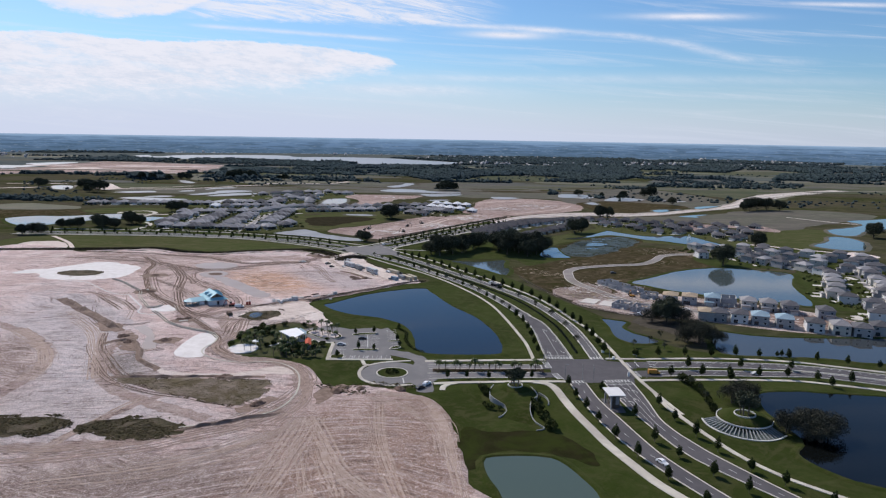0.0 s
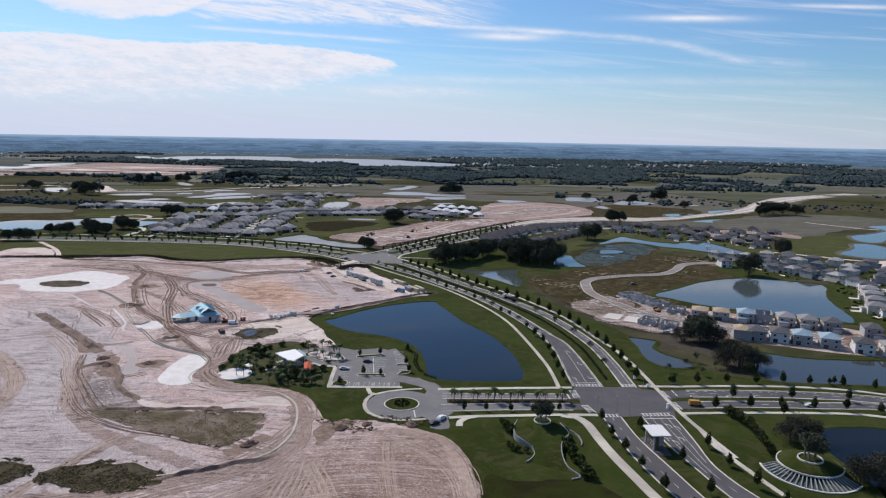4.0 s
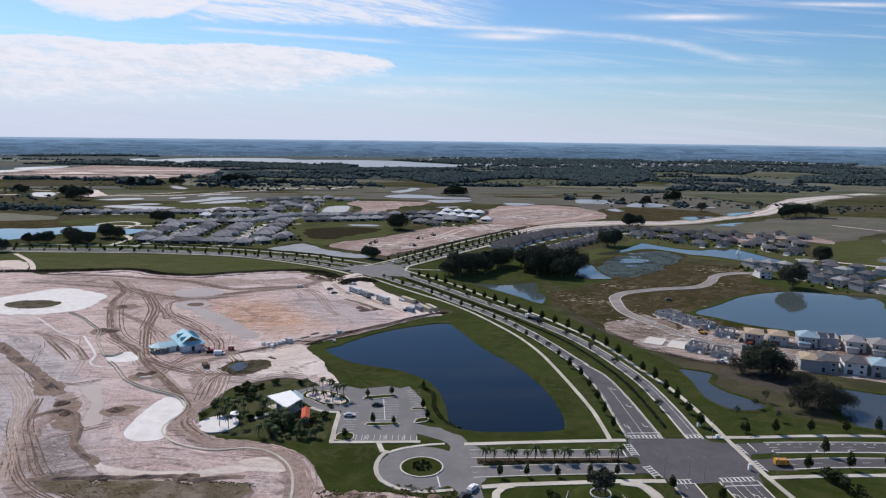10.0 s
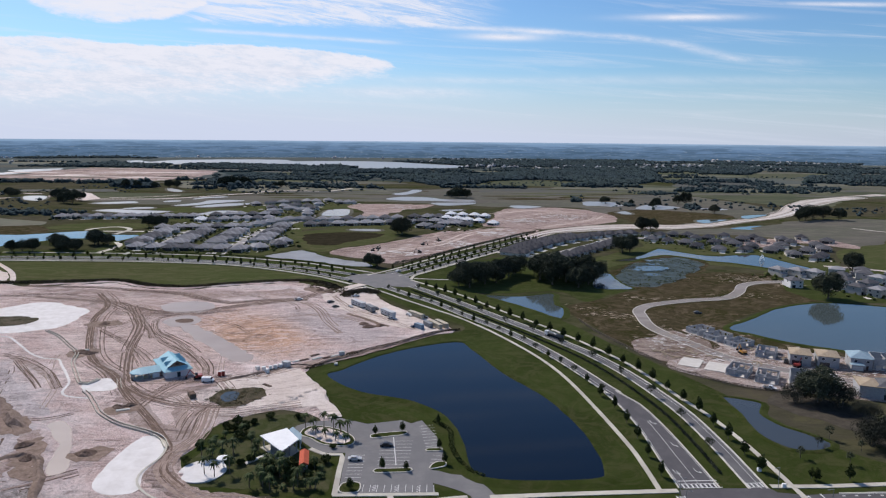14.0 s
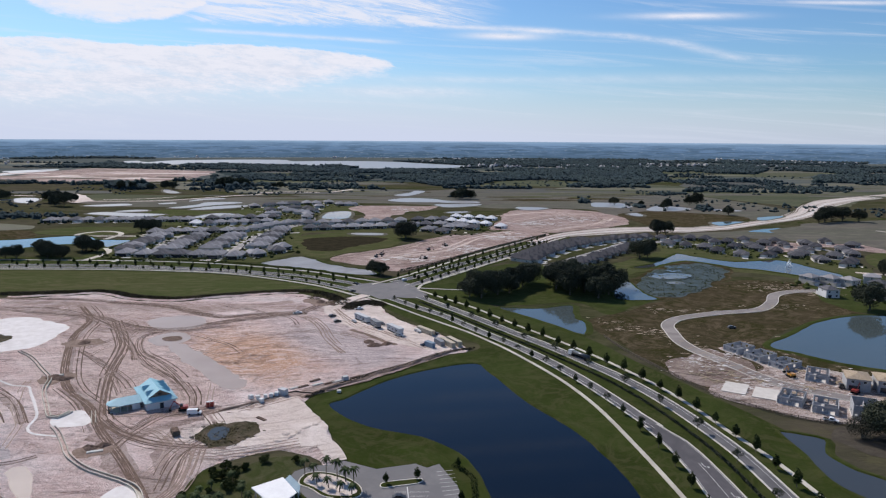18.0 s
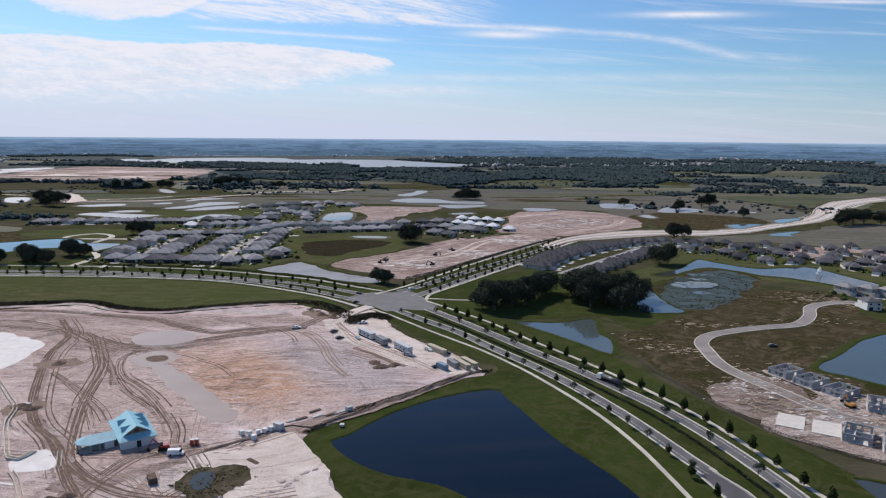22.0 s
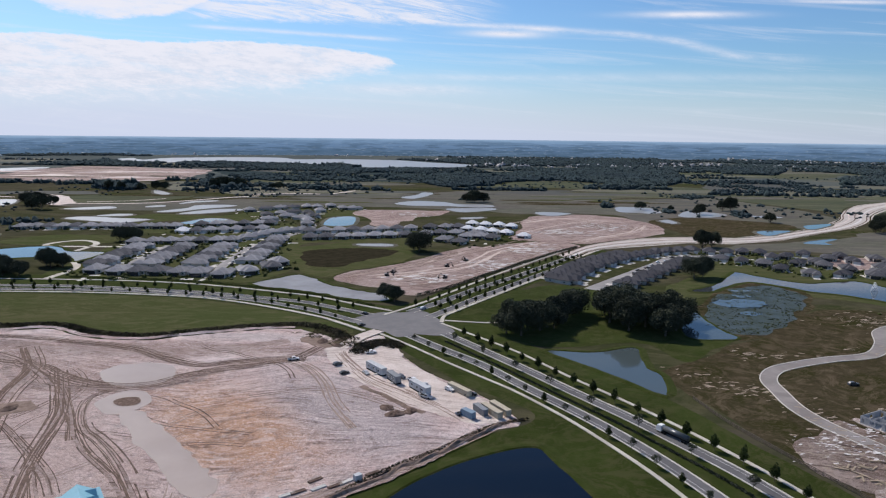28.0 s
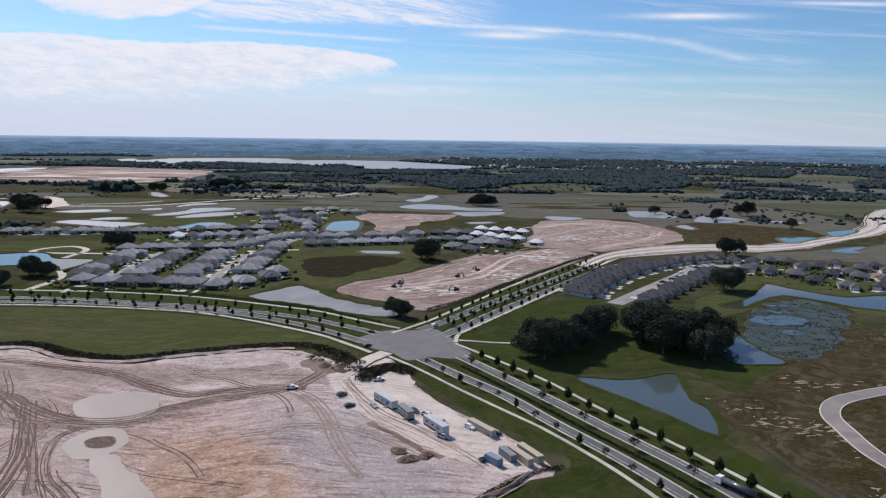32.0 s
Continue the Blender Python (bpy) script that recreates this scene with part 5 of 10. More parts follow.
setting(ribbon("planting_bed", [(-4, 314.2), (20, 314.9), (49, 316.2)], 4.6, Z_ROAD + 0.13, M_MULCH, thick=0.3), "dark mulch bed between the drive lanes", "planting bed")
hedge("low_hedge", spline([(-3, 313.2), (20, 313.9), (48, 315)], 4), 1.8, 0.7, M_SHRUB, "low clipped dark hedge under the palms", 22)
hedge("pond_shrubs", spline([(-26, 385), (-20, 376), (-19.5, 362), (-16.5, 350), (-13, 343.5), (-9, 340.5)], 4), 2.4, 1.3, M_SHRUB, "dark shrubs on the pond edge beside the car park", 24, 0.3, 2)
hedge("road_hedge", spline([(-336, 780), (-318, 776), (-280, 773), (-240, 768), (-200, 756), (-164, 740), (-140, 730), (-112, 712), (-92, 698)], 6), 1.6, 1.5, M_SHRUB, "long clipped hedge along the road", 12, 0.4, 3)
hedge("site_hedge", spline([(-66, 726), (-40, 758), (-6, 812), (31, 868), (60, 912), (88, 948)], 6), 2.4, 2.4, M_OAKLEAF, "dark screen along the graded site", 14, 0.5, 4)
hedge("boulevard_shrubs", [p for p in along(LINE_RC, 8.3, 10, 6)][:-2], 1.5, 0.9, M_OAKLEAF, "dark line of low shrubs in the median swale", 26, 0.35, 5)
hedge("field_weeds", spline([(-430, 622), (-300, 640), (-270, 644), (-240, 629), (-210, 624), (-186, 634), (-153, 646), (-130, 650), (-112, 640), (-100, 622)], 6), 9, 2.0, M_WEEDS, "rank dark weeds along the site edge", 26, 0.6, 6)
hedge("corner_weeds", spline([(-90, 600), (-86, 612), (-78, 616), (-72, 610)], 3), 12, 2.0, M_WEEDS, "rank dark weeds on the site corner", 150, 0.5, 12)
hedge("bank_weeds", spline([(-88, 446), (-75, 463), (-60, 479), (-47, 490), (-30, 508), (-14, 517)], 5), 3.0, 1.0, M_WEEDS, "rank weeds on the bank between site and pond", 22, 0.4, 7)
for x, y in [(-48, 372), (-38, 375), (-43, 344), (-35, 344.6), (-24, 360.5), (-22, 349.5), (-24.5, 383)]:
    plant(STREET[gp.randrange(3)], x, y, 0.72, group="car park trees")
plant(STREET[1], -52, 331.5, 0.9, group="car park trees")
for i in range(9):
    a = i * math.tau / 9
    plant(BUSHES[2], RB_C.x + 2.6 * math.cos(a), RB_C.y + 2.6 * math.sin(a), 0.6, 0.4, group="shrubs of the roundabout")
plant(BUSHES[0], RB_C.x, RB_C.y, 0.5, 0.4, group="shrubs of the roundabout")

# garden round the pavilion
M_GARDEN = material("planted_garden_soil", (0.042, 0.050, 0.016), 0.95, (0.066, 0.062, 0.032), 0.4, 1.0, 0.4, 2.0, third=(0.030, 0.040, 0.008), scale3=0.12)
patch("garden_bed", [(-110, 345), (-108, 360), (-102, 374), (-92, 388), (-82, 390), (-76, 384), (-80, 374), (-72, 362), (-64, 354), (-60, 346), (-59, 330), (-74, 329), (-92, 332), (-104, 333)], M_GARDEN, Z_LAWN + 0.05, "dark planted garden beds", "planting bed", 1.5, 0.15, 3.0)
for i in range(46):
    a = gp.random()
    plant(PALMS[gp.choice((0, 1, 1, 2, 3))], gp.uniform(-84, -62), gp.uniform(331, 345), 0.8, group="palms of the garden")
for i in range(14):
    plant(PALMS[gp.choice((0, 1, 1, 3))], gp.uniform(-106, -88), gp.uniform(346, 378), 0.75, group="palms of the garden")
for x, y in [(-106, 352), (-103, 354), (-99, 353), (-95, 352), (-101, 340), (-97, 338), (-93, 341)]:
    plant(PALMS[2], x, y, 0.85, group="tall palms of the sand circle")
for i in range(46):
    x, y = gp.uniform(-110, -62), gp.uniform(333, 390)
    if not (-92 < x < -64 and 352 < y < 384) and math.hypot(x + 103, y - 342) > 9 and y < 392 - abs(x + 85) * 0.55:
        plant(BUSHES[gp.randrange(3)], x, y, gp.uniform(0.6, 1.3), group="shrubs of the garden")
for x, y, k in [(-75, 377, 2), (-72, 376.5, 0), (-68, 377, 2), (-64, 374.5, 2), (-61, 373, 0), (-58, 370, 2), (-66, 369, 1), (-62, 366, 1), (-58, 365, 1), (-70, 371, 1)]:
    plant(PALMS[k], x, y, 0.9, 0.3, group="palms of the turning circle")
# monument lawns
plant(GROVE, 32.4, 287, 0.76, 3.2)
plant(GROVE, 120, 258, 0.85, 3.6)
plant(DRYOAK, 130, 282, 0.78, group="oaks by the dark lake")
plant(DRYOAK, 124, 279, 0.6, group="oaks by the dark lake")
for x, y, s in [(19, 286, 1.3), (18, 289, 1.0), (20, 283, 1.1), (19, 269, 0.8), (21, 268, 0.7), (18, 272, 0.7), (24, 267, 0.7), (39, 273, 1.1), (39, 269, 1.2), (40, 265, 1.2), (40, 261, 1.1), (41, 258, 1.2), (42, 255, 1.1), (42, 251, 1.2), (43, 248, 1.1), (41, 277, 0.9), (41, 249, 0.9), (111, 305, 1.2), (112, 302, 1.4), (113, 297, 1.2), (114, 293, 1.3), (114, 288, 1.2), (114, 284, 1.2), (113, 278, 1.1), (113, 273, 1.3), (112, 268, 1.1), (115, 303, 1.1)]:
    plant(BUSHES[1], x, y, s, group="shrubs of the monument lawn")
for i, (x, y) in enumerate([(110, 304), (112, 302), (113, 297), (114, 289), (113, 280)]):
    plant(SPARSE[i % 2], x, y, 0.8 + 0.08 * (i % 3), group="thin trees on the monument lawn")
for x, y, s in [(133, 249, 0.75), (140, 247, 0.9), (147, 248, 0.75), (141, 241, 0.6)]:
    plant(DRYOAK, x, y, s, group="oaks by the dark lake")
for x, y in [(103, 356), (114, 365), (122, 372), (128, 362), (118, 352)]:
    plant(SPARSE[0], x, y, 0.8, group="thin trees on the pond edge")
for x, y in [(173, 342), (176, 343.5), (180, 343), (99, 341)]:
    plant(STREET[0], x, y, 0.7, group="trees on the pond edge")


def far_woods(name, count, place, size, seed, label, mat=None, flat=1.0):
    """Tree clumps too far off to count: rough leafy humps in one mesh."""
    g = np.random.default_rng(seed)
    base = []
    for ring, z, r in ((6, 0.0, 0.85), (7, 0.5, 1.0), (4, 0.95, 0.55)):
        base.append([(r * math.cos(i * math.tau / ring), r * math.sin(i * math.tau / ring), z) for i in range(ring)])
    bv = np.array(base[0] + base[1] + base[2] + [(0, 0, 1.15)])
    bf = []
    for i in range(6):
        bf.append((i, (i + 1) % 6, 6 + (i + 1) % 7))
        bf.append((i, 6 + (i + 1) % 7, 6 + i % 7))
    bf.append((5, 0, 12))
    bf.append((0, 6, 12))
    for i in range(7):
        bf.append((6 + i, 6 + (i + 1) % 7, 13 + (i * 4 // 7) % 4))
    for i in range(4):
        bf.append((13 + i, 13 + (i + 1) % 4, 17))
    for i in range(4):
        bf.append((13 + i, 6 + (i * 7 // 4 + 2) % 7, 13 + (i + 1) % 4))
    bf = np.array(bf)
    V, F = [], []
    k = 0
    tries = 0
    while k < count and tries < count * 30:
        tries += 1
        p = place(g)
        if p is None:
            continue
        s = size * (0.6 + 0.8 * g.random())
        v = bv * (s * (0.8 + 0.5 * g.random()), s * (0.8 + 0.5 * g.random()), s * 0.9 * flat * (0.8 + 0.5 * g.random())) * (1 + 0.28 * g.normal(size=(len(bv), 1)))
        a = g.random() * math.tau
        c, sn = math.cos(a), math.sin(a)
        V.append(np.stack([v[:, 0] * c - v[:, 1] * sn + p[0], v[:, 0] * sn + v[:, 1] * c + p[1], np.maximum(v[:, 2], 0)], 1))
        F.append(bf + len(bv) * k)
        k += 1
    V, F = np.concatenate(V), np.concatenate(F)
    return tagged(mesh_ob(name, V.tolist(), F.tolist(), mat or M_HAZED_WOODS, smooth_it=True), label, "woods", "", "stuff")


def dense_at(x, y):
    return noise.noise(Vector((x * 0.0011, y * 0.0011, 4.2))) + 0.5 * noise.noise(Vector((x * 0.004, y * 0.004, 1.7)))


WOOD_EDGE = [(-843, 2560), (-673, 2640), (-462, 2620), (-388, 2600), (-313, 2520), (-111, 2600), (152, 2540), (368, 2660), (540, 2720), (632, 2600), (710, 2540), (584, 2063), (481, 1889), (402, 1841), (327, 1795), (347, 1937),
             (246, 2038), (95, 1947), (59, 1813), (-41, 1763), (-92, 1873), (-172, 1914), (-245, 1862), (-351, 1879), (-464, 1915), (-562, 2001)]
GREEN_GAP = [(92, 1871), (156, 1999), (249, 1977), (335, 1935), (330, 1796), (266, 1739), (178, 1785), (106, 1789)]
FAR_LAKE = [(-1450, 3110), (-1219, 2840), (-1087, 2830), (-914, 2930), (-633, 2860), (-525, 2760), (-449, 2900), (-303, 2600), (20, 2690), (100, 2950), (-100, 3230), (-270, 3420), (-700, 3480), (-830, 3580), (-1090, 3560), (-1290, 3400), (-1440, 3330)]
FAR_SITE = [(-1700, 1640), (-1235, 1620), (-1064, 1770), (-700, 1850), (-690, 2050), (-740, 2360), (-981, 2500), (-1213, 2550), (-1700, 2500)]


def kept_clear(x, y):
    return inside(x, y, FAR_LAKE) or inside(x, y, FAR_SITE) or (-640 < x < 260 and y < 1420)


def wood_in(edge, least=-9.0):
    """Places inside an outline, in drifts where least asks for them."""
    xs, ys = [p[0] for p in edge], [p[1] for p in edge]

    def place(g):
        x, y = g.uniform(min(xs), max(xs)), g.uniform(min(ys), max(ys))
        if not inside(x, y, edge) or inside(x, y, FAR_LAKE) or inside(x, y, GREEN_GAP) or dense_at(x * 2.2, y * 2.2) < least:
            return None
        return x, y
    return place


def place_far(g):
    y = g.uniform(2560, 3880)
    x = g.uniform(-0.78, 0.78) * y
    if kept_clear(x, y) or dense_at(x, y) < (-0.10 if x > -200 else 0.08):
        return None
    return x, y


def place_scatter(g):
    y = g.uniform(1150, 2500)
    x = g.uniform(-0.62, 0.72) * y
    if kept_clear(x, y) or dense_at(x * 1.7, y * 1.7) < 0.12 or abs(x - 300) < 260 and y < 1220:
        return None
    return x, y


# dark patch paints the shade in gaps between the tree clumps
patch("woods_floor", WOOD_EDGE, material("forest_floor_with_shade", (0.022, 0.031, 0.029), 0.95, (0.032, 0.041, 0.034), 0.02, 1.0, spec=0.0, sheen=0.06), 0.03, "dark floor of the woods, tree shade in its colour", "ground", 14, 0.02, 20)
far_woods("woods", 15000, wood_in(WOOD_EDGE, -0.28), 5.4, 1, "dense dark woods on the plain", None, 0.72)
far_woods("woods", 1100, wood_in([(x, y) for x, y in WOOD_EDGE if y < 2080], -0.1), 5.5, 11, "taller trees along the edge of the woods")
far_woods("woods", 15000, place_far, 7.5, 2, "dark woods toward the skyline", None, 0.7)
far_woods("woods", 500, wood_in([(-528, 1662), (-584, 1800), (-570, 1880), (-516, 1840), (-455, 1660), (-479, 1628)]), 7.0, 3, "tall dark copse on the plain")
far_woods("woods", 420, wood_in([(-754, 1651), (-790, 1757), (-748, 1782), (-658, 1748), (-598, 1608), (-621, 1577), (-708, 1603)], 0.0), 5.5, 7, "broken copse among pastures")
far_woods("woods", 2600, wood_in([(834, 2448), (971, 2391), (1154, 2693), (1353, 3132), (1059, 2999)]), 5.5, 8, "dark pine plantation")
far_woods("woods", 2400, wood_in([(1247, 2832), (1378, 3090), (1469, 2933), (1570, 2760), (1304, 2353)]), 5.5, 9, "dark pine plantation")
far_woods("woods", 900, wood_in([(937, 1971), (1084, 2231), (1500, 2420), (1400, 2200), (1070, 1995)]), 6.0, 10, "dark stand of pines in the pasture")
far_woods("woods", 60, wood_in([(-22, 1462), (-14, 1482), (10, 1490), (22, 1470), (4, 1456)]), 4.6, 12, "round copse in the marsh")
far_woods("woods", 40, wood_in([(372, 1246), (376, 1268), (396, 1270), (392, 1244)]), 4.2, 13, "round copse beside the far pond")
far_woods("woods", 26, wood_in([(208, 1350), (210, 1392), (224, 1396), (222, 1352)]), 4.0, 14, "clump of trees beside the far pond")
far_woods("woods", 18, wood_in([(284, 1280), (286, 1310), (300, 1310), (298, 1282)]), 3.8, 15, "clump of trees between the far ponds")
far_woods("bushes", 700, wood_in([(550, 1976), (701, 2108), (885, 2039), (936, 1791), (831, 1629), (696, 1684), (591, 1841)], 0.0), 3.6, 16, "scattered bushes in rough pasture")
far_woods("bushes", 260, wood_in([(380, 1560), (440, 1620), (640, 1560), (560, 1400), (470, 1450)], 0.05), 2.6, 17, "scattered bushes in rough pasture")
far_woods("bushes", 900, place_scatter, 2.4, 4, "scattered trees and bushes in rough pasture")

# pastures, marsh and far roofs on the plain
M_STRIPD = material("dark_rough_grass", (0.056, 0.056, 0.047), 0.95, (0.072, 0.068, 0.054), 0.02, 1.0, streak=(0.074, 0.070, 0.052), streak_scale=0.02, sheen=0.05)
M_STRIPP = material("pale_dry_grass", (0.105, 0.102, 0.066), 0.95, (0.135, 0.124, 0.086), 0.02, 1.0, streak=(0.080, 0.082, 0.050), streak_scale=0.02, sheen=0.04)
patch("marsh_plain", [(-640, 1330), (-420, 1420), (-140, 1560), (60, 1700), (240, 1640), (400, 1640), (480, 1480), (520, 1240), (420, 1120), (300, 1180), (230, 1160), (200, 1255), (60, 1260), (-20, 1300), (-200, 1330), (-330, 1260), (-520, 1250)],
      M_MARSH, 0.022, "dark brown marsh grass plain", "field", 18, 0.012, 20)
patch("pasture_west", [(-680, 1796), (-642, 1859), (-580, 1797), (-508, 1665), (-526, 1606), (-602, 1635)], M_STRIPP, 0.034, "pale dry pasture", "field", 14, 0.02, 14)
patch("pasture_middle", [(-500, 1761), (-421, 1846), (-329, 1759), (-221, 1658), (-105, 1610), (-146, 1554), (-287, 1532), (-407, 1525), (-465, 1564), (-497, 1682)], M_STRIPP, 0.036, "pale yellow-green pasture", "field", 14, 0.02, 14)
patch("pasture_low", [(-706, 1446), (-627, 1480), (-527, 1473), (-500, 1500), (-494, 1436), (-565, 1350), (-647, 1357)], M_PASTURE, 0.038, "green pasture on the plain", "field", 14, 0.02, 14)
patch("bare_knoll", [(-745, 1462), (-725, 1476), (-653, 1383), (-629, 1324), (-652, 1313)], M_PALE, 0.04, "bare tan knoll", "ground", 8, 0.03, 12)
patch("pasture_gap", GREEN_GAP, M_PASTURE, 0.042, "green clearing before the woods", "field", 10, 0.02, 14)
patch("pasture_far", [(540, 2808), (710, 3200), (886, 3260), (714, 2901)], M_PASTURE, 0.044, "pale green far pasture", "field", 14, 0.02, 20)
patch("pasture_east", [(726, 2658), (951, 2716), (1201, 2742), (1246, 2513), (1035, 2246), (743, 2209), (550, 1956), (584, 2200)], M_PASTURE, 0.046, "pale green open pasture", "field", 18, 0.015, 20)
patch("pasture_open", [(340, 1798), (469, 1853), (563, 1774), (645, 1650), (782, 1555), (700, 1380), (602, 1290), (531, 1374), (463, 1532), (332, 1603)], M_PASTURE, 0.048, "broad yellow-green pasture", "field", 18, 0.015, 20)
patch("scrub_strip", [(648, 2014), (766, 1941), (820, 1801), (925, 1774), (814, 1604), (615, 1633), (537, 1800)], M_STRIPD, 0.050, "dark strip of scrubby grass", "field", 14, 0.02, 18)
patch("pasture_far_east", [(915, 1823), (1112, 1962), (1425, 2146), (1250, 1800), (990, 1485), (912, 1561), (748, 1440), (660, 1380)], M_PASTURE, 0.052, "broad green pasture", "field", 14, 0.02, 20)
patch("grass_haul", [(226, 1175), (284, 1225), (332, 1212), (390, 1178), (400, 1127), (312, 1050), (245, 1045), (232, 1080)], M_SCRUB, 0.054, "rough yellowish grass beside the haul road", "field", 10, 0.03, 12)
patch("lawn_far_houses", [(-342, 1199), (-310, 1271), (-260, 1330), (-183, 1349), (-157, 1195), (-195, 1203), (-275, 1136), (-299, 1123), (-393, 1134), (-423, 1094), (-466, 1143), (-451, 1206), (-394, 1193)], M_FIELD, 0.032, "green grass behind the far houses", "lawn", 6, 0.03, 10)
gf = random.Random(31)
for k in range(90):
    y = gf.uniform(1500, 3100)
    x = gf.uniform(-0.66, 0.70) * y
    if any(kept_clear(x + d, y) for d in (-150, 0, 150)):
        continue
    rx, ry = gf.uniform(60, 190) * y / 1500, gf.uniform(14, 50) * y / 1500
    pts = [(x + rx * math.cos(a) * gf.uniform(0.7, 1.3), y + ry * math.sin(a) * gf.uniform(0.6, 1.3)) for a in [q * math.tau / 8 for q in range(8)]]
    mat, lab = ((M_STRIPD, "dark strip of rough grass"), (M_STRIPP, "pale strip of dry grass"), (M_PASTURE, "green strip of pasture"), (M_MARSH, "dark strip of marsh grass"))[k % 4]
    patch("field_strip", pts, mat, 0.060 + 0.0015 * k, lab, "field", 8, 0.02, 14)
for k in range(60):
    x, y = gf.uniform(-640, 420), gf.uniform(1330, 1640)
    rx, ry = gf.uniform(20, 90), gf.uniform(4, 14)
    if y < 1360 + 0.1 * abs(x):
        continue
    pts = [(x + rx * math.cos(a) * gf.uniform(0.7, 1.3), y + ry * math.sin(a) * gf.uniform(0.6, 1.3)) for a in [q * math.tau / 8 for q in range(8)]]
    mat, lab = ((M_STRIPD, "dark drift of marsh grass"), (M_SCRUB, "brown drift of marsh grass"), (M_FIELD, "green drift of marsh grass"))[k % 3]
    patch("marsh_drift", pts, mat, 0.055 + 0.001 * k, lab, "field", 6, 0.04, 8)
for pts, w in (([(-1000, 1235), (-860, 1300), (-800, 1330), (-760, 1372), (-700, 1400)], 12), ([(-680, 1330), (-600, 1335), (-520, 1350), (-470, 1400), (-420, 1465), (-380, 1500)], 9), ([(-620, 1360), (-560, 1385), (-520, 1430)], 6),
               ([(-400, 1530), (-340, 1560), (-280, 1555)], 10), ([(-260, 1560), (-240, 1600), (-225, 1640)], 8), ([(-900, 1420), (-840, 1440), (-780, 1430)], 8)):
    setting(ribbon("track_far", pts, w, 0.2, M_PALE, step=12), "pale sandy track across the plain", "track")
ROWS = []
for k in range(85):
    y = gf.uniform(1620, 3250)
    x = gf.uniform(-0.70, 0.72) * y
    ROWS.append((x, y, gf.uniform(40, 220) * y / 2000, gf.uniform(-0.25, 0.25), gf.uniform(4, 16)))


def place_row(g):
    x, y, n, tilt, w = ROWS[int(g.integers(len(ROWS)))]
    d = g.uniform(-n, n)
    x, y = x + d, y + d * tilt + g.normal() * w
    if kept_clear(x, y) or (abs(x - 300) < 300 and y < 1500):
        return None
    return x, y


def place_town(g):
    y = g.uniform(2750, 3880)
    x = g.uniform(-0.68, 0.70) * y
    if kept_clear(x, y) or noise.noise(Vector((x * 0.0016, y * 0.0016, 9.1))) < 0.12:
        return None
    return x, y


far_woods("tree_row", 4200, place_row, 5.0, 5, "rows of dark trees between pastures")
M_FARROOF = material("far_pale_roofs", (0.48, 0.47, 0.46), 0.8, (0.26, 0.26, 0.28), 0.02, 1.0)
far_woods("far_town", 330, place_town, 6.5, 6, "far pale roofs among trees", M_FARROOF)
retire(STREET + SPARSE + OAKS + [GROVE, DRYOAK] + BUSHES + PALMS)

# ---- buildings ----
M_ROOF = material("grey_shingle_roof", (0.24, 0.235, 0.243), 0.9, (0.30, 0.293, 0.298), 0.8, 1.0, 0.03, 6.0, vary=0.18)
M_ROOFB = material("dark_grey_shingle_roof", (0.088, 0.088, 0.096), 0.9, (0.122, 0.120, 0.127), 0.8, 1.0, 0.03, 6.0, vary=0.15)
M_WALLA = material("beige_stucco", (0.46, 0.43, 0.39), 0.9, (0.53, 0.50, 0.45), 0.4, 1.0, vary=0.15)
M_WALLW = material("white_stucco", (0.66, 0.66, 0.66), 0.9, (0.58, 0.58, 0.58), 0.3, 1.0, vary=0.08)
M_WALLG = material("grey_stucco", (0.28, 0.285, 0.295), 0.9, (0.34, 0.345, 0.355), 0.3, 1.0, vary=0.12)
M_BLOCK = material("grey_block_wall", (0.29, 0.295, 0.305), 0.95, (0.37, 0.375, 0.385), 1.2, 1.0, 0.02, 8.0)
M_PANE = material("dark_window_glass", (0.03, 0.035, 0.045), 0.08, spec=0.6)
M_FRAME = material("white_trim", (0.70, 0.70, 0.69), 0.6)
M_GARAGE = material("pale_garage_door", (0.60, 0.59, 0.57), 0.6, (0.54, 0.53, 0.51), 2.0, 1.0)
M_DOOR = material("dark_front_door", (0.07, 0.05, 0.04), 0.6)
M_DRIVE = material("white_concrete_drive", (0.50, 0.47, 0.43), 0.85, (0.57, 0.54, 0.50), 0.4, 1.0)
M_STREET = material("worn_estate_street", (0.27, 0.258, 0.25), 0.9, (0.33, 0.315, 0.305), 0.2, 1.0, third=(0.22, 0.21, 0.205), scale3=0.05)
M_BLUEROOF = material("light_blue_metal_roof", (0.20, 0.42, 0.50), 0.5, (0.24, 0.47, 0.55), 0.5, 1.0, spec=0.5)
M_UNDERLAY = material("blue_roof_underlay", (0.22, 0.31, 0.37), 0.7, (0.28, 0.37, 0.43), 0.7, 1.0)
M_WHITEROOF = material("white_membrane_roof", (0.80, 0.80, 0.80), 0.6, (0.72, 0.72, 0.72), 0.4, 1.0)
M_REDROOF = material("red_tile_roof", (0.50, 0.12, 0.07), 0.8, (0.42, 0.09, 0.05), 1.0, 1.0)
M_TIMBER = material("raw_timber", (0.30, 0.235, 0.16), 0.85, (0.40, 0.33, 0.25), 1.0, 1.0)
M_STONE = material("pale_stone_wall", (0.56, 0.55, 0.52), 0.85, (0.48, 0.47, 0.45), 0.6, 1.0)
M_DARKWOOD = material("dark_fence_timber", (0.085, 0.068, 0.055), 0.9, (0.13, 0.11, 0.09), 0.8, 1.0)


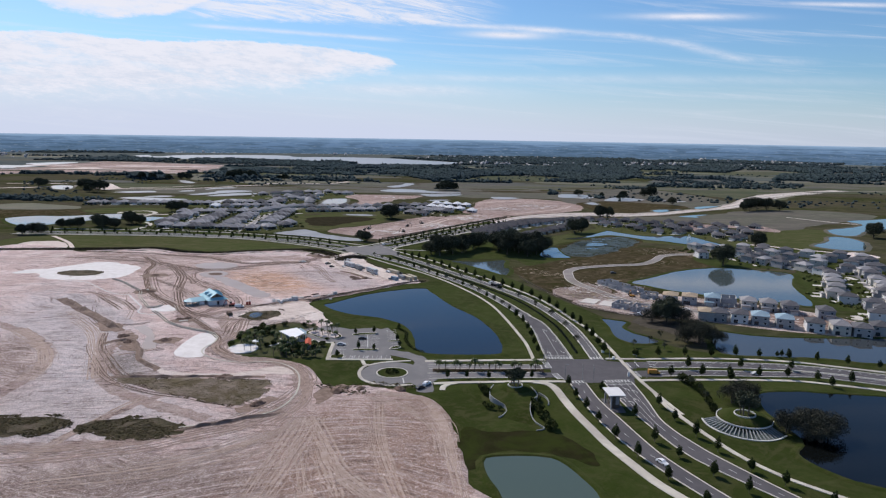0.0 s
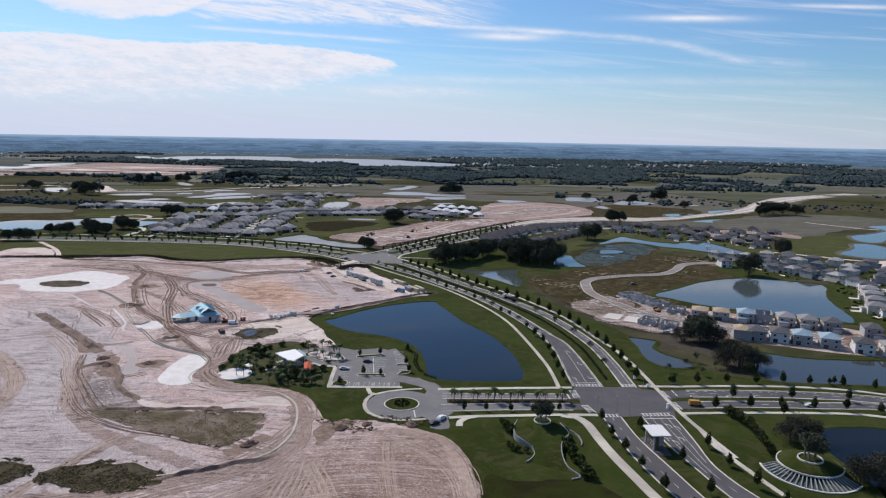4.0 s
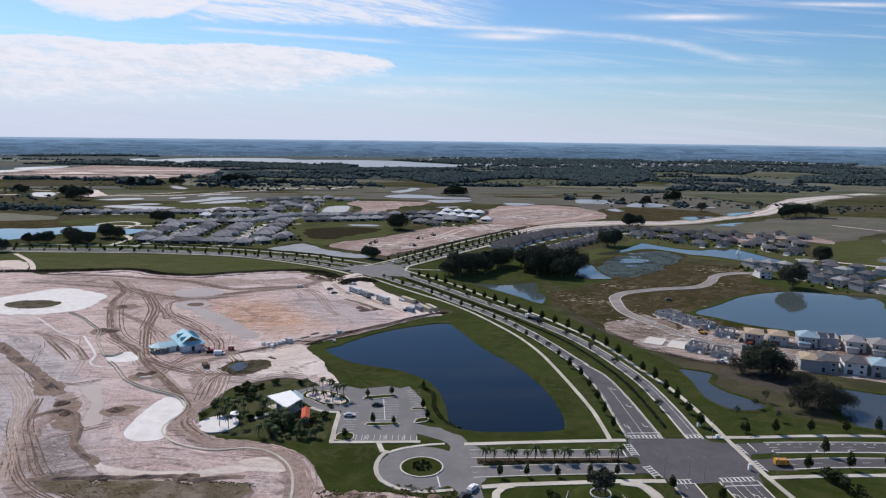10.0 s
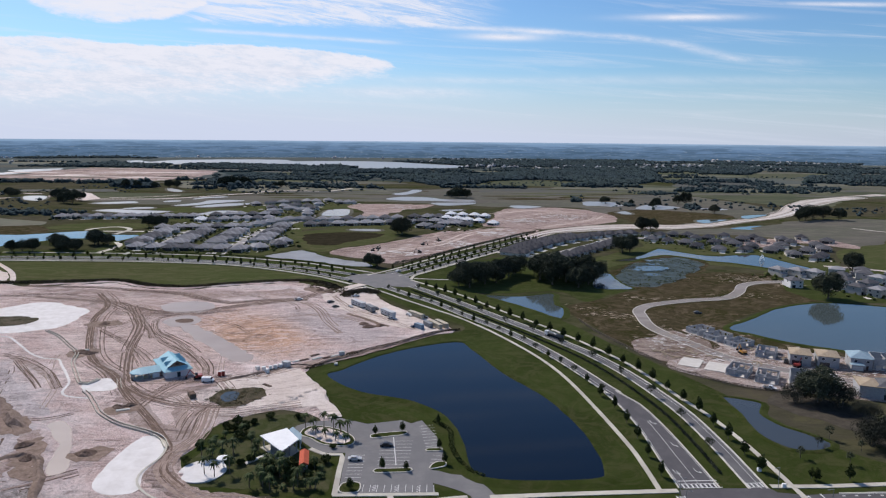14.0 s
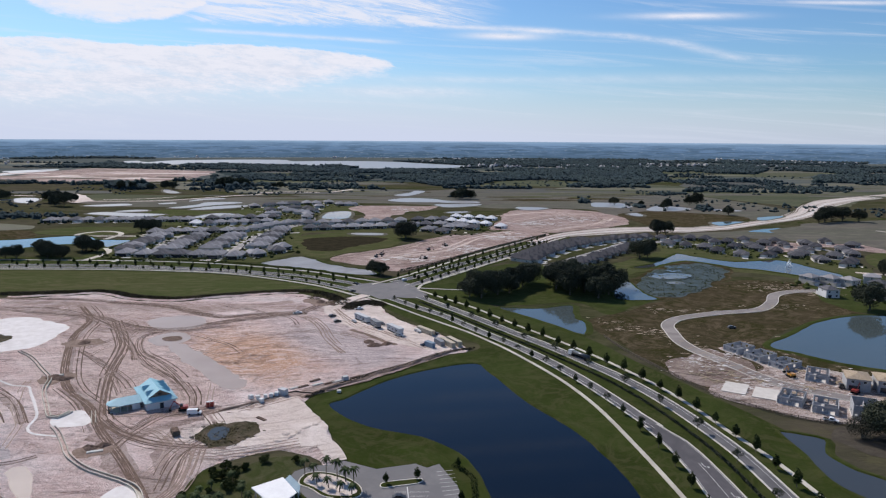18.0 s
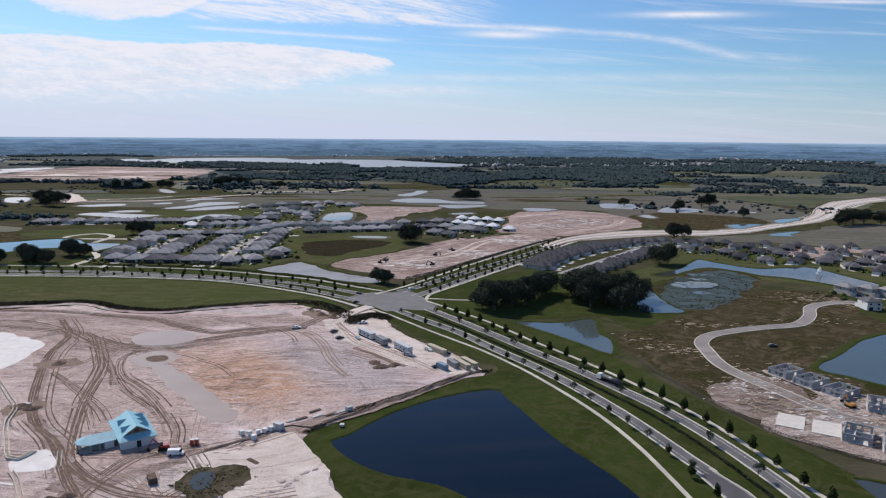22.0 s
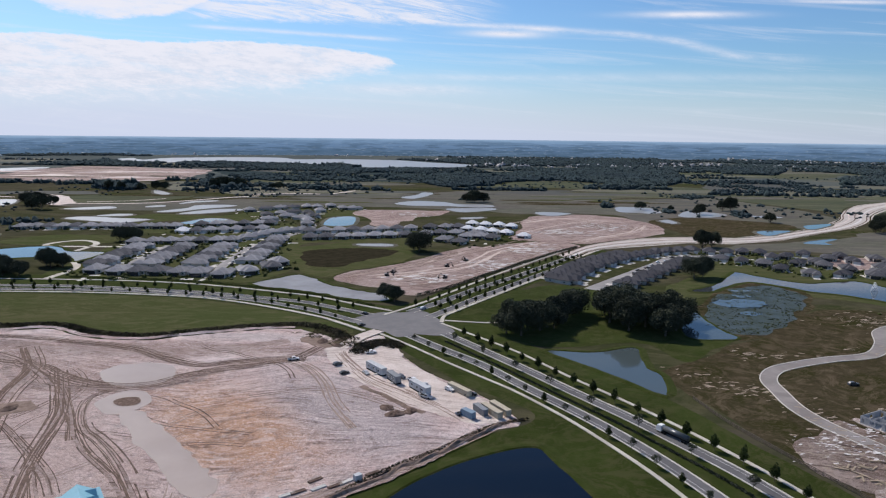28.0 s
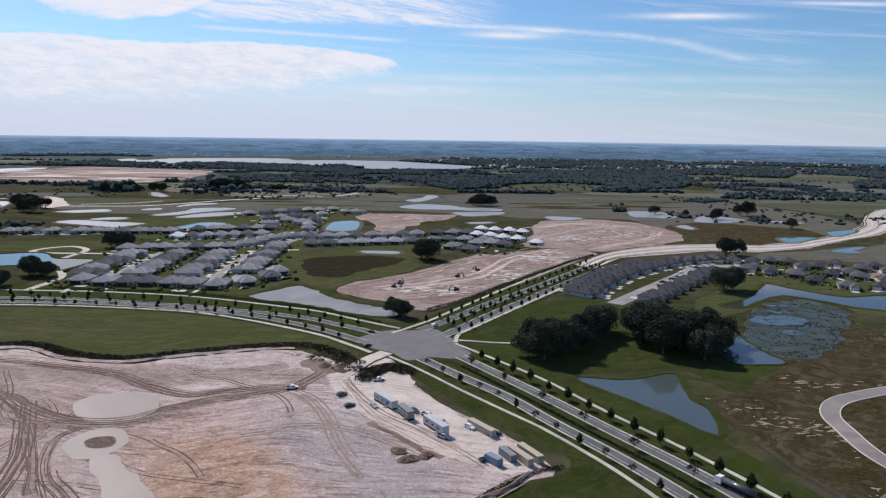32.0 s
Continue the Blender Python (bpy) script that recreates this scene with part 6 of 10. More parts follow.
def boxes(name, list_of, mat, parent=None, label=""):
    """One mesh of blocks: (x0, y0, z0, x1, y1, z1)."""
    v, f = [], []
    for x0, y0, z0, x1, y1, z1 in list_of:
        o = len(v)
        v += [(x0, y0, z0), (x1, y0, z0), (x1, y1, z0), (x0, y1, z0), (x0, y0, z1), (x1, y0, z1), (x1, y1, z1), (x0, y1, z1)]
        f += [tuple(o + i for i in q) for q in ((0, 3, 2, 1), (4, 5, 6, 7), (0, 1, 5, 4), (1, 2, 6, 5), (2, 3, 7, 6), (3, 0, 4, 7))]
    return mesh_ob(name, v, f, mat, parent, label)


def hips(name, list_of, mat, parent=None, label=""):
    """One mesh of hip roofs with eaves: (x0, y0, x1, y1, eave, rise, gable ends along y?)."""
    v, f = [], []
    for x0, y0, x1, y1, z, rise, run in list_of:
        o = len(v)
        w, d = x1 - x0, y1 - y0
        e = 0.22
        v += [(x0, y0, z - e), (x1, y0, z - e), (x1, y1, z - e), (x0, y1, z - e), (x0, y0, z), (x1, y0, z), (x1, y1, z), (x0, y1, z)]
        if d >= w:
            s = w / 2 * run
            v += [((x0 + x1) / 2, y0 + s, z + rise), ((x0 + x1) / 2, y1 - s, z + rise)]
            top = [(4, 5, 8), (5, 6, 9, 8), (6, 7, 9), (7, 4, 8, 9)]
        else:
            s = d / 2 * run
            v += [(x0 + s, (y0 + y1) / 2, z + rise), (x1 - s, (y0 + y1) / 2, z + rise)]
            top = [(4, 5, 9, 8), (5, 6, 9), (6, 7, 8, 9), (7, 4, 8)]
        f += [tuple(o + i for i in q) for q in [(0, 3, 2, 1), (0, 1, 5, 4), (1, 2, 6, 5), (2, 3, 7, 6), (3, 0, 4, 7)] + top]
    return mesh_ob(name, v, f, mat, parent, label)


def window(parent, x, y, z, w, h, face):
    """A framed window, proud of the wall; face: the way it looks (x or y, sign)."""
    ax, s = face[1], 1 if face[0] == "+" else -1
    t = 0.06
    if ax == "y":
        a = boxes("window", [(x - w / 2 - 0.1, min(y, y + s * t), z - 0.1, x + w / 2 + 0.1, max(y, y + s * t), z + h + 0.1)], M_FRAME, parent)
        boxes("pane", [(x - w / 2, min(y, y + s * (t + 0.02)), z, x + w / 2, max(y, y + s * (t + 0.02)), z + h)], M_PANE, a)
    else:
        a = boxes("window", [(min(x, x + s * t), y - w / 2 - 0.1, z - 0.1, max(x, x + s * t), y + w / 2 + 0.1, z + h + 0.1)], M_FRAME, parent)
        boxes("pane", [(min(x, x + s * (t + 0.02)), y - w / 2, z, max(x, x + s * (t + 0.02)), y + w / 2, z + h)], M_PANE, a)
    return a


def house_one(w, d, mirror, roof, wall, label):
    """Single-storey house, front toward -y: body, garage wing, hipped roofs."""
    ob = new("house")
    tagged(ob, label, "house")
    k = -1 if mirror else 1
    hw, hd = w / 2, d / 2
    gx = (k * (hw - 6.2), k * hw)
    gx = (min(gx), max(gx))
    boxes("wall", [(-hw, -hd + 4, 0, hw, hd - 3, 3.0), (gx[0], -hd, 0, gx[1], -hd + 4, 3.0), (-hw * 0.55, hd - 3, 0, hw * 0.55, hd, 3.0)], wall, ob)
    hips("roof", [(-hw - 0.6, -hd + 3.4, hw + 0.6, hd - 2.4, 3.05, 3.4, 1.0), (gx[0] - 0.5, -hd - 0.6, gx[1] + 0.5, -hd + 9, 3.06, 2.2, 1.0),
                  (-hw * 0.62, hd - 9, hw * 0.62, hd + 0.6, 3.07, 2.5, 1.0)], roof, ob)
    # flat dark sheet stands for the shaded porch recess
    boxes("lanai", [(-hw * 0.55, hd, 0.1, hw * 0.55, hd + 0.08, 2.6)], M_PANE, ob, "dark sheet for the shaded back porch")
    c = (gx[0] + gx[1]) / 2
    boxes("garage_door", [(c - 2.4, -hd - 0.05, 0.05, c + 2.4, -hd, 2.3)], M_GARAGE, ob)
    boxes("front_door", [(-k * 1.2 - 0.5, -hd + 3.94, 0.05, -k * 1.2 + 0.5, -hd + 4, 2.2)], M_DOOR, ob)
    window(ob, -k * (hw - 2.6), -hd + 4, 0.9, 1.8, 1.3, "-y")
    window(ob, -hw * 0.78, hd - 3, 0.9, 1.4, 1.3, "+y")
    window(ob, hw * 0.78, hd - 3, 0.9, 1.4, 1.3, "+y")
    window(ob, k * hw, 2.0, 0.9, 1.2, 1.2, "+x" if k > 0 else "-x")
    window(ob, -k * hw, -1.0, 0.9, 1.2, 1.2, "-x" if k > 0 else "+x")
    boxes("driveway", [(c - 2.6, -hd - 6.5, 0.0, c + 2.6, -hd - 0.06, 0.12)], M_DRIVE, ob, "white concrete driveway")
    return ob


def house_two(w, d, mirror, roof, wall, label):
    """Two-storey house, front toward -y."""
    ob = new("house")
    tagged(ob, label, "house")
    k = -1 if mirror else 1
    hw, hd = w / 2, d / 2
    gx = sorted((k * (hw - 5.4), k * hw))
    boxes("wall", [(-hw, -hd + 2.5, 0, hw, hd, 5.8), (gx[0], -hd, 0, gx[1], -hd + 2.5, 3.0)], wall, ob)
    hips("roof", [(-hw - 0.5, -hd + 2.0, hw + 0.5, hd + 0.5, 5.85, 2.3, 1.0)], roof, ob)
    hips("porch_roof", [(gx[0] - 0.4, -hd - 0.5, gx[1] + 0.4, -hd + 2.6, 3.05, 0.8, 1.0)], roof, ob)
    c = sum(gx) / 2
    boxes("garage_door", [(c - 2.3, -hd - 0.05, 0.05, c + 2.3, -hd, 2.3)], M_GARAGE, ob)
    boxes("front_door", [(-k * 2.6 - 0.5, -hd + 2.44, 0.05, -k * 2.6 + 0.5, -hd + 2.5, 2.2)], M_DOOR, ob)
    for x in (-hw * 0.55, hw * 0.55):
        window(ob, x, hd, 3.7, 1.3, 1.2, "+y")
        window(ob, x, -hd + 2.5, 3.7, 1.3, 1.2, "-y")
    window(ob, -hw * 0.55, hd, 0.9, 1.4, 1.3, "+y")
    boxes("patio_door", [(hw * 0.2, hd, 0.1, hw * 0.2 + 2.4, hd + 0.07, 2.3)], M_PANE, ob)
    window(ob, hw, 1.5, 3.8, 1.0, 1.1, "+x")
    window(ob, -hw, 1.5, 3.8, 1.0, 1.1, "-x")
    boxes("driveway", [(c - 2.5, -hd - 6.0, 0.0, c + 2.5, -hd - 0.06, 0.12)], M_DRIVE, ob, "white concrete driveway")
    return ob


HA = [house_one(13.5, 20, m, r, M_WALLA, "single-storey beige house with a grey hipped shingle roof") for m, r in ((0, M_ROOF), (1, M_ROOF), (0, M_ROOFB))]
HW = house_one(13.5, 17, 0, M_WHITEROOF, M_WALLW, "new single-storey house with a bare white roof")
M_ROOFC = material("charcoal_shingle_roof", (0.058, 0.058, 0.066), 0.9, (0.082, 0.081, 0.088), 0.8, 1.0, 0.03, 6.0, vary=0.15)
HV = [house_one(11.5, 19, m, M_ROOFC, M_WALLA, "attached villa with a dark grey shingle roof") for m in (0, 1)]
HB = [house_two(9.5, 14, m, r, wl, lb) for m, r, wl, lb in ((0, M_ROOFB, M_WALLG, "two-storey grey stucco house with a grey hipped roof"),
                                                        (1, M_ROOF, M_WALLA, "two-storey beige stucco house with a grey hipped roof"),
                                                        (0, M_ROOFB, M_WALLW, "two-storey white stucco house with a grey hipped roof"),
                                                        (1, M_UNDERLAY, M_WALLG, "new two-storey house with blue roof underlay"))]
gh = random.Random(5)


def put_house(src, x, y, turn, group, jitter=2.0):
    ob = copy_thing(src, pose(x, y, 0.0, 0, 0, turn + gh.uniform(-jitter, jitter)))
    ob["group"] = group
    if group == G1:
        ob.scale = (1.12, 1.12, 1.1)
    return ob


def pick(a):
    return a[gh.randrange(len(a))]


G1 = "single-storey houses of the west estate"
ESTATE_COLS = [(-336, (826, 844, 862, 880, 898, 916), 90), (-294, (829, 847, 865, 883, 901, 919), -90), (-256, (832, 850, 868, 886, 904, 922), 90), (-214, (850, 868, 886, 904, 922, 940, 958, 976), -90)]
for x, ys, turn in ESTATE_COLS:
    for y in ys:
        put_house(pick(HA), x - (y - 820) * 0.045, y, turn, G1)
ROW_S = [(-326, 797), (-306, 792), (-290, 792), (-274, 793), (-257, 791), (-240, 789), (-221, 785), (-205, 798), (-191, 818), (-190, 838)]
for x, y in ROW_S:
    put_house(pick(HA), x, y + 6, 180 if x < -210 else 205, G1, 4)
ROW_M = [(-359, 948), (-342, 951), (-326, 955), (-311, 957), (-296, 961), (-281, 963), (-266, 966), (-254, 985), (-246, 1004), (-238, 1024), (-226, 1040), (-209, 1048)]
for x, y in ROW_M:
    put_house(pick(HA), x, y, 180 if x < -262 else 120, G1, 3)
for i in range(7):
    put_house(HW if i == 0 else pick(HA), -340 + 13.5 * i, 1026 + 4.6 * i, 0, G1)
ROW_N = [(-415, 1062), (-399, 1064), (-382, 1065), (-365, 1067), (-340, 1086), (-324, 1091), (-308, 1095), (-292, 1099), (-276, 1102), (-262, 1106)]
for x, y in ROW_N:
    put_house(pick(HA), x, y, 180, G1)
for i in range(8):
    put_house(pick(HA), -534 + 14.6 * i, 1048 + 2 * i, gh.choice((0, 180)), G1)
for i in range(7):
    put_house(pick(HA), -190 + 16.7 * i, 990 + 4.4 * i, 180, G1)
for i in range(8):
    put_house(pick(HA), -201 + 16.4 * i, 1038 + 4.6 * i, 0, G1)
ROW_E = [(-63, 1084), (-45, 1085), (-29, 1087), (-68, 1024), (-51, 1034), (-34, 1035), (-21, 1009), (-6, 1011), (6, 1002), (-47, 984), (-30, 969), (-12, 1030)]
for x, y in ROW_E:
    put_house(pick(HA), x, y, 160, G1, 8)
for x, y in [(-11, 1121), (5, 1113), (22, 1109), (36, 1098), (-18, 1073), (-3, 1065), (10, 1051), (25, 1041), (42, 1016)]:
    put_house(HW, x, y, 150, "white-roofed new houses", 6)
ROW_NN = [(-328, 1250), (-308, 1268), (-290, 1284), (-274, 1292), (-256, 1306), (-289, 1196), (-274, 1212), (-273, 1146), (-235, 1163), (-225, 1188), (-216, 1104), (-240, 1304), (-222, 1322), (-198, 1290), (-182, 1290), (-238, 1220),
          (-226, 1252), (-222, 1140), (-260, 1230), (-256, 1180)]
for x, y in ROW_NN:
    put_house(pick(HA), x, y, gh.choice((20, 200, 110)), G1, 8)
for i in range(15):
    t = i / 14
    p = Vector((48, 778, 0)).lerp(Vector((150, 908, 0)), t) + Vector((-9, 7, 0)) * 4 * t * (1 - t)
    put_house(pick(HV), p.x, p.y, 51, "attached villas by the north road", 1)
for i in range(13):
    t = i / 14
    p = Vector((40, 785, 0)).lerp(Vector((139, 917, 0)), t) + Vector((-9, 7, 0)) * 4 * t * (1 - t)
    put_house(pick(HV), p.x, p.y, 231, "attached villas by the north road", 1)
for i in range(4):
    put_house(pick(HV), 160 + 13 * i, 917 + 5 * i, 20, "attached villas by the north road", 1)
for i in range(9):
    t = i / 8
    put_house(pick(HV), 92 + 80 * t, 768 + 104 * t, 232, "attached villas by the north road", 1)
POND_N = [(212, 923), (228, 920), (245, 925), (260, 920), (208, 884), (222, 872), (238, 862), (261, 896), (241, 838), (270, 866), (256, 817), (288, 856), (300, 840), (282, 815), (306, 812), (318, 790), (330, 768), (276, 900), (318, 824)]
for x, y in POND_N:
    put_house(pick(HA[2:] + HV), x, y, gh.choice((150, 330)), "houses round the fountain pond", 12)
G2 = "two-storey houses of the east estate"
for i, (x, y) in enumerate([(172, 415), (184, 412), (195, 408), (207, 402), (221, 394), (233, 389), (243, 384), (256, 388), (268, 384)]):
    put_house(HB[3] if i in (3, 2) else pick(HB[:3]), x, y + 3, 161, G2)
for x, y in [(204, 450), (215, 445), (226, 439), (243, 427)]:
    put_house(pick(HB[:3]), x, y - 2, -19, G2)
put_house(HB[3], 183, 456, -19, G2)
EAST_R = [(293, 500), (282, 466), (310, 536), (279, 482), (290, 450), (284, 434), (275, 420), (347, 584), (354, 570), (353, 556), (342, 530), (336, 512), (389, 621), (376, 590), (318, 486), (312, 468), (306, 452), (326, 498), (300, 520), (318, 552)]
for x, y in EAST_R:
    put_house(pick(HB[:3]), x, y, gh.choice((70, 250)), G2, 5)
EAST_T = [(313, 586), (299, 600), (306, 622), (292, 616), (281, 626), (286, 650), (256, 690), (318, 566), (280, 682), (270, 686), (316, 603), (326, 641), (347, 630), (300, 640), (336, 610), (296, 668), (318, 660)]
for x, y in EAST_T:
    put_house(pick(HB[:3]), x, y, gh.choice((30, 210, 120)), G2, 8)
put_house(HB[2], 246, 648, 180, G2)
EAST_U = [(383, 654), (378, 618), (361, 571), (344, 536), (361, 636), (337, 672), (319, 676), (324, 692), (306, 692), (352, 660), (372, 590), (366, 606), (396, 640)]
for x, y in EAST_U:
    put_house(pick(HB[:3]), x, y, gh.choice((60, 240)), G2, 8)
for x, y in [(290, 872), (327, 880), (334, 848), (354, 868), (343, 812), (340, 780), (356, 892), (372, 850), (366, 824), (312, 892), (300, 915), (330, 905), (384, 905), (400, 880)]:
    put_house(pick(HA[2:] + HV), x, y, gh.choice((150, 330)), "houses round the fountain pond", 12)

# estate streets
setting(ribbon("road_west_estate_street", [(-312, 796), (-314, 830), (-317, 880), (-320, 936)], 9, 0.09, M_STREET), "pale grey estate street", "road")
setting(ribbon("road_west_estate_street_two", [(-226, 796), (-234, 830), (-236, 880), (-237, 930), (-222, 1000), (-205, 1075), (-225, 1160), (-250, 1260)], 9, 0.09, M_STREET), "pale grey estate street", "road")
setting(ribbon("road_villa_street", [(62, 755), (100, 805), (140, 857), (172, 897), (215, 905)], 12, 0.09, M_STREET), "pale grey villa street", "road")
setting(ribbon("road_east_estate_street", [(176, 432), (195, 430), (220, 420), (250, 406), (268, 404), (285, 418), (300, 445), (318, 478), (330, 520), (346, 560), (330, 590), (310, 610)], 8, 0.09, M_OLDASPH), "grey estate street", "road")
setting(ribbon("road_west_loop", [(-350, 770), (-352, 820), (-390, 880), (-395, 940), (-420, 962), (-440, 945), (-432, 925), (-360, 925)], 6, 0.10, M_CONC), "pale loop road round a lawn", "road")
patch("lawn_west_streets", [(-362, 780), (-340, 782), (-240, 776), (-196, 768), (-178, 800), (-172, 850), (-186, 960), (-60, 968), (-40, 1010), (-100, 1070), (-210, 1075), (-240, 1120), (-330, 1110), (-420, 1075), (-430, 1040), (-350, 1010), (-372, 940), (-366, 860)], M_FIELD, 0.05, "green yards and verges between the estate houses", "lawn", 3, 0.05)
gs = random.Random(8)
for k in range(60):
    x, y = gs.uniform(-1260, -720), gs.uniform(1760, 2480)
    if not inside(x, y, FAR_SITE) or y > 2400 + 0.3 * (-800 - x):
        continue
    rx, ry = gs.uniform(30, 130), gs.uniform(8, 30)
    patch("graded_strip", [(x + rx * math.cos(a) * gs.uniform(0.6, 1.2), y + ry * math.sin(a) * gs.uniform(0.5, 1.3)) for a in [q * math.tau / 8 for q in range(8)]],
          (M_PALE, M_WEEDS, M_MUD, M_SITE)[k % 4], 0.25 + 0.003 * k, ("pale", "weedy", "damp brown", "pinkish")[k % 4] + " strip on the far graded site", "ground", 8, 0.03, 12)
patch("lawn_west_estate", [(-400, 935), (-380, 990), (-470, 1000), (-500, 950), (-460, 930)], M_FIELD, 0.06, "bright green park lawn", "lawn")
patch("lawn_estate_basin", [(-196, 921), (-177, 944), (-138, 974), (-81, 962), (-69, 931), (-82, 866), (-103, 836), (-127, 817), (-136, 792), (-157, 801), (-174, 831), (-190, 879)], M_FIELD, 0.06, "green grass basin before the houses", "lawn")
M_REEDDARK = material("dark_basin_reeds", (0.022, 0.021, 0.013), 0.95, (0.040, 0.034, 0.022), 0.12, 1.0, 0.6, 1.0, spec=0.0)
patch("basin_reeds", [(-182, 901), (-172, 919), (-143, 931), (-106, 928), (-89, 914), (-102, 885), (-123, 858), (-134, 834), (-156, 833), (-171, 860)], M_REEDDARK, 0.10, "dark reedy basin", "field", 5, 0.06, 3.0)
patch("site_east_houses", [(88, 455), (96, 443), (117, 426), (150, 416), (176, 404), (206, 391), (250, 378), (270, 392), (262, 412), (240, 440), (205, 462), (168, 480), (146, 492), (130, 515), (118, 520), (128, 490), (110, 480), (96, 470)], M_PLOT, 0.12,
      "bare pinkish sand round houses being built", "site", 1.5)
M_CHURNED = soil("churned_plot_soil", (0.20, 0.145, 0.120), (0.40, 0.32, 0.28), (0.085, 0.060, 0.048), 200.0, 0.8, 0.7, 0.4)
patch("bare_sand_lot", [(383, 663), (400, 682), (418, 692), (426, 667), (408, 647), (384, 639)], M_PALE, 0.11, "white sand lot beside the houses", "site", 4, 0.1)
patch("trench_strip", [(87, 476), (95, 482), (109, 486), (113, 477), (108, 471), (100, 468), (92, 464)], M_CHURNED, 0.15, "churned brown trench strip beside the slabs", "site", 3, 0.2, 1.5)
patch("brown_yards", [(176, 428), (200, 419), (240, 399), (266, 393), (262, 408), (240, 428), (205, 446), (184, 452)], soil("red_brown_fill", (0.235, 0.150, 0.118), (0.36, 0.26, 0.215), (0.12, 0.075, 0.058), 110.0, 0.5, 0.6), 0.135, "red-brown graded yards between the new houses", "site", 2, 0.1, 2.0)

# fields and works past the west end of the road
setting(ribbon("path_west_site", [(-410, 716), (-396, 702), (-371, 674), (-350, 641), (-340, 611), (-342, 587), (-362, 554)], 4.0, 0.30, M_PALE), "pale sandy lane into the site", "path")
patch("site_west_corner", [(-404, 640), (-414, 672), (-386, 684), (-356, 648), (-356, 632), (-380, 630)], M_PALE, 0.09, "bare pale sand beside the lane", "site", 4, 0.08, 3.0)
patch("field_west_tan", [(-640, 900), (-577, 966), (-511, 961), (-470, 890), (-498, 850), (-560, 800)], M_SCRUB, 0.07, "tan dry field beyond the pond", "field", 6, 0.05)
patch("bare_west_strip", [(-658, 1018), (-621, 1041), (-533, 1004), (-525, 974), (-583, 956), (-630, 965)], M_STRIPP, 0.08, "pale dry grass strip beside the far houses", "ground", 6, 0.05)
far_woods("roadside_trees", 170, wood_in([(-760, 1120), (-707, 1150), (-572, 1110), (-540, 1130), (-535, 1085), (-620, 1070), (-720, 1095)]), 3.6, 31, "dark trees among the far west houses")
far_woods("roadside_trees", 60, wood_in([(-545, 1030), (-425, 1050), (-425, 1085), (-545, 1075)]), 2.8, 32, "dark trees among the far west houses")

# grass, scrub and works round the east estates
patch("lawn_east_estate", [(240, 600), (300, 590), (292, 560), (272, 520), (256, 456), (275, 440), (300, 430), (330, 480), (370, 560), (410, 640), (380, 700), (320, 720), (260, 700), (240, 660)], M_LAWN, 0.045, "green yards between the east houses", "lawn", 3, 0.05)
patch("lawn_fountain", [(105, 690), (118, 760), (150, 800), (190, 850), (200, 900), (290, 930), (330, 880), (340, 780), (330, 720), (300, 690), (262, 700), (225, 735), (140, 735)], M_FIELD, 0.034, "green grass round the fountain pond", "lawn", 5, 0.05)
patch("scrub_east", [(210, 945), (330, 935), (420, 850), (480, 900), (560, 960), (660, 1040), (600, 1120), (480, 1090), (400, 1030), (300, 990)], M_MARSH, 0.030, "dark rough scrub below the haul road", "field", 10, 0.03, 10)
patch("grass_east", [(345, 700), (400, 715), (480, 805), (470, 870), (400, 840), (360, 790)], M_FIELD, 0.036, "rough green grass round the blue ponds", "field", 6, 0.04)
patch("works_east", [(300, 862), (330, 905), (372, 900), (415, 890), (420, 850), (405, 838), (380, 870), (350, 880), (322, 840)], M_SITE, 0.05, "bare building plots of the far estate", "site", 4, 0.06)
setting(ribbon("road_far_loop", [(318, 836), (338, 862), (358, 862), (356, 806), (338, 800), (316, 818), (318, 836)], 5, 0.11, M_STREET), "pale loop street of the far estate", "road")
setting(ribbon("path_east_track", [(318, 736), (334, 730), (360, 713), (384, 695), (415, 675)], 5, 0.10, M_PALE), "pale sandy path across the grass", "path")
setting(ribbon("track_haul_spur", [(505, 1010), (520, 985), (545, 950), (565, 935)], 5, 0.10, M_HAUL), "narrow pale spur of the haul road", "track")
# shrubs and young trees of the yards, too small and many to count
def yard_spot(spots, reach):
    def place(g):
        x, y = spots[int(g.integers(len(spots)))]
        return x + g.normal() * reach, y + g.normal() * reach
    return place


YARDS = [(x - (y - 820) * 0.045, y) for x, ys, _ in ESTATE_COLS for y in ys] + ROW_S + ROW_M + ROW_N + ROW_E + ROW_NN + [(-340 + 13.5 * i, 1030 + 4.6 * i) for i in range(7)] + [(-534 + 14.6 * i, 1050 + 2 * i) for i in range(8)]
far_woods("yard_shrubs", 1500, yard_spot(YARDS, 11), 1.5, 21, "small dark shrubs and young trees between the houses", M_SHRUB)
far_woods("yard_shrubs", 700, yard_spot(POND_N + EAST_R + EAST_T, 10), 1.4, 22, "small dark shrubs and young trees between the houses", M_SHRUB)


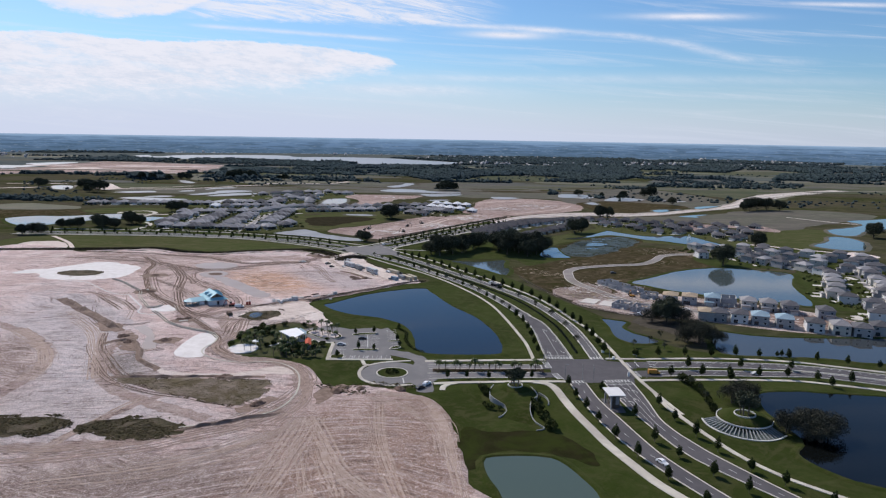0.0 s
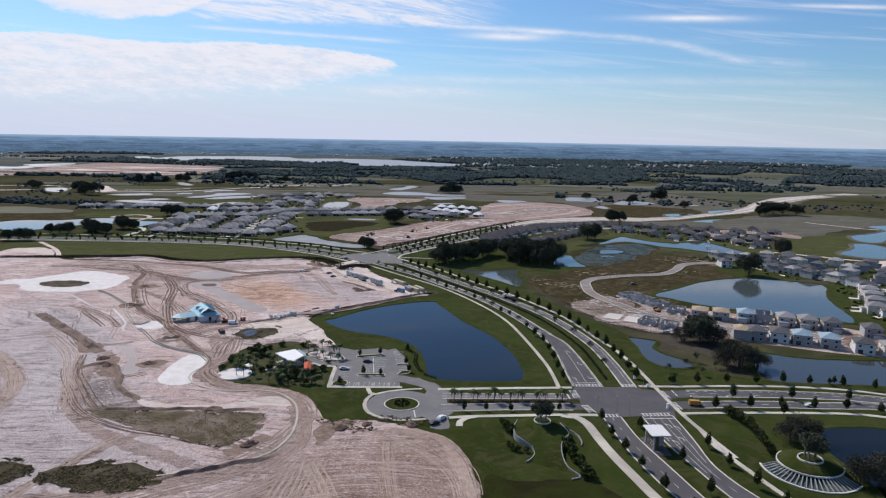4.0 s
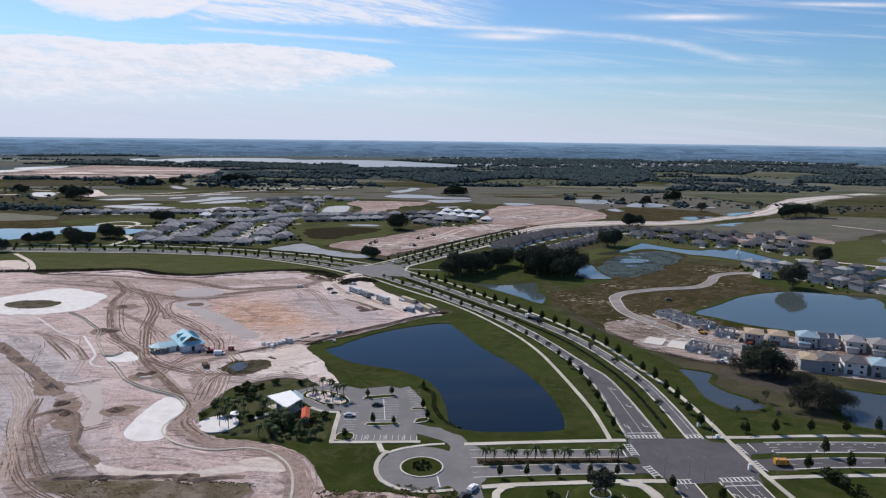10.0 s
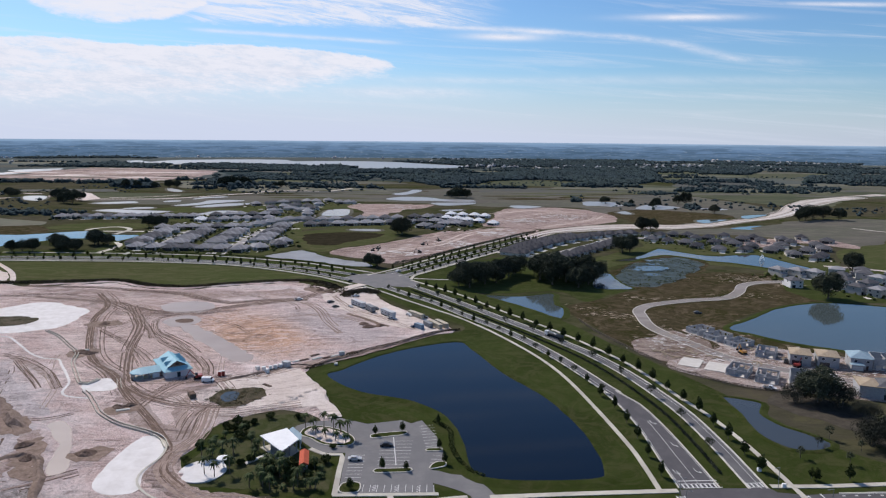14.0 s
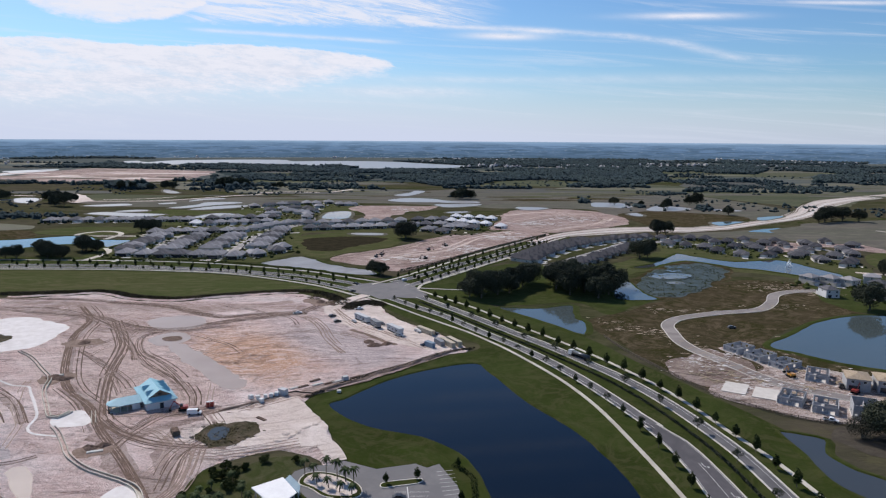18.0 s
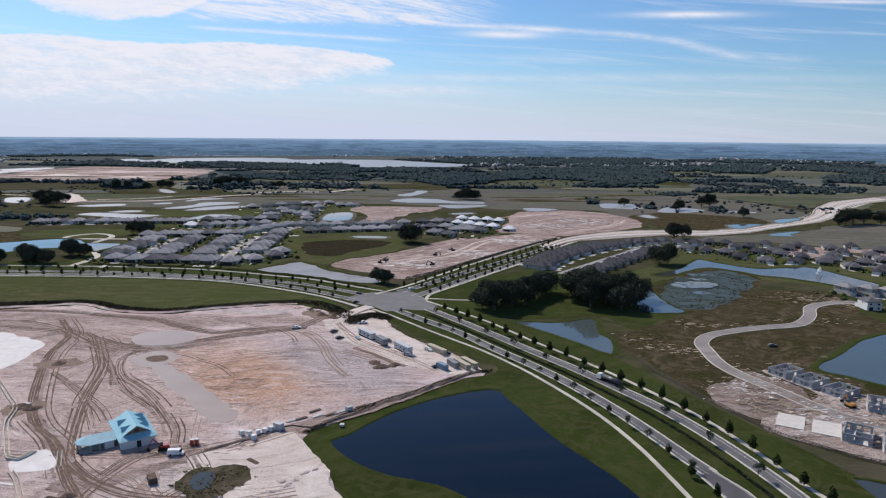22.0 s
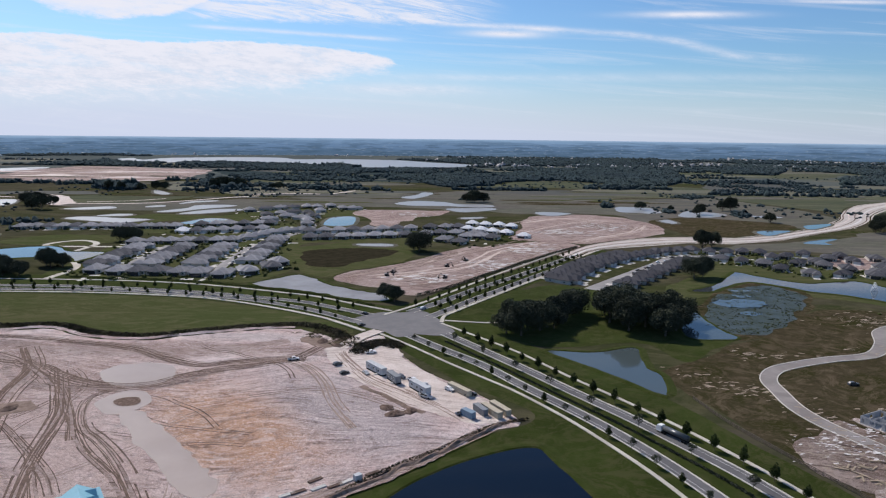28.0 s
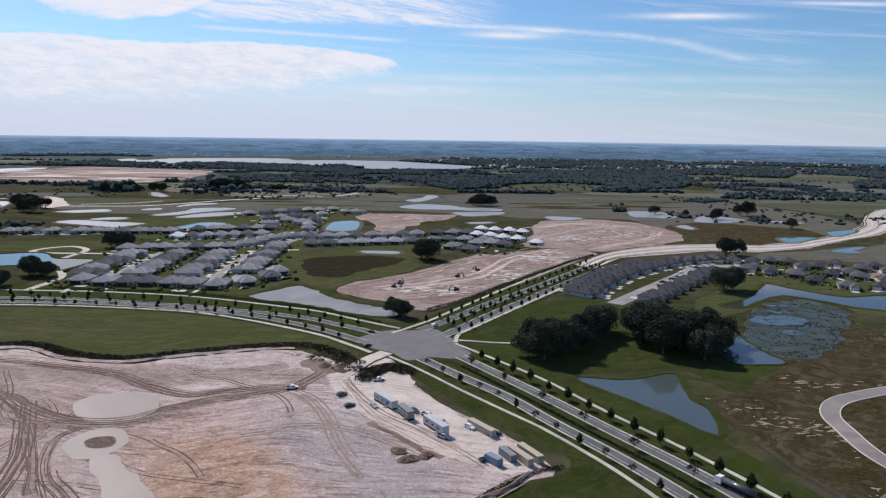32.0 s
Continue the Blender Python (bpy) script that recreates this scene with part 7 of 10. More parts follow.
def slabs_about(name, spots, reach, n, seed, label):
    """Driveway and patio slabs among the houses."""
    g = random.Random(seed)
    v, f = [], []
    for k in range(n):
        x, y = spots[g.randrange(len(spots))]
        x, y, a = x + g.gauss(0, reach), y + g.gauss(0, reach), math.radians(g.choice((0, 90)) + g.uniform(-8, 8))
        w, d = g.uniform(1.5, 3.0), g.uniform(3.0, 6.0)
        c, s = math.cos(a), math.sin(a)
        o = len(v)
        v += [(x + p * c - q * s, y + p * s + q * c, z) for z in (0.0, 0.13) for p, q in ((-w, -d), (w, -d), (w, d), (-w, d))]
        f += [tuple(o + i for i in q) for q in ((4, 5, 6, 7), (0, 1, 5, 4), (1, 2, 6, 5), (2, 3, 7, 6), (3, 0, 4, 7))]
    tagged(mesh_ob(name, v, f, M_DRIVE), label, "paving", "", "stuff")


slabs_about("paving", YARDS, 10, 240, 5, "pale concrete drives and patios between the houses")
slabs_about("paving", EAST_R + EAST_T + POND_N, 9, 90, 6, "pale concrete drives and patios between the houses")

# houses being built
def shell(w, d, tall, label):
    """Block walls with openings, no roof yet."""
    ob = new("house_shell")
    tagged(ob, label, "house under construction")
    hw, hd, t, h = w / 2, d / 2, 0.25, 5.8 if tall else 3.1
    boxes("floor_slab", [(-hw - 0.3, -hd - 0.3, 0, hw + 0.3, hd + 0.3, 0.18)], M_DRIVE, ob)
    for s, nm in ((-1, "wall"), (1, "wall")):
        y0, y1 = (s * hd - (t if s > 0 else 0), s * hd + (t if s < 0 else 0))
        pieces = [(-hw, y0, 0.18, -hw + 1.2, y1, h), (-hw + 1.2, y0, 2.3, -hw + 3.6, y1, h), (-hw + 3.6, y0, 0.18, -0.6, y1, h), (-0.6, y0, 2.3, 1.0, y1, h),
                  (-0.6, y0, 0.18, 1.0, y1, 1.0), (1.0, y0, 0.18, hw - 1.6, y1, h), (hw - 1.6, y0, 2.3, hw - 0.6, y1, h), (hw - 0.6, y0, 0.18, hw, y1, h)]
        for q in pieces:
            boxes(nm, [q], M_BLOCK, ob)
    for s in (-1, 1):
        x0, x1 = (s * hw - (t if s > 0 else 0), s * hw + (t if s < 0 else 0))
        for q in [(x0, -hd + t, 0.18, x1, -1.5, h), (x0, -1.5, 2.3, x1, 0.4, h), (x0, -1.5, 0.18, x1, 0.4, 0.9), (x0, 0.4, 0.18, x1, hd - t, h)]:
            boxes("wall", [q], M_BLOCK, ob)
    boxes("partition", [(-hw + t, 1.5, 0.18, 0.5, 1.65, h - 0.4)], M_BLOCK, ob)
    boxes("partition", [(0.6, -2.6, 0.18, 0.75, hd - t, h - 0.4)], M_BLOCK, ob)
    return ob


SH = [shell(9.5, 13, False, "roofless grey block shell of a new house"), shell(9.5, 12, True, "roofless two-storey block shell of a new house")]
for x, y, a, k in [(126.5, 516, 118, 0), (132, 503.5, 118, 0), (138.5, 491, 120, 0), (146, 475, 150, 0), (119.5, 446, 145, 0), (129, 437, 150, 0), (141, 430, 155, 1), (194, 456, -19, 1), (184, 424, -19, 0)]:
    copy_thing(SH[k], pose(x, y, 0.14, 0, 0, a))["group"] = "house shells under construction"


def deck_house(label):
    """Two-storey walls under bare roof trusses or sheets."""
    ob = new("unfinished_house")
    tagged(ob, label, "house under construction")
    boxes("wall", [(-4.7, -6, 0, 4.7, 6, 5.4)], M_BLOCK, ob)
    hips("roof_deck", [(-5.2, -6.5, 5.2, 6.5, 5.6, 1.5, 1.0)], M_TIMBER, ob, "bare timber roof sheets")
    for i in range(8):
        y = -5.6 + 1.6 * i
        boxes("rafter", [(-5.2, y, 5.62, 5.2, y + 0.12, 5.78)], M_TIMBER, ob)
    # dark plate stands for the unlit inside of the garage
    boxes("garage_opening", [(-3.8, -6.04, 0.1, 0.6, -6, 2.4)], M_PANE, ob)
    window(ob, 2.4, -6, 3.6, 1.2, 1.2, "-y")
    window(ob, -2.4, -6, 3.6, 1.2, 1.2, "-y")
    return ob


DK = deck_house("two-storey block house with bare timber roof deck")
for x, y, a in [(157, 463, -22), (169, 460, -20), (165, 419, 161)]:
    copy_thing(DK, pose(x, y, 0.14, 0, 0, a))["group"] = "timber-decked houses under construction"
for x, y, a in [(101.4, 460.4, -30), (112, 453.6, -30)]:
    pad = boxes("house_slab", [(-5, -7, 0, 5, 7, 0.3)], M_DRIVE)
    pad.matrix_world = pose(x, y, 0.12, 0, 0, a)
    tagged(pad, "bare white concrete slab for a new house", "foundation", "house slabs")


def lumber(x, y, n, seed):
    g = random.Random(seed)
    ob = tagged(new("lumber_pile"), "scattered pile of raw timber boards", "building material", "timber piles on the building site")
    ob.location = (x, y, 0.14)
    for i in range(n):
        b = boxes("board", [(-2.2, -0.25, 0, 2.2, 0.25, 0.25)], M_TIMBER, ob)
        b.location, b.rotation_euler = (g.uniform(-2.5, 2.5), g.uniform(-2, 2), 0.12 * (i % 3)), (0, 0, g.uniform(0, 3.1))


for i, (x, y) in enumerate([(143, 484), (152, 468), (124, 454), (136, 446), (160, 446), (186, 440), (150, 424), (172, 444), (116, 470), (134, 462), (104, 470), (108, 476), (94, 473), (99, 480), (91, 479), (106, 482), (97, 469)]):
    lumber(x, y, 5, i)

# clubhouse with a blue roof
# dark colour stands for the unlit attic seen through open gables
M_ATTIC = material("attic_shade_panel", (0.060, 0.045, 0.038), 0.95, (0.10, 0.08, 0.065), 1.0, 1.0)
M_BRACE = material("brown_gable_boards", (0.17, 0.12, 0.085), 0.9, (0.23, 0.17, 0.13), 1.0, 1.0)
club = tagged(new("clubhouse"), "unfinished pale clubhouse with a light blue metal roof", "building")
club.matrix_world = pose(-150.5, 441.3, 0.35, 0, 0, 34.4)
boxes("wall", [(-5.7, -10.7, 0, 5.7, 10.9, 3.2)], M_WALLW, club)
# skirt roof round a raised gable roof
sk = [(-6.4, -11.5), (6.4, -11.5), (6.4, 11.6), (-6.4, 11.6)]
si = [(-4.4, -8.6), (4.4, -8.6), (4.4, 8.2), (-4.4, 8.2)]
v = [(x, y, 3.2) for x, y in sk] + [(x, y, 3.42) for x, y in sk] + [(x, y, 4.75) for x, y in si]
f = [(0, 3, 2, 1)] + [(i, (i + 1) % 4, 4 + (i + 1) % 4, 4 + i) for i in range(4)] + [(4 + i, 4 + (i + 1) % 4, 8 + (i + 1) % 4, 8 + i) for i in range(4)] + [(8, 9, 10, 11)]
mesh_ob("skirt_roof", v, f, M_BLUEROOF, club)
v = [(-4.5, -9.2, 4.7), (0, -9.2, 7.4), (4.5, -9.2, 4.7), (4.5, 8.3, 4.7), (0, 8.3, 7.4), (-4.5, 8.3, 4.7)]
v += [(x, y, z + 0.14) for x, y, z in v]
f = [(6, 7, 10, 11), (7, 8, 9, 10), (1, 0, 5, 4), (2, 1, 4, 3), (0, 6, 11, 5), (2, 3, 9, 8), (0, 1, 7, 6), (1, 2, 8, 7), (3, 4, 10, 9), (4, 5, 11, 10)]
gab = mesh_ob("roof", v, f, M_BLUEROOF, club)
for y, mt in ((-8.7, M_BRACE), (8.15, M_ATTIC)):
    mesh_ob("gable_face", [(-4.2, y, 4.7), (4.2, y, 4.7), (0, y, 7.2), (-4.2, y + 0.1, 4.7), (4.2, y + 0.1, 4.7), (0, y + 0.1, 7.2)], [(0, 1, 2), (3, 5, 4), (0, 3, 4, 1), (1, 4, 5, 2), (2, 5, 3, 0)], mt, gab, "dark brown unfinished gable face")
boxes("gable_vent", [(-0.7, -8.76, 5.2, 0.7, -8.7, 6.2)], M_ATTIC, gab)


def dormer(y, s):
    """A small gabled dormer on one slope, looking sideways."""
    v = [(s * 4.6, y - 1.5, 5.2), (s * 4.6, y, 6.5), (s * 4.6, y + 1.5, 5.2), (s * 1.2, y - 1.5, 5.3), (s * 1.2, y, 6.6), (s * 1.2, y + 1.5, 5.3)]
    v += [(x, q, z + 0.12) for x, q, z in v]
    f = [(6, 7, 10, 9), (7, 8, 11, 10), (1, 0, 3, 4), (2, 1, 4, 5), (0, 1, 7, 6), (1, 2, 8, 7), (0, 6, 9, 3), (2, 5, 11, 8)]
    d = mesh_ob("dormer", v, f, M_BLUEROOF, club, "small blue-roofed dormer")
    x = s * 4.1
    mesh_ob("opening", [(x, y - 1.25, 4.85), (x, y + 1.25, 4.85), (x, y + 1.25, 5.3), (x, y, 6.3), (x, y - 1.25, 5.3), (x - s * 0.1, y - 1.25, 4.85), (x - s * 0.1, y + 1.25, 4.85)], [(0, 1, 2, 3, 4), (0, 5, 6, 1)], M_ATTIC, d, "dark panel for the shaded inside of the dormer")


for y in (-4.6, 0.0, 4.6):
    dormer(y, 1)
for y in (-5.2, 1.8):
    dormer(y, -1)
# dark plates on the solid wall stand for unlit holes
boxes("opening", [(-0.6, -10.76, 0.05, 0.9, -10.7, 2.5)], M_PANE, club)
boxes("opening", [(5.7, -6.0, 0.8, 5.76, -4.4, 2.3)], M_PANE, club)
boxes("opening", [(5.7, 2.0, 0.8, 5.76, 3.8, 2.3)], M_PANE, club)
wing = tagged(new("covered_walkway"), "open wing of the clubhouse under a blue hipped metal roof", "building")
wing.matrix_world = club.matrix_world
ev = [(-6.45, -6.3), (-15.0, -6.4), (-18.4, -4.0), (-19.2, -1.2), (-18.0, 1.6), (-15.6, 2.9), (-6.45, 3.0)]
v = [(x, y, 2.6) for x, y in ev] + [(x, y, 2.8) for x, y in ev] + [(-6.45, -1.7, 4.7), (-15.2, -1.7, 4.7)]
f = [tuple(range(7))] + [(i, i + 1, 8 + i, 7 + i) for i in range(6)] + [(6, 0, 7, 13)]
f = [tuple(reversed(q)) for q in f] + [(8, 7, 14, 15), (9, 8, 15), (10, 9, 15), (11, 10, 15), (12, 11, 15), (13, 12, 15, 14), (7, 13, 14)]
mesh_ob("roof", v, f, M_BLUEROOF, wing)
for x, y in ((-14.6, -5.6), (-11.8, -5.6), (-17.6, -3.4), (-18.3, -1.2), (-17.2, 1.0), (-15.2, 2.2), (-11.5, 2.2)):
    boxes("post", [(x - 0.25, y - 0.25, 0, x + 0.25, y + 0.25, 2.6)], M_WALLG, wing)
boxes("wall", [(-10.2, -5.9, 0, -7.2, 2.6, 2.6)], M_WALLW, wing)
boxes("floor", [(-18.2, -5.9, -0.2, -10.25, 2.4, 0.12)], M_CONC, wing)

# pavilion, cabana and shelter in the garden
pav = tagged(new("pavilion"), "open pavilion under a broad tilted white roof", "pavilion")
rim = [(-88.1, 360.8, 4.3), (-79.7, 366.8, 4.6), (-73.6, 358.1, 4.3), (-77.7, 349.3, 3.9)]
v = [(x, y, z + h) for h in (0, 0.35) for x, y, z in rim]
mesh_ob("roof", v, [(3, 2, 1, 0), (4, 5, 6, 7), (0, 1, 5, 4), (1, 2, 6, 5), (2, 3, 7, 6), (3, 0, 4, 7)], M_WHITEROOF, pav)
mid = Vector((-79.8, 358.8, 0))
for k in range(4):
    a, b = Vector(rim[k]), Vector(rim[(k + 1) % 4])
    for t in (0.06, 0.5):
        p = a.lerp(b, t).lerp(mid, 0.1)
        boxes("column", [(p.x - 0.22, p.y - 0.22, 0.1, p.x + 0.22, p.y + 0.22, 4.0)], M_WALLG, pav)
boxes("wall", [(-83, 355.5, 0.1, -79, 360.5, 3.9)], M_WALLG, pav)
slab("floor", [Vector((x, y, 0)) for x, y, _ in rim], 0.3, M_CONC, pav, thick=0.2)
porch = tagged(new("side_shelter"), "small pale blue-roofed shelter beside the pavilion", "pavilion")
rim = [(-79.6, 367.6), (-78.6, 371.0), (-73.8, 364.4), (-73.2, 359.2)]
slab("roof", [Vector((x, y, 0)) for x, y in rim], 3.6, M_UNDERLAY, porch, thick=0.2)
for x, y in rim:
    p = Vector((x, y, 0)).lerp(Vector((-76.2, 365.6, 0)), 0.15)
    boxes("post", [(p.x - 0.12, p.y - 0.12, 0.1, p.x + 0.12, p.y + 0.12, 3.4)], M_WALLW, porch)
cab = tagged(new("cabana"), "narrow cabana with a red gabled roof", "cabana")
cab.matrix_world = pose(-69.6, 347.2, 0.12, 0, 0, 10)
hips("roof", [(-1.6, -5.2, 1.6, 5.2, 2.9, 0.9, 0.05)], M_REDROOF, cab)
boxes("wall", [(-1.1, -4.7, 0, 1.1, 0.5, 2.75)], M_WALLG, cab)
for x in (-1.1, 1.1):
    for y in (2.4, 4.6):
        boxes("post", [(x - 0.12, y - 0.12, 0, x + 0.12, y + 0.12, 2.8)], M_WALLW, cab)
M_PLAYSAND = material("white_play_sand", (0.58, 0.56, 0.55), 0.95, (0.66, 0.64, 0.63), 0.5, 1.0)
disc = [Vector((-102.3 + 7.6 * math.cos(i * math.tau / 40), 342.2 + 8.0 * math.sin(i * math.tau / 40), 0)) for i in range(40)]
setting(slab("sand_circle", disc, 0.50, M_PLAYSAND, thick=0.5), "round white sand play area", "play area")
shade = tagged(new("shade_shelter"), "round white shade roof on a post", "shelter")
shade.matrix_world = pose(-96.5, 345.5, 0.2)
v = [(0, 0, 4.2)] + [(2.1 * math.cos(i * math.tau / 16), 2.1 * math.sin(i * math.tau / 16), 3.4) for i in range(16)] + [(2.1 * math.cos(i * math.tau / 16), 2.1 * math.sin(i * math.tau / 16), 3.25) for i in range(16)]
f = [(0, 1 + i, 1 + (i + 1) % 16) for i in range(16)] + [(1 + i, 17 + i, 17 + (i + 1) % 16, 1 + (i + 1) % 16) for i in range(16)]
mesh_ob("roof", v, f, M_WHITEROOF, shade)
boxes("post", [(-0.12, -0.12, 0, 0.12, 0.12, 3.6)], M_FRAME, shade)
setting(ribbon("boardwalk", [(-90, 348), (-84, 355)], 1.6, 0.4, M_STONE, thick=0.3), "grey garden boardwalk", "path")

# gatehouse
gate = tagged(new("gatehouse"), "white flat-roofed gatehouse between the entry lanes", "gatehouse")
gate.matrix_world = pose(72.0, 273.2, 0.2, 0, 0, 4)
boxes("roof", [(-3.5, -4.8, 6.0, 3.5, 4.8, 6.35)], M_WALLW, gate)
boxes("soffit", [(-3.2, -4.5, 5.8, 3.2, 4.5, 6.0)], M_DARKWOOD, gate)
boxes("booth", [(-1.7, -2.6, 0, 1.7, 2.4, 5.8)], M_DARKWOOD, gate)
boxes("front_panel", [(0.0, -2.75, 1.6, 1.5, -2.62, 4.9)], M_WALLG, gate)
for y in (-4.0, 3.8):
    boxes("column", [(-2.6, y - 0.3, 0, -2.0, y + 0.3, 5.8)], M_WALLG, gate)
window(gate, -1.7, 0.2, 1.0, 1.6, 1.5, "-x")
window(gate, 1.7, 0.2, 1.0, 1.6, 1.5, "+x")
setting(slab("gate_island", spline([(66.5, 299), (73.5, 300), (76, 277), (80, 258), (83, 243), (78.5, 235), (75.5, 247), (72.5, 259.6), (68.8, 278)], 4, True), Z_ROAD + 0.02, M_LAWN, thick=0.2), "grass island round the gatehouse", "island")
setting(boxes("gate_apron", [(68.6, 266, 0.0, 75.6, 281, 0.21)], M_ASPHALT), "dark paved apron under the gatehouse", "pavement")


# monument mounds
M_RIB = material("grey_stone_rib", (0.24, 0.25, 0.25), 0.85, (0.30, 0.31, 0.31), 0.6, 1.0)
def mound(name, cx, cy, r, h, ring_r, label, rim=0.0):
    ob = tagged(new(name), label, "monument")
    ob.location = (cx, cy, 0.05)
    rows = [(r, 0), (r * 0.99, rim), (r * 0.8, rim + (h - rim) * 0.45), (r * 0.6, rim + (h - rim) * 0.8), (r * 0.35, h), (0.01, h)]
    n = 36
    v = [(q * math.cos(i * math.tau / n), q * math.sin(i * math.tau / n), z) for q, z in rows for i in range(n)]
    f = [(k * n + i, k * n + (i + 1) % n, k * n + n + (i + 1) % n, k * n + n + i) for k in range(5) for i in range(n)]
    mesh_ob("mound", v, f, M_LAWN, ob, "smooth grass mound", True)
    circ = [Vector((ring_r * math.cos(i * math.tau / n), ring_r * math.sin(i * math.tau / n), 0)) for i in range(n + 1)]
    strip("ring_wall", [c * 1.06 for c in circ], [c * 0.96 for c in circ], h + 0.45, M_STONE, ob, "round pale stone ring", 0.7)
    return ob


def curved_wall(parent, pts, label, t=0.3):
    """A free-standing bent wall; each point is (x, y, height)."""
    line = spline([p[:2] for p in pts], 1.2)
    a, b = offset(line, t / 2), offset(line, -t / 2)
    v, f = [], []
    n = len(line)
    for i in range(n):
        q = i / (n - 1) * (len(pts) - 1)
        k = min(int(q), len(pts) - 2)
        h = pts[k][2] + (pts[k + 1][2] - pts[k][2]) * (q - k) + 0.15
        v += [(a[i].x, a[i].y, 0), (a[i].x, a[i].y, h), (b[i].x, b[i].y, h), (b[i].x, b[i].y, 0)]
    for i in range(n - 1):
        o = 4 * i
        f += [(o, o + 1, o + 5, o + 4), (o + 1, o + 2, o + 6, o + 5), (o + 2, o + 3, o + 7, o + 6)]
    f += [(0, 3, 2, 1), (4 * n - 4, 4 * n - 3, 4 * n - 2, 4 * n - 1)]
    return mesh_ob("curved_wall", v, f, M_RIB, parent, label)


def lawn_tongue(parent, left, right):
    """The raised lawn that runs down between two walls."""
    n, m = 26, 8
    v = []
    for i in range(n):
        row = []
        for pts in (left, right):
            q = i / (n - 1) * (len(pts) - 1)
            k = min(int(q), len(pts) - 2)
            row.append(Vector(pts[k]).lerp(Vector(pts[k + 1]), q - k))
        v += [tuple(row[0].lerp(row[1], j / m) + Vector((0, 0, 0.12 * math.sin(math.pi * j / m) - 0.08 - 0.7 * (i / (n - 1)) ** 5))) for j in range(m + 1)]
    f = [(i * (m + 1) + j, (i + 1) * (m + 1) + j, (i + 1) * (m + 1) + j + 1, i * (m + 1) + j + 1) for i in range(n - 1) for j in range(m)]
    return mesh_ob("lawn_tongue", v, f, M_LAWN, parent, "smooth grass slope between the walls", True)


mon_w = mound("monument_west", 32.4, 287.0, 9.6, 3.3, 3.1, "grass mound with curved pale stone walls", 1.2)
WALL_W = [(-9.1, 4.0, 2.0), (-11.2, -3.7, 2.4), (-11.2, -10.1, 2.4), (-8.5, -14.7, 2.3), (-6.0, -18.0, 1.9), (-5.5, -22.0, 1.4), (-7.2, -25.8, 0.8), (-9.3, -27.9, 0.4)]
WALL_E = [(6.0, 4.7, 2.0), (7.9, -2.9, 2.4), (8.6, -9.2, 2.4), (5.9, -13.6, 2.3), (4.3, -18.8, 2.0), (3.7, -25.9, 1.5), (4.5, -32.3, 0.9), (7.5, -37.8, 0.5), (4.2, -39.7, 0.3)]
curved_wall(mon_w, WALL_W, "curved pale stone retaining wall")
curved_wall(mon_w, WALL_E, "curved pale stone retaining wall")
curved_wall(mon_w, [(10.2, -2.1, 0.9), (12.5, -6.4, 0.8), (13.1, -11.7, 0.7), (12.3, -14.3, 0.4)], "low curved stone wall")
lawn_tongue(mon_w, WALL_W, WALL_E[:8])
mon_e = mound("monument_east", 120.0, 258.0, 10.4, 3.7, 3.9, "ringed grass mound above a fan of white ribs", 2.2)
lip = [Vector((10.2 * math.cos(a), 10.2 * math.sin(a), 0)) for a in [math.pi * (0.68 + 1.22 * i / 40) for i in range(41)]]
strip("lip_wall", [p * 1.035 for p in lip], [p * 1.0 for p in lip], 2.45, M_STONE, mon_e, "curved pale stone lip", 0.5)
apron = [(math.cos(a), math.sin(a)) for a in [math.pi * (0.93 + 0.82 * i / 36) for i in range(37)]]
v = [(c * 10.45, s * 10.45, 1.0) for c, s in apron] + [(c * 15.4, s * 16.4, 0.08) for c, s in apron]
mesh_ob("dark_basin", v, [(i, 37 + i, 38 + i, i + 1) for i in range(36)], material("dark_wet_stone", (0.05, 0.065, 0.06), 0.3, (0.09, 0.11, 0.10), 0.6, 1.0), mon_e, "dark wet sloping basin")
for i in range(24):
    a = math.pi * (0.945 + 0.79 * i / 23)
    c, s = math.cos(a), math.sin(a)
    t = 0.16
    v = [(c * 10.45 - s * t, s * 10.45 + c * t, 1.9), (c * 10.45 + s * t, s * 10.45 - c * t, 1.9), (c * 15.0 + s * t, s * 15.9 - c * t, 0.40), (c * 15.0 - s * t, s * 15.9 + c * t, 0.40)]
    v += [(x, y, z - 0.4) for x, y, z in v]
    mesh_ob("rib", v, [(0, 1, 2, 3), (0, 4, 5, 1), (1, 5, 6, 2), (2, 6, 7, 3), (3, 7, 4, 0)], M_RIB, mon_e)
edge_ring = [Vector((15.6 * c, 16.6 * s, 0)) for c, s in apron]
strip("edge_kerb", [p * 1.02 for p in edge_ring], [p * 0.98 for p in edge_ring], 0.35, M_STONE, mon_e, thick=0.3)

# fences
def fence(pts, h, label, gap=2.6, pale=False):
    ob = tagged(new("fence"), label, "fence")
    line = spline(pts, gap)
    mat = M_STONE if pale else M_DARKWOOD
    for p in line:
        boxes("post", [(p.x - 0.09, p.y - 0.09, 0, p.x + 0.09, p.y + 0.09, h + 0.1)], mat, ob)
    for z in (h * 0.28, h * 0.62, h * 0.95):
        strip("rail", offset(line, 0.05), offset(line, -0.05), z, mat, ob, thick=0.2)
    return ob


fence([(61, 541), (66, 515), (76, 485), (85, 461), (91, 447), (97, 441), (106, 431), (117, 424), (129, 419), (145, 412)], 1.5, "dark timber rail fence along the estate")


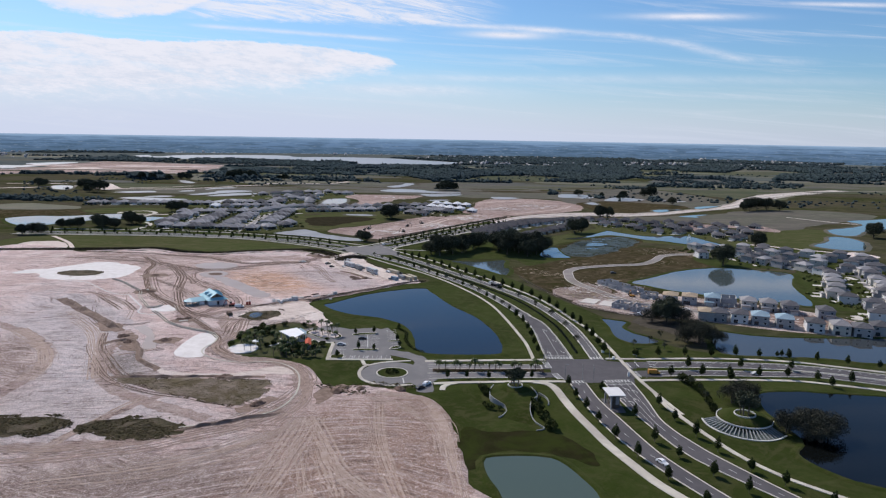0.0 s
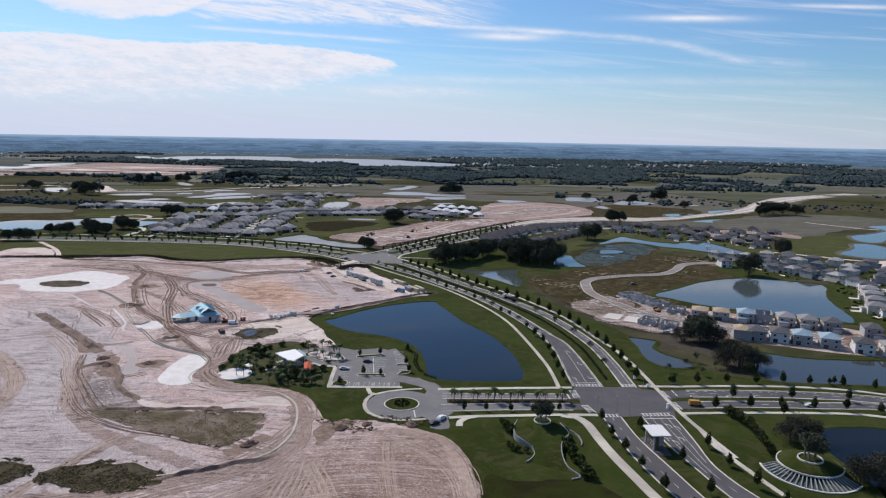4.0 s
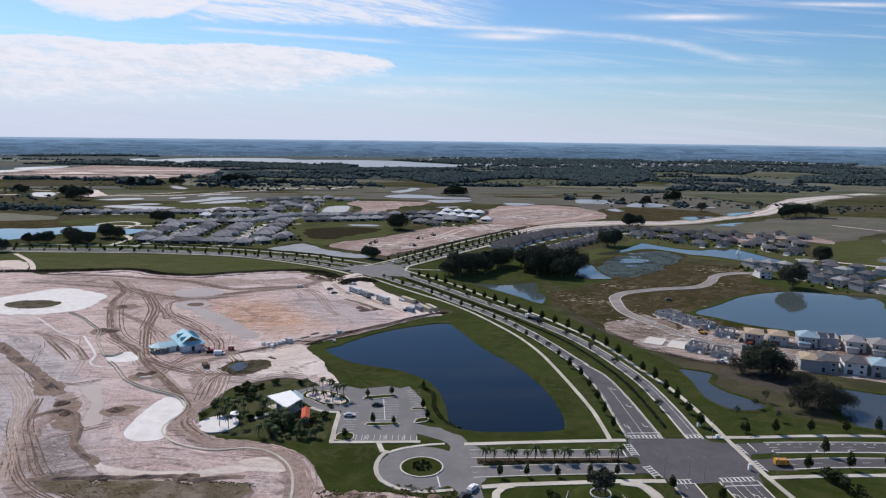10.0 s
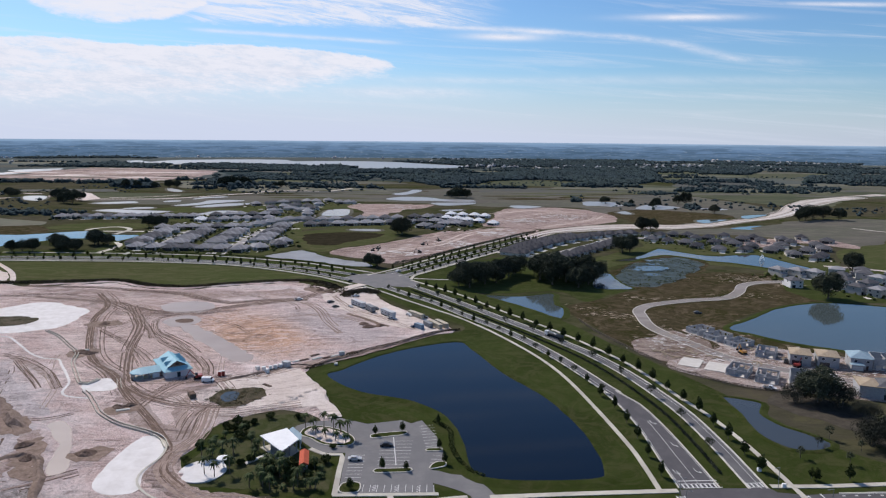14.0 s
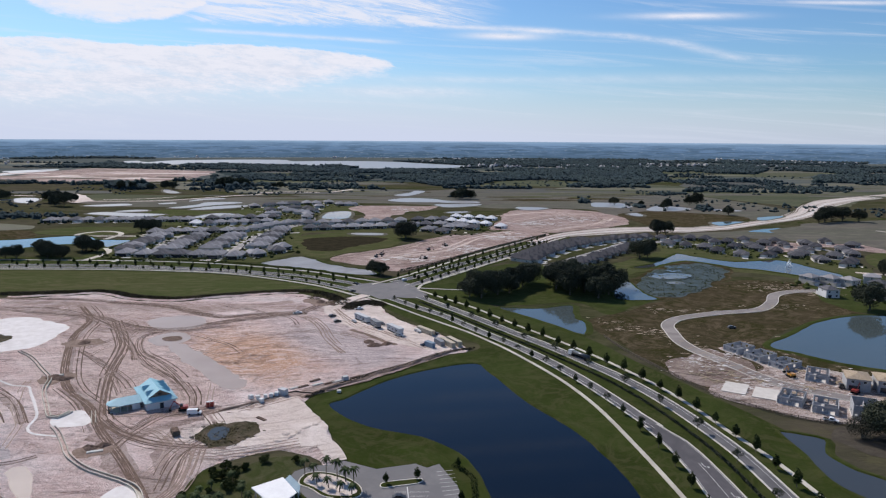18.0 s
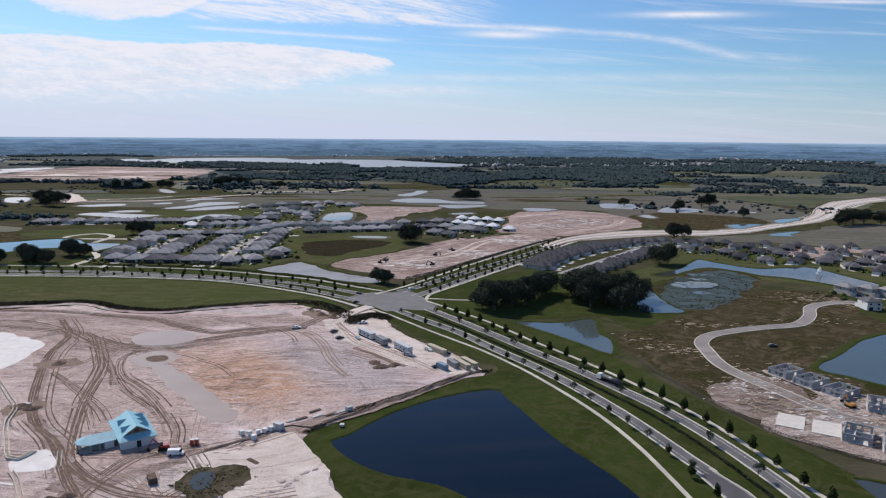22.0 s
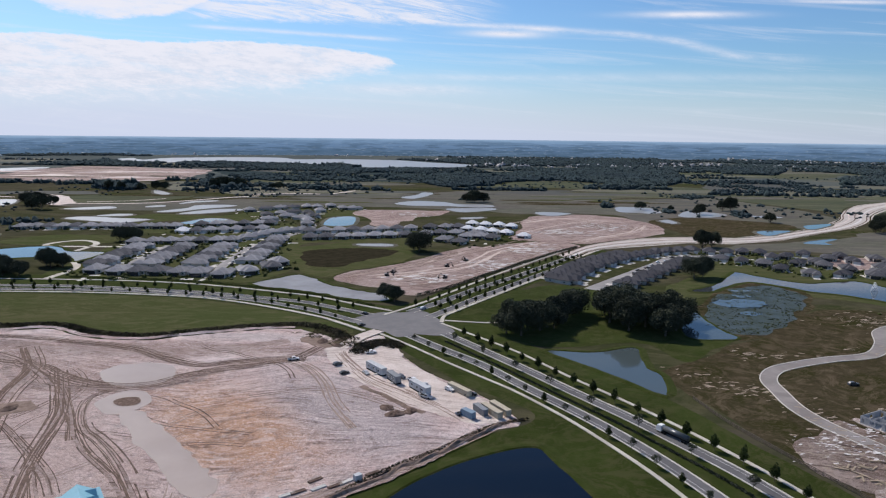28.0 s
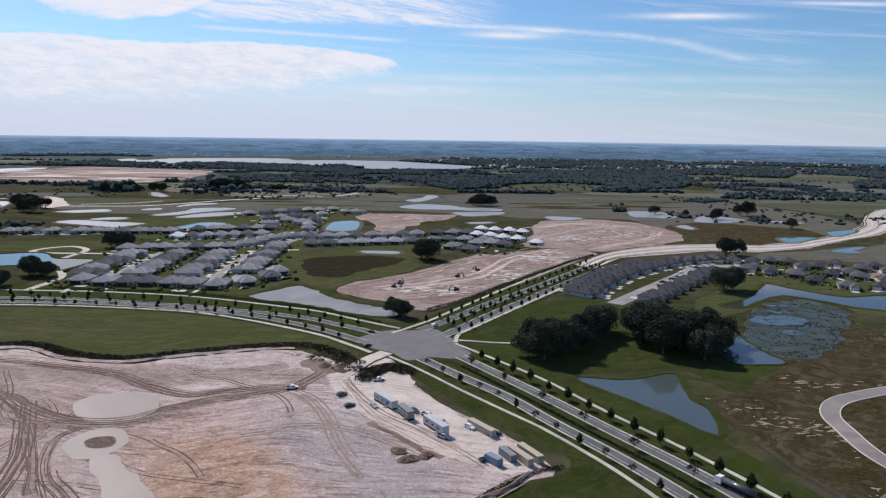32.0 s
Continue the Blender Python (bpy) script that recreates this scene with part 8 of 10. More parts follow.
def sheet_fence(pts, h, mat, label):
    line = spline(pts, 3)
    ob = tagged(new("silt_fence"), label, "fence")
    v, f = [], []
    for i, p in enumerate(line):
        z = h * (0.85 + 0.3 * noise.noise(p * 0.4))
        v += [(p.x, p.y, 0), (p.x, p.y, z), (p.x + 0.06, p.y + 0.06, z), (p.x + 0.06, p.y + 0.06, 0)]
    for i in range(len(line) - 1):
        o = 4 * i
        f += [(o, o + 4, o + 5, o + 1), (o + 1, o + 5, o + 6, o + 2), (o + 2, o + 6, o + 7, o + 3)]
    mesh_ob("cloth", v, f, mat, ob)
    for p in line:
        boxes("stake", [(p.x - 0.04, p.y - 0.04, 0, p.x + 0.04, p.y + 0.04, h + 0.15)], M_DARKWOOD, ob)


M_SILT = material("black_silt_cloth", (0.03, 0.028, 0.026), 0.9, (0.06, 0.055, 0.05), 1.0, 1.0)
sheet_fence([(-112, 432), (-103, 445), (-94, 452), (-86, 450), (-75, 461.5), (-60, 477), (-47, 488), (-30, 507), (-15, 517)], 0.9, M_SILT, "sagging black silt fence along the pond bank")

# fountain jet
jet = tagged(new("fountain"), "white fountain spray in the pond", "fountain")
jet.location = (273.7, 760, 0.22)
M_SPRAY = material("white_spray", (0.75, 0.78, 0.80), 0.5)
g = np.random.default_rng(4)
V, F = [], []
for i in range(260):
    t = g.random()
    a, r = g.random() * math.tau, 2.4 * t ** 0.7
    z = 6.5 * (1 - t ** 1.6) * (0.5 + 0.5 * g.random())
    s = 0.14
    x, y = r * math.cos(a), r * math.sin(a)
    o = len(V)
    V += [(x - s, y, z), (x + s, y, z), (x, y + s, z + 2 * s), (x, y - s, z + 2 * s)]
    F += [(o, o + 1, o + 2), (o, o + 3, o + 1), (o, o + 2, o + 3), (o + 1, o + 3, o + 2)]
mesh_ob("spray", V, F, M_SPRAY, jet)
boxes("nozzle", [(-0.3, -0.3, 0, 0.3, 0.3, 0.5)], M_PANE, jet)
retire(HA + [HW] + HV + HB + SH + [DK])

# ---- the bare site in detail ----
def on_site(name, pts, width, mat, label, lift=0.09, category="track", step=2.5, wob=0.5, kind="structure"):
    """A band that follows the earth's surface."""
    line = wobble(spline(pts, step), wob, 0.15, width * 3)
    nor = normals2(line)
    v, f = [], []
    for p, n in zip(line, nor):
        a, b = p + n * width / 2, p - n * width / 2
        v += [(a.x, a.y, site_z(a.x, a.y) + lift), (b.x, b.y, site_z(b.x, b.y) + lift)]
    f = [(2 * i, 2 * i + 1, 2 * i + 3, 2 * i + 2) for i in range(len(line) - 1)]
    return setting(mesh_ob(name, v, f, mat), label, category, kind)


def patch_site(name, pts, mat, label, lift, amp=1.8, cell=2.0, freq=0.16):
    return site_sheet(name, pts, mat, label, lift, cell, amp, True, freq)


M_RUT = material("damp_rut", (0.085, 0.057, 0.045), 0.95, (0.19, 0.135, 0.108), 0.6, 1.0, 0.2, 2.0)
M_RUTMID = material("trodden_wheel_track", (0.20, 0.145, 0.118), 0.95, (0.34, 0.26, 0.225), 0.5, 1.0, 0.2, 2.0)
M_RUTLIGHT = material("dry_wheel_track", (0.43, 0.345, 0.30), 0.95, (0.30, 0.225, 0.185), 0.4, 1.0, 0.1, 2.0)
M_PAD = material("white_sand_pad", (0.68, 0.655, 0.64), 0.95, (0.58, 0.55, 0.53), 0.2, 1.0, 0.05, 2.0)

patch_site("yard_sand", [(-123, 430), (-109, 438), (-96, 446), (-88, 440), (-81, 427), (-74, 414), (-72, 400), (-80, 398), (-92, 399), (-106, 398), (-118, 412)], M_PALE, "pale compacted sand yard", 0.06, 2.0)
patch_site("yard_sand_north", [(-110, 626), (-98, 604), (-84, 628), (-76, 615), (-60, 578), (-44, 556), (-20, 520), (-34, 512), (-60, 530), (-84, 556), (-104, 588)], M_PALE, "pale compacted sand yard", 0.055, 3.0)
patch_site("muddy_puddle", [(-206, 564), (-203, 575), (-189, 580), (-177, 576), (-171, 565), (-173, 554), (-186, 548), (-197, 552)], M_MUDPOND, "shallow muddy puddle", 0.08, 1.0)
patch_site("muddy_puddle_ring", [(-190, 527), (-189, 537), (-183, 543), (-174, 541), (-168, 530), (-173, 519), (-182, 518)], M_MUDPOND, "shallow muddy puddle", 0.08, 0.8)
patch_site("dirt_island", [(-184, 531), (-181, 535), (-175, 535), (-172.5, 529), (-176, 526), (-181, 527)], M_RUT, "low dirt island in the puddle", 0.22, 0.5, 1.5)
patch_site("muddy_puddle_long", [(-175, 518), (-168, 520), (-147, 498), (-134, 482), (-117, 460), (-124, 455), (-132, 461), (-145, 478), (-162, 498)], M_MUDPOND, "long shallow muddy puddle", 0.08, 2.2, 1.5)
patch_site("white_pad", [(-305, 510), (-316, 537), (-305, 555), (-287, 574), (-263, 563), (-248, 554), (-243, 525), (-251, 507), (-280, 499)], M_PAD, "pad of spread white sand", 0.08, 2.5, 2.0, 0.1)
patch_site("white_pad_strip", [(-332, 521), (-327, 537), (-312, 539), (-311, 526)], M_PAD, "strip of spread white sand", 0.075, 2.0, 2.0, 0.1)
patch_site("pad_island", [(-300, 527), (-294, 536), (-274, 536), (-264, 526), (-274, 514), (-291, 517)], M_WEEDS, "weedy dirt island in the white pad", 0.16, 2.0, 2.0, 0.2)
patch_site("white_pad_south", [(-134, 332), (-135.5, 343), (-135, 360), (-132, 369), (-124, 364), (-120, 354), (-121, 340), (-118, 329), (-123, 326), (-129, 327)], M_PAD, "kidney-shaped pad of white sand", 0.09, 0.4, 1.5)
patch_site("white_pad_small", [(-183, 422), (-176, 429.5), (-167, 420), (-167, 415), (-175, 413), (-179, 414)], M_PAD, "small pad of white sand", 0.09, 0.4, 1.5)
patch_site("weeds_south", [(-175, 250), (-150, 252), (-142, 249), (-141, 243), (-146, 237), (-175, 234)], M_WEEDS, "clump of dark weeds on the sand", 0.10, 4.0, 2.0, 0.22)
patch_site("weeds_south_two", [(-136, 243), (-134, 249), (-120, 252), (-106, 251), (-98, 245), (-95, 240), (-108, 235), (-126, 237)], M_WEEDS, "clump of dark weeds on the sand", 0.10, 4.0, 2.0, 0.22)
patch_site("weeds_strip", [(-146, 297), (-128, 297), (-112, 297), (-93, 296), (-76, 294), (-76, 282), (-84, 267), (-97, 271), (-120, 282)], material("thin_dry_weeds", (0.130, 0.104, 0.064), 0.95, (0.085, 0.072, 0.040), 0.3, 1.0, third=(0.21, 0.17, 0.14), scale3=0.08), "strip of thin brown weeds", 0.10, 5.0, 2.0, 0.2)
patch_site("pool_weeds", [(-122, 407), (-119, 415), (-111, 419), (-102, 418), (-99, 411), (-106, 399), (-115, 398)], M_WEEDS, "weedy rim of a small pool", 0.12, 3.0, 2.0, 0.25)
patch_site("pool_water", [(-117.5, 408), (-116, 414), (-111, 413), (-110, 405), (-114, 402.5)], M_WATERGREY, "small grey pool", 0.2, 0.4, 1.5)
M_TUFT = material("weed_tufts", (0.064, 0.056, 0.026), 0.95, (0.115, 0.092, 0.052), 0.4, 1.0, vary=0.1)


def tufts(name, outline, n, size, label, seed, grow=3.0, thin=0.0, mat=None, base=None):
    """Rank weeds standing in a patch, thinner toward its edge."""
    g = np.random.default_rng(seed)
    xs, ys = [p[0] for p in outline], [p[1] for p in outline]
    V, F = [], []
    for k in range(n):
        x, y = g.uniform(min(xs) - grow, max(xs) + grow), g.uniform(min(ys) - grow, max(ys) + grow)
        near = inside(x, y, outline)
        if noise.noise(Vector((x * 0.13, y * 0.13, seed))) < (thin if near else thin + 0.25) - 0.2:
            continue
        if not near and not any(inside(x + a, y + c, outline) for a, c in ((grow, 0), (-grow, 0), (0, grow), (0, -grow))):
            continue
        z = site_z(x, y) if base is None else base
        for j in range(3):
            a, h = g.random() * math.tau, size * g.uniform(0.2, 0.7)
            dx, dy = math.cos(a) * size * 0.6, math.sin(a) * size * 0.6
            lx, ly = g.normal() * size * 0.9, g.normal() * size * 0.9
            o = len(V)
            V += [(x - dx, y - dy, z), (x + dx, y + dy, z), (x + dx * 0.6 + lx, y + dy * 0.6 + ly, z + h), (x - dx * 0.6 + lx, y - dy * 0.6 + ly, z + h * 0.9)]
            F.append((o, o + 1, o + 2, o + 3))
    return tagged(mesh_ob(name, V, F, mat or M_TUFT), label, "weeds", "", "stuff")


tufts("weeds", [(-175, 250), (-150, 252), (-142, 249), (-141, 243), (-146, 237), (-175, 234)], 3400, 0.5, "rank dark weeds on the sand", 1)
tufts("weeds", [(-136, 243), (-134, 249), (-120, 252), (-106, 251), (-98, 245), (-95, 240), (-108, 235), (-126, 237)], 4200, 0.5, "rank dark weeds on the sand", 2)
tufts("weeds", [(-146, 297), (-128, 297), (-112, 297), (-93, 296), (-76, 294), (-76, 282), (-84, 267), (-97, 271), (-120, 282)], 15000, 0.30, "thin brown weeds on the sand", 3, 2.0, -0.15)
tufts("weeds", [(-297, 520), (-290, 532), (-268, 529), (-266, 516), (-286, 511)], 300, 0.4, "weeds on the island of the white pad", 4)
tufts("weeds", [(-122, 407), (-119, 415), (-111, 419), (-102, 418), (-99, 411), (-106, 399), (-115, 398)], 700, 0.6, "rank weeds round a small pool", 5, 2.5, 0.1)
tufts("weeds", [(-178, 335), (-160, 345), (-150, 330), (-130, 308), (-120, 296), (-146, 299)], 900, 0.4, "thin weeds on the grey silt", 6, 3.0, 0.3)
tufts("weeds", [(-60, 300), (-46, 292), (-30, 295), (-12, 292), (0, 286), (-20, 288), (-45, 280)], 900, 0.6, "weeds on the dirt bank", 7, 2.0, 0.1)
tufts("weeds", [(-128, 632), (-108, 618), (-98, 606), (-92, 622), (-104, 640)], 900, 0.8, "rank weeds at the site entrance", 8, 4.0, 0.0)
for pts in ([(-50, 270), (-46, 280), (-40, 289), (-46, 291), (-54, 282)], [(-168, 366), (-160, 345), (-166, 342), (-172, 356)], [(-78, 259), (-68, 272), (-72, 276), (-82, 263)],
            [(-214, 466), (-204, 474), (-198, 468), (-206, 458)], [(-233, 520), (-222, 530), (-212, 524), (-222, 514)], [(-153, 354), (-141, 360), (-139, 352), (-147, 347)], [(-160, 394), (-150, 400), (-146, 394), (-154, 388)], [(-122, 626), (-106, 616), (-108, 606), (-124, 618)],
            [(-174, 361), (-170, 367), (-163, 357), (-164, 349)], [(-166, 341), (-159, 344), (-152, 336), (-160, 335)], [(-200, 388), (-189, 387), (-180, 376), (-187, 369)]):
    patch_site("turned_ground", pts, M_MUD, "damp brown turned-over dirt", 0.10, 3.0, 1.5, 0.35)


patch_site("grey_silt_terrace", [(-250, 458), (-232, 442), (-214, 423), (-199, 408), (-189, 398), (-181, 390), (-184, 383), (-191, 394), (-202, 403), (-211, 411), (-218, 417), (-230, 428), (-250, 440)], M_GREYSILT, "terrace of grey silt above the dirt bank", 0.07, 4.0, 2.0, 0.15)
patch_site("muddy_puddle_west", [(-174, 377), (-171, 382), (-164, 376), (-153, 355), (-147, 343), (-150, 338), (-155, 343), (-157, 352), (-162, 363)], M_MUDPOND, "shallow muddy puddle", 0.075, 1.5)
M_CHURN = soil("churned_haul_track", (0.42, 0.308, 0.272), (0.60, 0.49, 0.45), (0.110, 0.074, 0.058), 260.0, 0.6, 0.75, 0.5)


def swath(pts, w, seed):
    """A broad churned way worn by lorries, ragged at its sides."""
    line = wobble(spline(pts, 2.0), 0.8, 0.1, seed)
    nor = normals2(line)
    v = []
    for p, q in zip(line, nor):
        for s in (-1, -0.35, 0.35, 1):
            r = w / 2 * s * (1 + 0.55 * noise.noise(p * 0.28 + Vector((s, seed, 0))))
            a = p + q * r
            v.append((a.x, a.y, site_z(a.x, a.y) + 0.055 + 0.0008 * seed))
    f = [(4 * i + k, 4 * i + k + 1, 4 * i + 5 + k, 4 * i + 4 + k) for i in range(len(line) - 1) for k in range(3)]
    setting(mesh_ob("track_churned", v, [tuple(reversed(q)) for q in f], M_CHURN), "broad churned brown haul track on the sand", "track")


SWATHS = [
        ([(-158, 409), (-146, 392), (-137, 380), (-127, 372.6), (-119, 361.6), (-117, 351), (-117, 343), (-113, 335), (-106, 329), (-96, 324.5), (-84, 323), (-73, 315), (-65, 302), (-60, 288), (-60, 270), (-70, 255), (-90, 242), (-120, 230), (-170, 222)], 8),
        ([(-186, 445), (-172, 431), (-158, 409)], 4), ([(-158, 409), (-146, 406), (-138, 412), (-129, 420), (-110, 432), (-92, 450), (-70, 466), (-48, 487)], 6)]
SWATHS += [
        ([(-243, 463), (-223, 448), (-202, 430), (-192, 417)], 3.5),
        ([(-130, 413), (-130, 395), (-122, 378), (-115, 366)], 5), ([(-330, 592), (-268, 586), (-249, 564), (-232, 551), (-195, 546), (-176, 549), (-150, 572), (-115, 600)], 4), ([(-300, 395), (-262, 385), (-238, 371), (-224, 362), (-200, 335), (-190, 317), (-185, 295), (-186, 270)], 7), ([(-178, 372), (-170, 358), (-169, 337), (-163, 315), (-150, 293), (-133, 277), (-112, 264), (-90, 252)], 7), ([(-137, 208), (-138, 226), (-134, 240), (-126, 262), (-118, 276)], 4), ([(-320, 612), (-280, 610), (-240, 600), (-200, 596), (-160, 604), (-130, 618)], 9)]
for i, (pts, w) in enumerate(SWATHS):
    swath(pts, w, i + 1)


patch_site("pale_channel", [(-146, 323), (-128, 308), (-113, 304), (-94, 305), (-80, 314), (-70, 310), (-68, 304), (-80, 304), (-94, 300), (-113, 299), (-126, 302), (-142, 316)], M_PALE, "pale dry channel in the sand", 0.085, 1.5, 1.5)


tufts("marsh_grass", MARSH, 3600, 0.6, "clumps of reeds in the marsh", 9, 5.0, 0.12, material("green_reeds", (0.040, 0.050, 0.018), 0.95, (0.075, 0.078, 0.036), 0.2, 1.0), 0.1)


def heap(x, y, r, h, seed, mat=None, label="rough mound of brown dirt"):
    n, k = 14, 5
    v = [(0, 0, h)]
    for j in range(1, k + 1):
        t = j / k
        for i in range(n):
            a = i * math.tau / n
            q = r * t * (1 + 0.25 * noise.noise(Vector((math.cos(a) * 1.5, math.sin(a) * 1.5, seed))))
            v.append((q * math.cos(a), q * 0.7 * math.sin(a), max(-0.3, h * (1 - t) ** 0.8 + 0.35 * h * noise.noise(Vector((q * math.cos(a) * 0.8, q * math.sin(a) * 0.8, seed))) - (0.3 if j == k else 0))))
    f = [(0, 1 + i, 1 + (i + 1) % n) for i in range(n)]
    f += [(1 + j * n + i, 1 + (j + 1) * n + i, 1 + (j + 1) * n + (i + 1) % n, 1 + j * n + (i + 1) % n) for j in range(k - 1) for i in range(n)]
    ob = mesh_ob("dirt_mound", v, f, mat or M_RUT)
    ob.matrix_world = pose(x, y, site_z(x, y), 0, 0, seed * 57 % 180)
    return tagged(ob, label, "dirt mound", "dirt mounds on the site")


for i, (x, y, r, h) in enumerate([(-172, 360, 4, 1.5), (-165, 350, 4, 1.4), (-147, 354, 4.5, 1.4), (-75, 268, 4, 1.6),
                                  (-45, 284, 4, 1.5), (-208, 468, 5, 1.4), (-202, 466, 4, 1.3), (-222, 522, 5, 1.3), (-155, 396, 3.5, 1.3), (-151, 398, 3, 1.2), (-112, 617, 5, 1.6), (-103, 610, 4, 1.4), (-66, 521, 5, 1.4), (-60, 524, 4, 1.3), (-70, 527, 4, 1.2),
                                  (-98, 300, 4, 1.2), (-35, 288, 3, 1.0), (-18, 288, 3.5, 1.1)]):
    heap(x, y, r, h, i + 1)


def ridge(pts, w, h, mat, label):
    """A long uneven bank of tipped earth."""
    line = wobble(spline(pts, 2.5), 1.5, 0.1, 3.0)
    nor = normals2(line)
    prof = [(-1, -0.15), (-0.6, 0.35), (-0.15, 0.95), (0.2, 1.0), (0.65, 0.4), (1, -0.15)]
    v, f = [], []
    for i, (p, q) in enumerate(zip(line, nor)):
        e = min(1, i / 4, (len(line) - 1 - i) / 4)
        for o, z in prof:
            a = p + q * o * w / 2 * (0.8 + 0.5 * noise.noise(p * 0.15 + Vector((o, 0, 0))))
            v.append((a.x, a.y, site_z(a.x, a.y) + h * z * e * (0.75 + 0.7 * noise.noise(p * 0.2 + Vector((0, o, 3))))))
    f = [(6 * i + k, 6 * i + k + 1, 6 * i + 7 + k, 6 * i + 6 + k) for i in range(len(line) - 1) for k in range(5)]
    return tagged(mesh_ob("dirt_bank", v, f, mat), label, "dirt bank", "dirt banks on the site")


ridge([(-252, 442), (-240, 431), (-225, 416), (-205, 398), (-186, 379), (-178, 370)], 9, 2.6, M_MUD, "long bank of tipped dark earth")
ridge([(-330, 628), (-300, 634), (-270, 640), (-242, 625), (-210, 620), (-186, 630), (-153, 642), (-133, 645)], 5, 0.7, M_SAND, "low bank of pale earth along the site edge")
ridge([(-176, 345), (-168, 352), (-158, 344), (-146, 322), (-132, 307)], 5, 1.5, M_MUD, "bank of damp earth beside the road bed")
ridge([(-90, 446), (-76, 460), (-62, 474), (-48, 487), (-31, 506), (-18, 516)], 3.5, 1.0, M_MUD, "bank of damp earth above the pond")
ridge([(-125, 425), (-112, 436), (-100, 446)], 3, 0.9, M_MUD, "bank of damp earth beside the yard")
ridge([(-84, 552), (-72, 540), (-62, 528), (-54, 522)], 4, 1.0, M_MUD, "bank of damp earth in the yard")
ridge([(-150, 297), (-130, 299), (-110, 300), (-92, 299), (-80, 300)], 4, 1.0, M_MUD, "bank of damp earth above the weeds")
ridge([(-62, 262), (-70, 256), (-82, 250), (-100, 241)], 4, 1.2, M_MUD, "bank of damp earth beside the track")


def wheel_tracks(pts, n, spread, seed, mat=None, width=0.48, label="pairs of muddy wheel ruts in the sand"):
    """Several pairs of wheel ruts that run side by side along one way, drifting apart and together; one mesh."""
    g = random.Random(seed)
    v, f = [], []
    base = spline(pts, 2.0)
    nor = normals2(base)
    m = len(base) - 1
    for k in range(n):
        off, drift, phase, wave = g.uniform(-spread, spread), spread * g.uniform(0.1, 0.6), g.uniform(0, math.tau), g.uniform(1.5, 4.0)
        half = width * g.uniform(0.30, 0.75)
        lo, hi = (0, 1) if k == 0 else (g.uniform(-0.5, 0.35), g.uniform(0.6, 1.4))
        for s in (-1.0, 1.0):
            o = len(v)
            for i, (p, q) in enumerate(zip(base, nor)):
                side = off + drift * math.sin(phase + wave * i / max(1, m)) + s
                wide = half * (1 + 0.8 * noise.noise(p * 0.15 + Vector((k, s, seed))))
                for e in (wide, -wide):
                    a = p + q * (side + e)
                    v.append((a.x, a.y, site_z(a.x, a.y) + 0.07 + 0.004 * (k % 8)))
            f += [(o + 2 * i, o + 2 * i + 1, o + 2 * i + 3, o + 2 * i + 2) for i in range(m)
                  if lo * m <= i <= hi * m and noise.noise(base[i] * 0.05 + Vector((k * 3, s * 0.3, seed))) > -0.45]
    return tagged(mesh_ob("wheel_ruts", v, f, mat or M_RUT), label, "wheel ruts", "", "stuff")


TRACKS = [
    ([(-330, 622), (-271, 618), (-239, 611), (-207, 601), (-186, 587), (-164, 577), (-149, 582), (-130, 586), (-115, 587)], 6, 2.6),
    ([(-300, 588), (-243, 575), (-225, 564), (-210, 555), (-194, 550), (-179, 552), (-166, 564), (-153, 573), (-136, 579), (-121, 590), (-110, 613), (-101, 626)], 6, 2.2),
    ([(-239, 569), (-219, 552), (-204, 532), (-191, 511), (-182, 493)], 4, 2.2),
    ([(-186, 546), (-194, 535), (-190, 519), (-181, 503), (-171, 493), (-155, 474), (-139, 450), (-133, 435)], 4, 1.8),
    ([(-261, 602), (-240, 570), (-231, 535), (-217, 501), (-200, 467), (-187, 449), (-172, 434), (-157, 412), (-145, 397), (-132, 380), (-119, 361), (-114, 344), (-104, 332)], 6, 2.4),
    ([(-226, 567), (-205, 530), (-197, 512), (-188, 480), (-177, 450), (-166, 425)], 5, 1.8),
    ([(-218, 509), (-206, 498), (-188, 480), (-175, 466), (-167, 455)], 3, 1.4),
]
TRACKS += [
    ([(-196, 518), (-175, 487), (-153, 464), (-138, 442)], 3, 1.6),
    ([(-189, 480), (-176, 461), (-167, 447)], 2, 1.0),
    ([(-173, 432), (-157, 414), (-140, 402), (-125, 397), (-107, 396)], 5, 2.2),
    ([(-148, 395), (-147, 408), (-141, 425), (-132, 429), (-120, 432)], 4, 2.0),
    ([(-328, 591), (-292, 598), (-259, 585), (-230, 560), (-216, 548), (-181, 545), (-155, 558)], 5, 2.2),
    ([(-129, 435), (-116, 412), (-122, 391), (-119, 366)], 4, 2.0),
    ([(-186, 365), (-176, 340), (-162, 319), (-146, 298), (-126, 285), (-103, 277), (-85, 269), (-68, 262)], 6, 3.0),
]
TRACKS += [
    ([(-246, 465), (-227, 454), (-208, 438), (-191, 416)], 3, 1.2),
    ([(-232, 454), (-208, 426), (-200, 416)], 2, 0.8),
    ([(-191, 376), (-185, 381), (-176, 384), (-170, 389)], 2, 0.8),
    ([(-160, 328), (-153, 333), (-147, 338), (-143, 341)], 3, 1.2),
    ([(-199, 455), (-182, 438), (-171, 424), (-162, 410)], 3, 1.2),
]
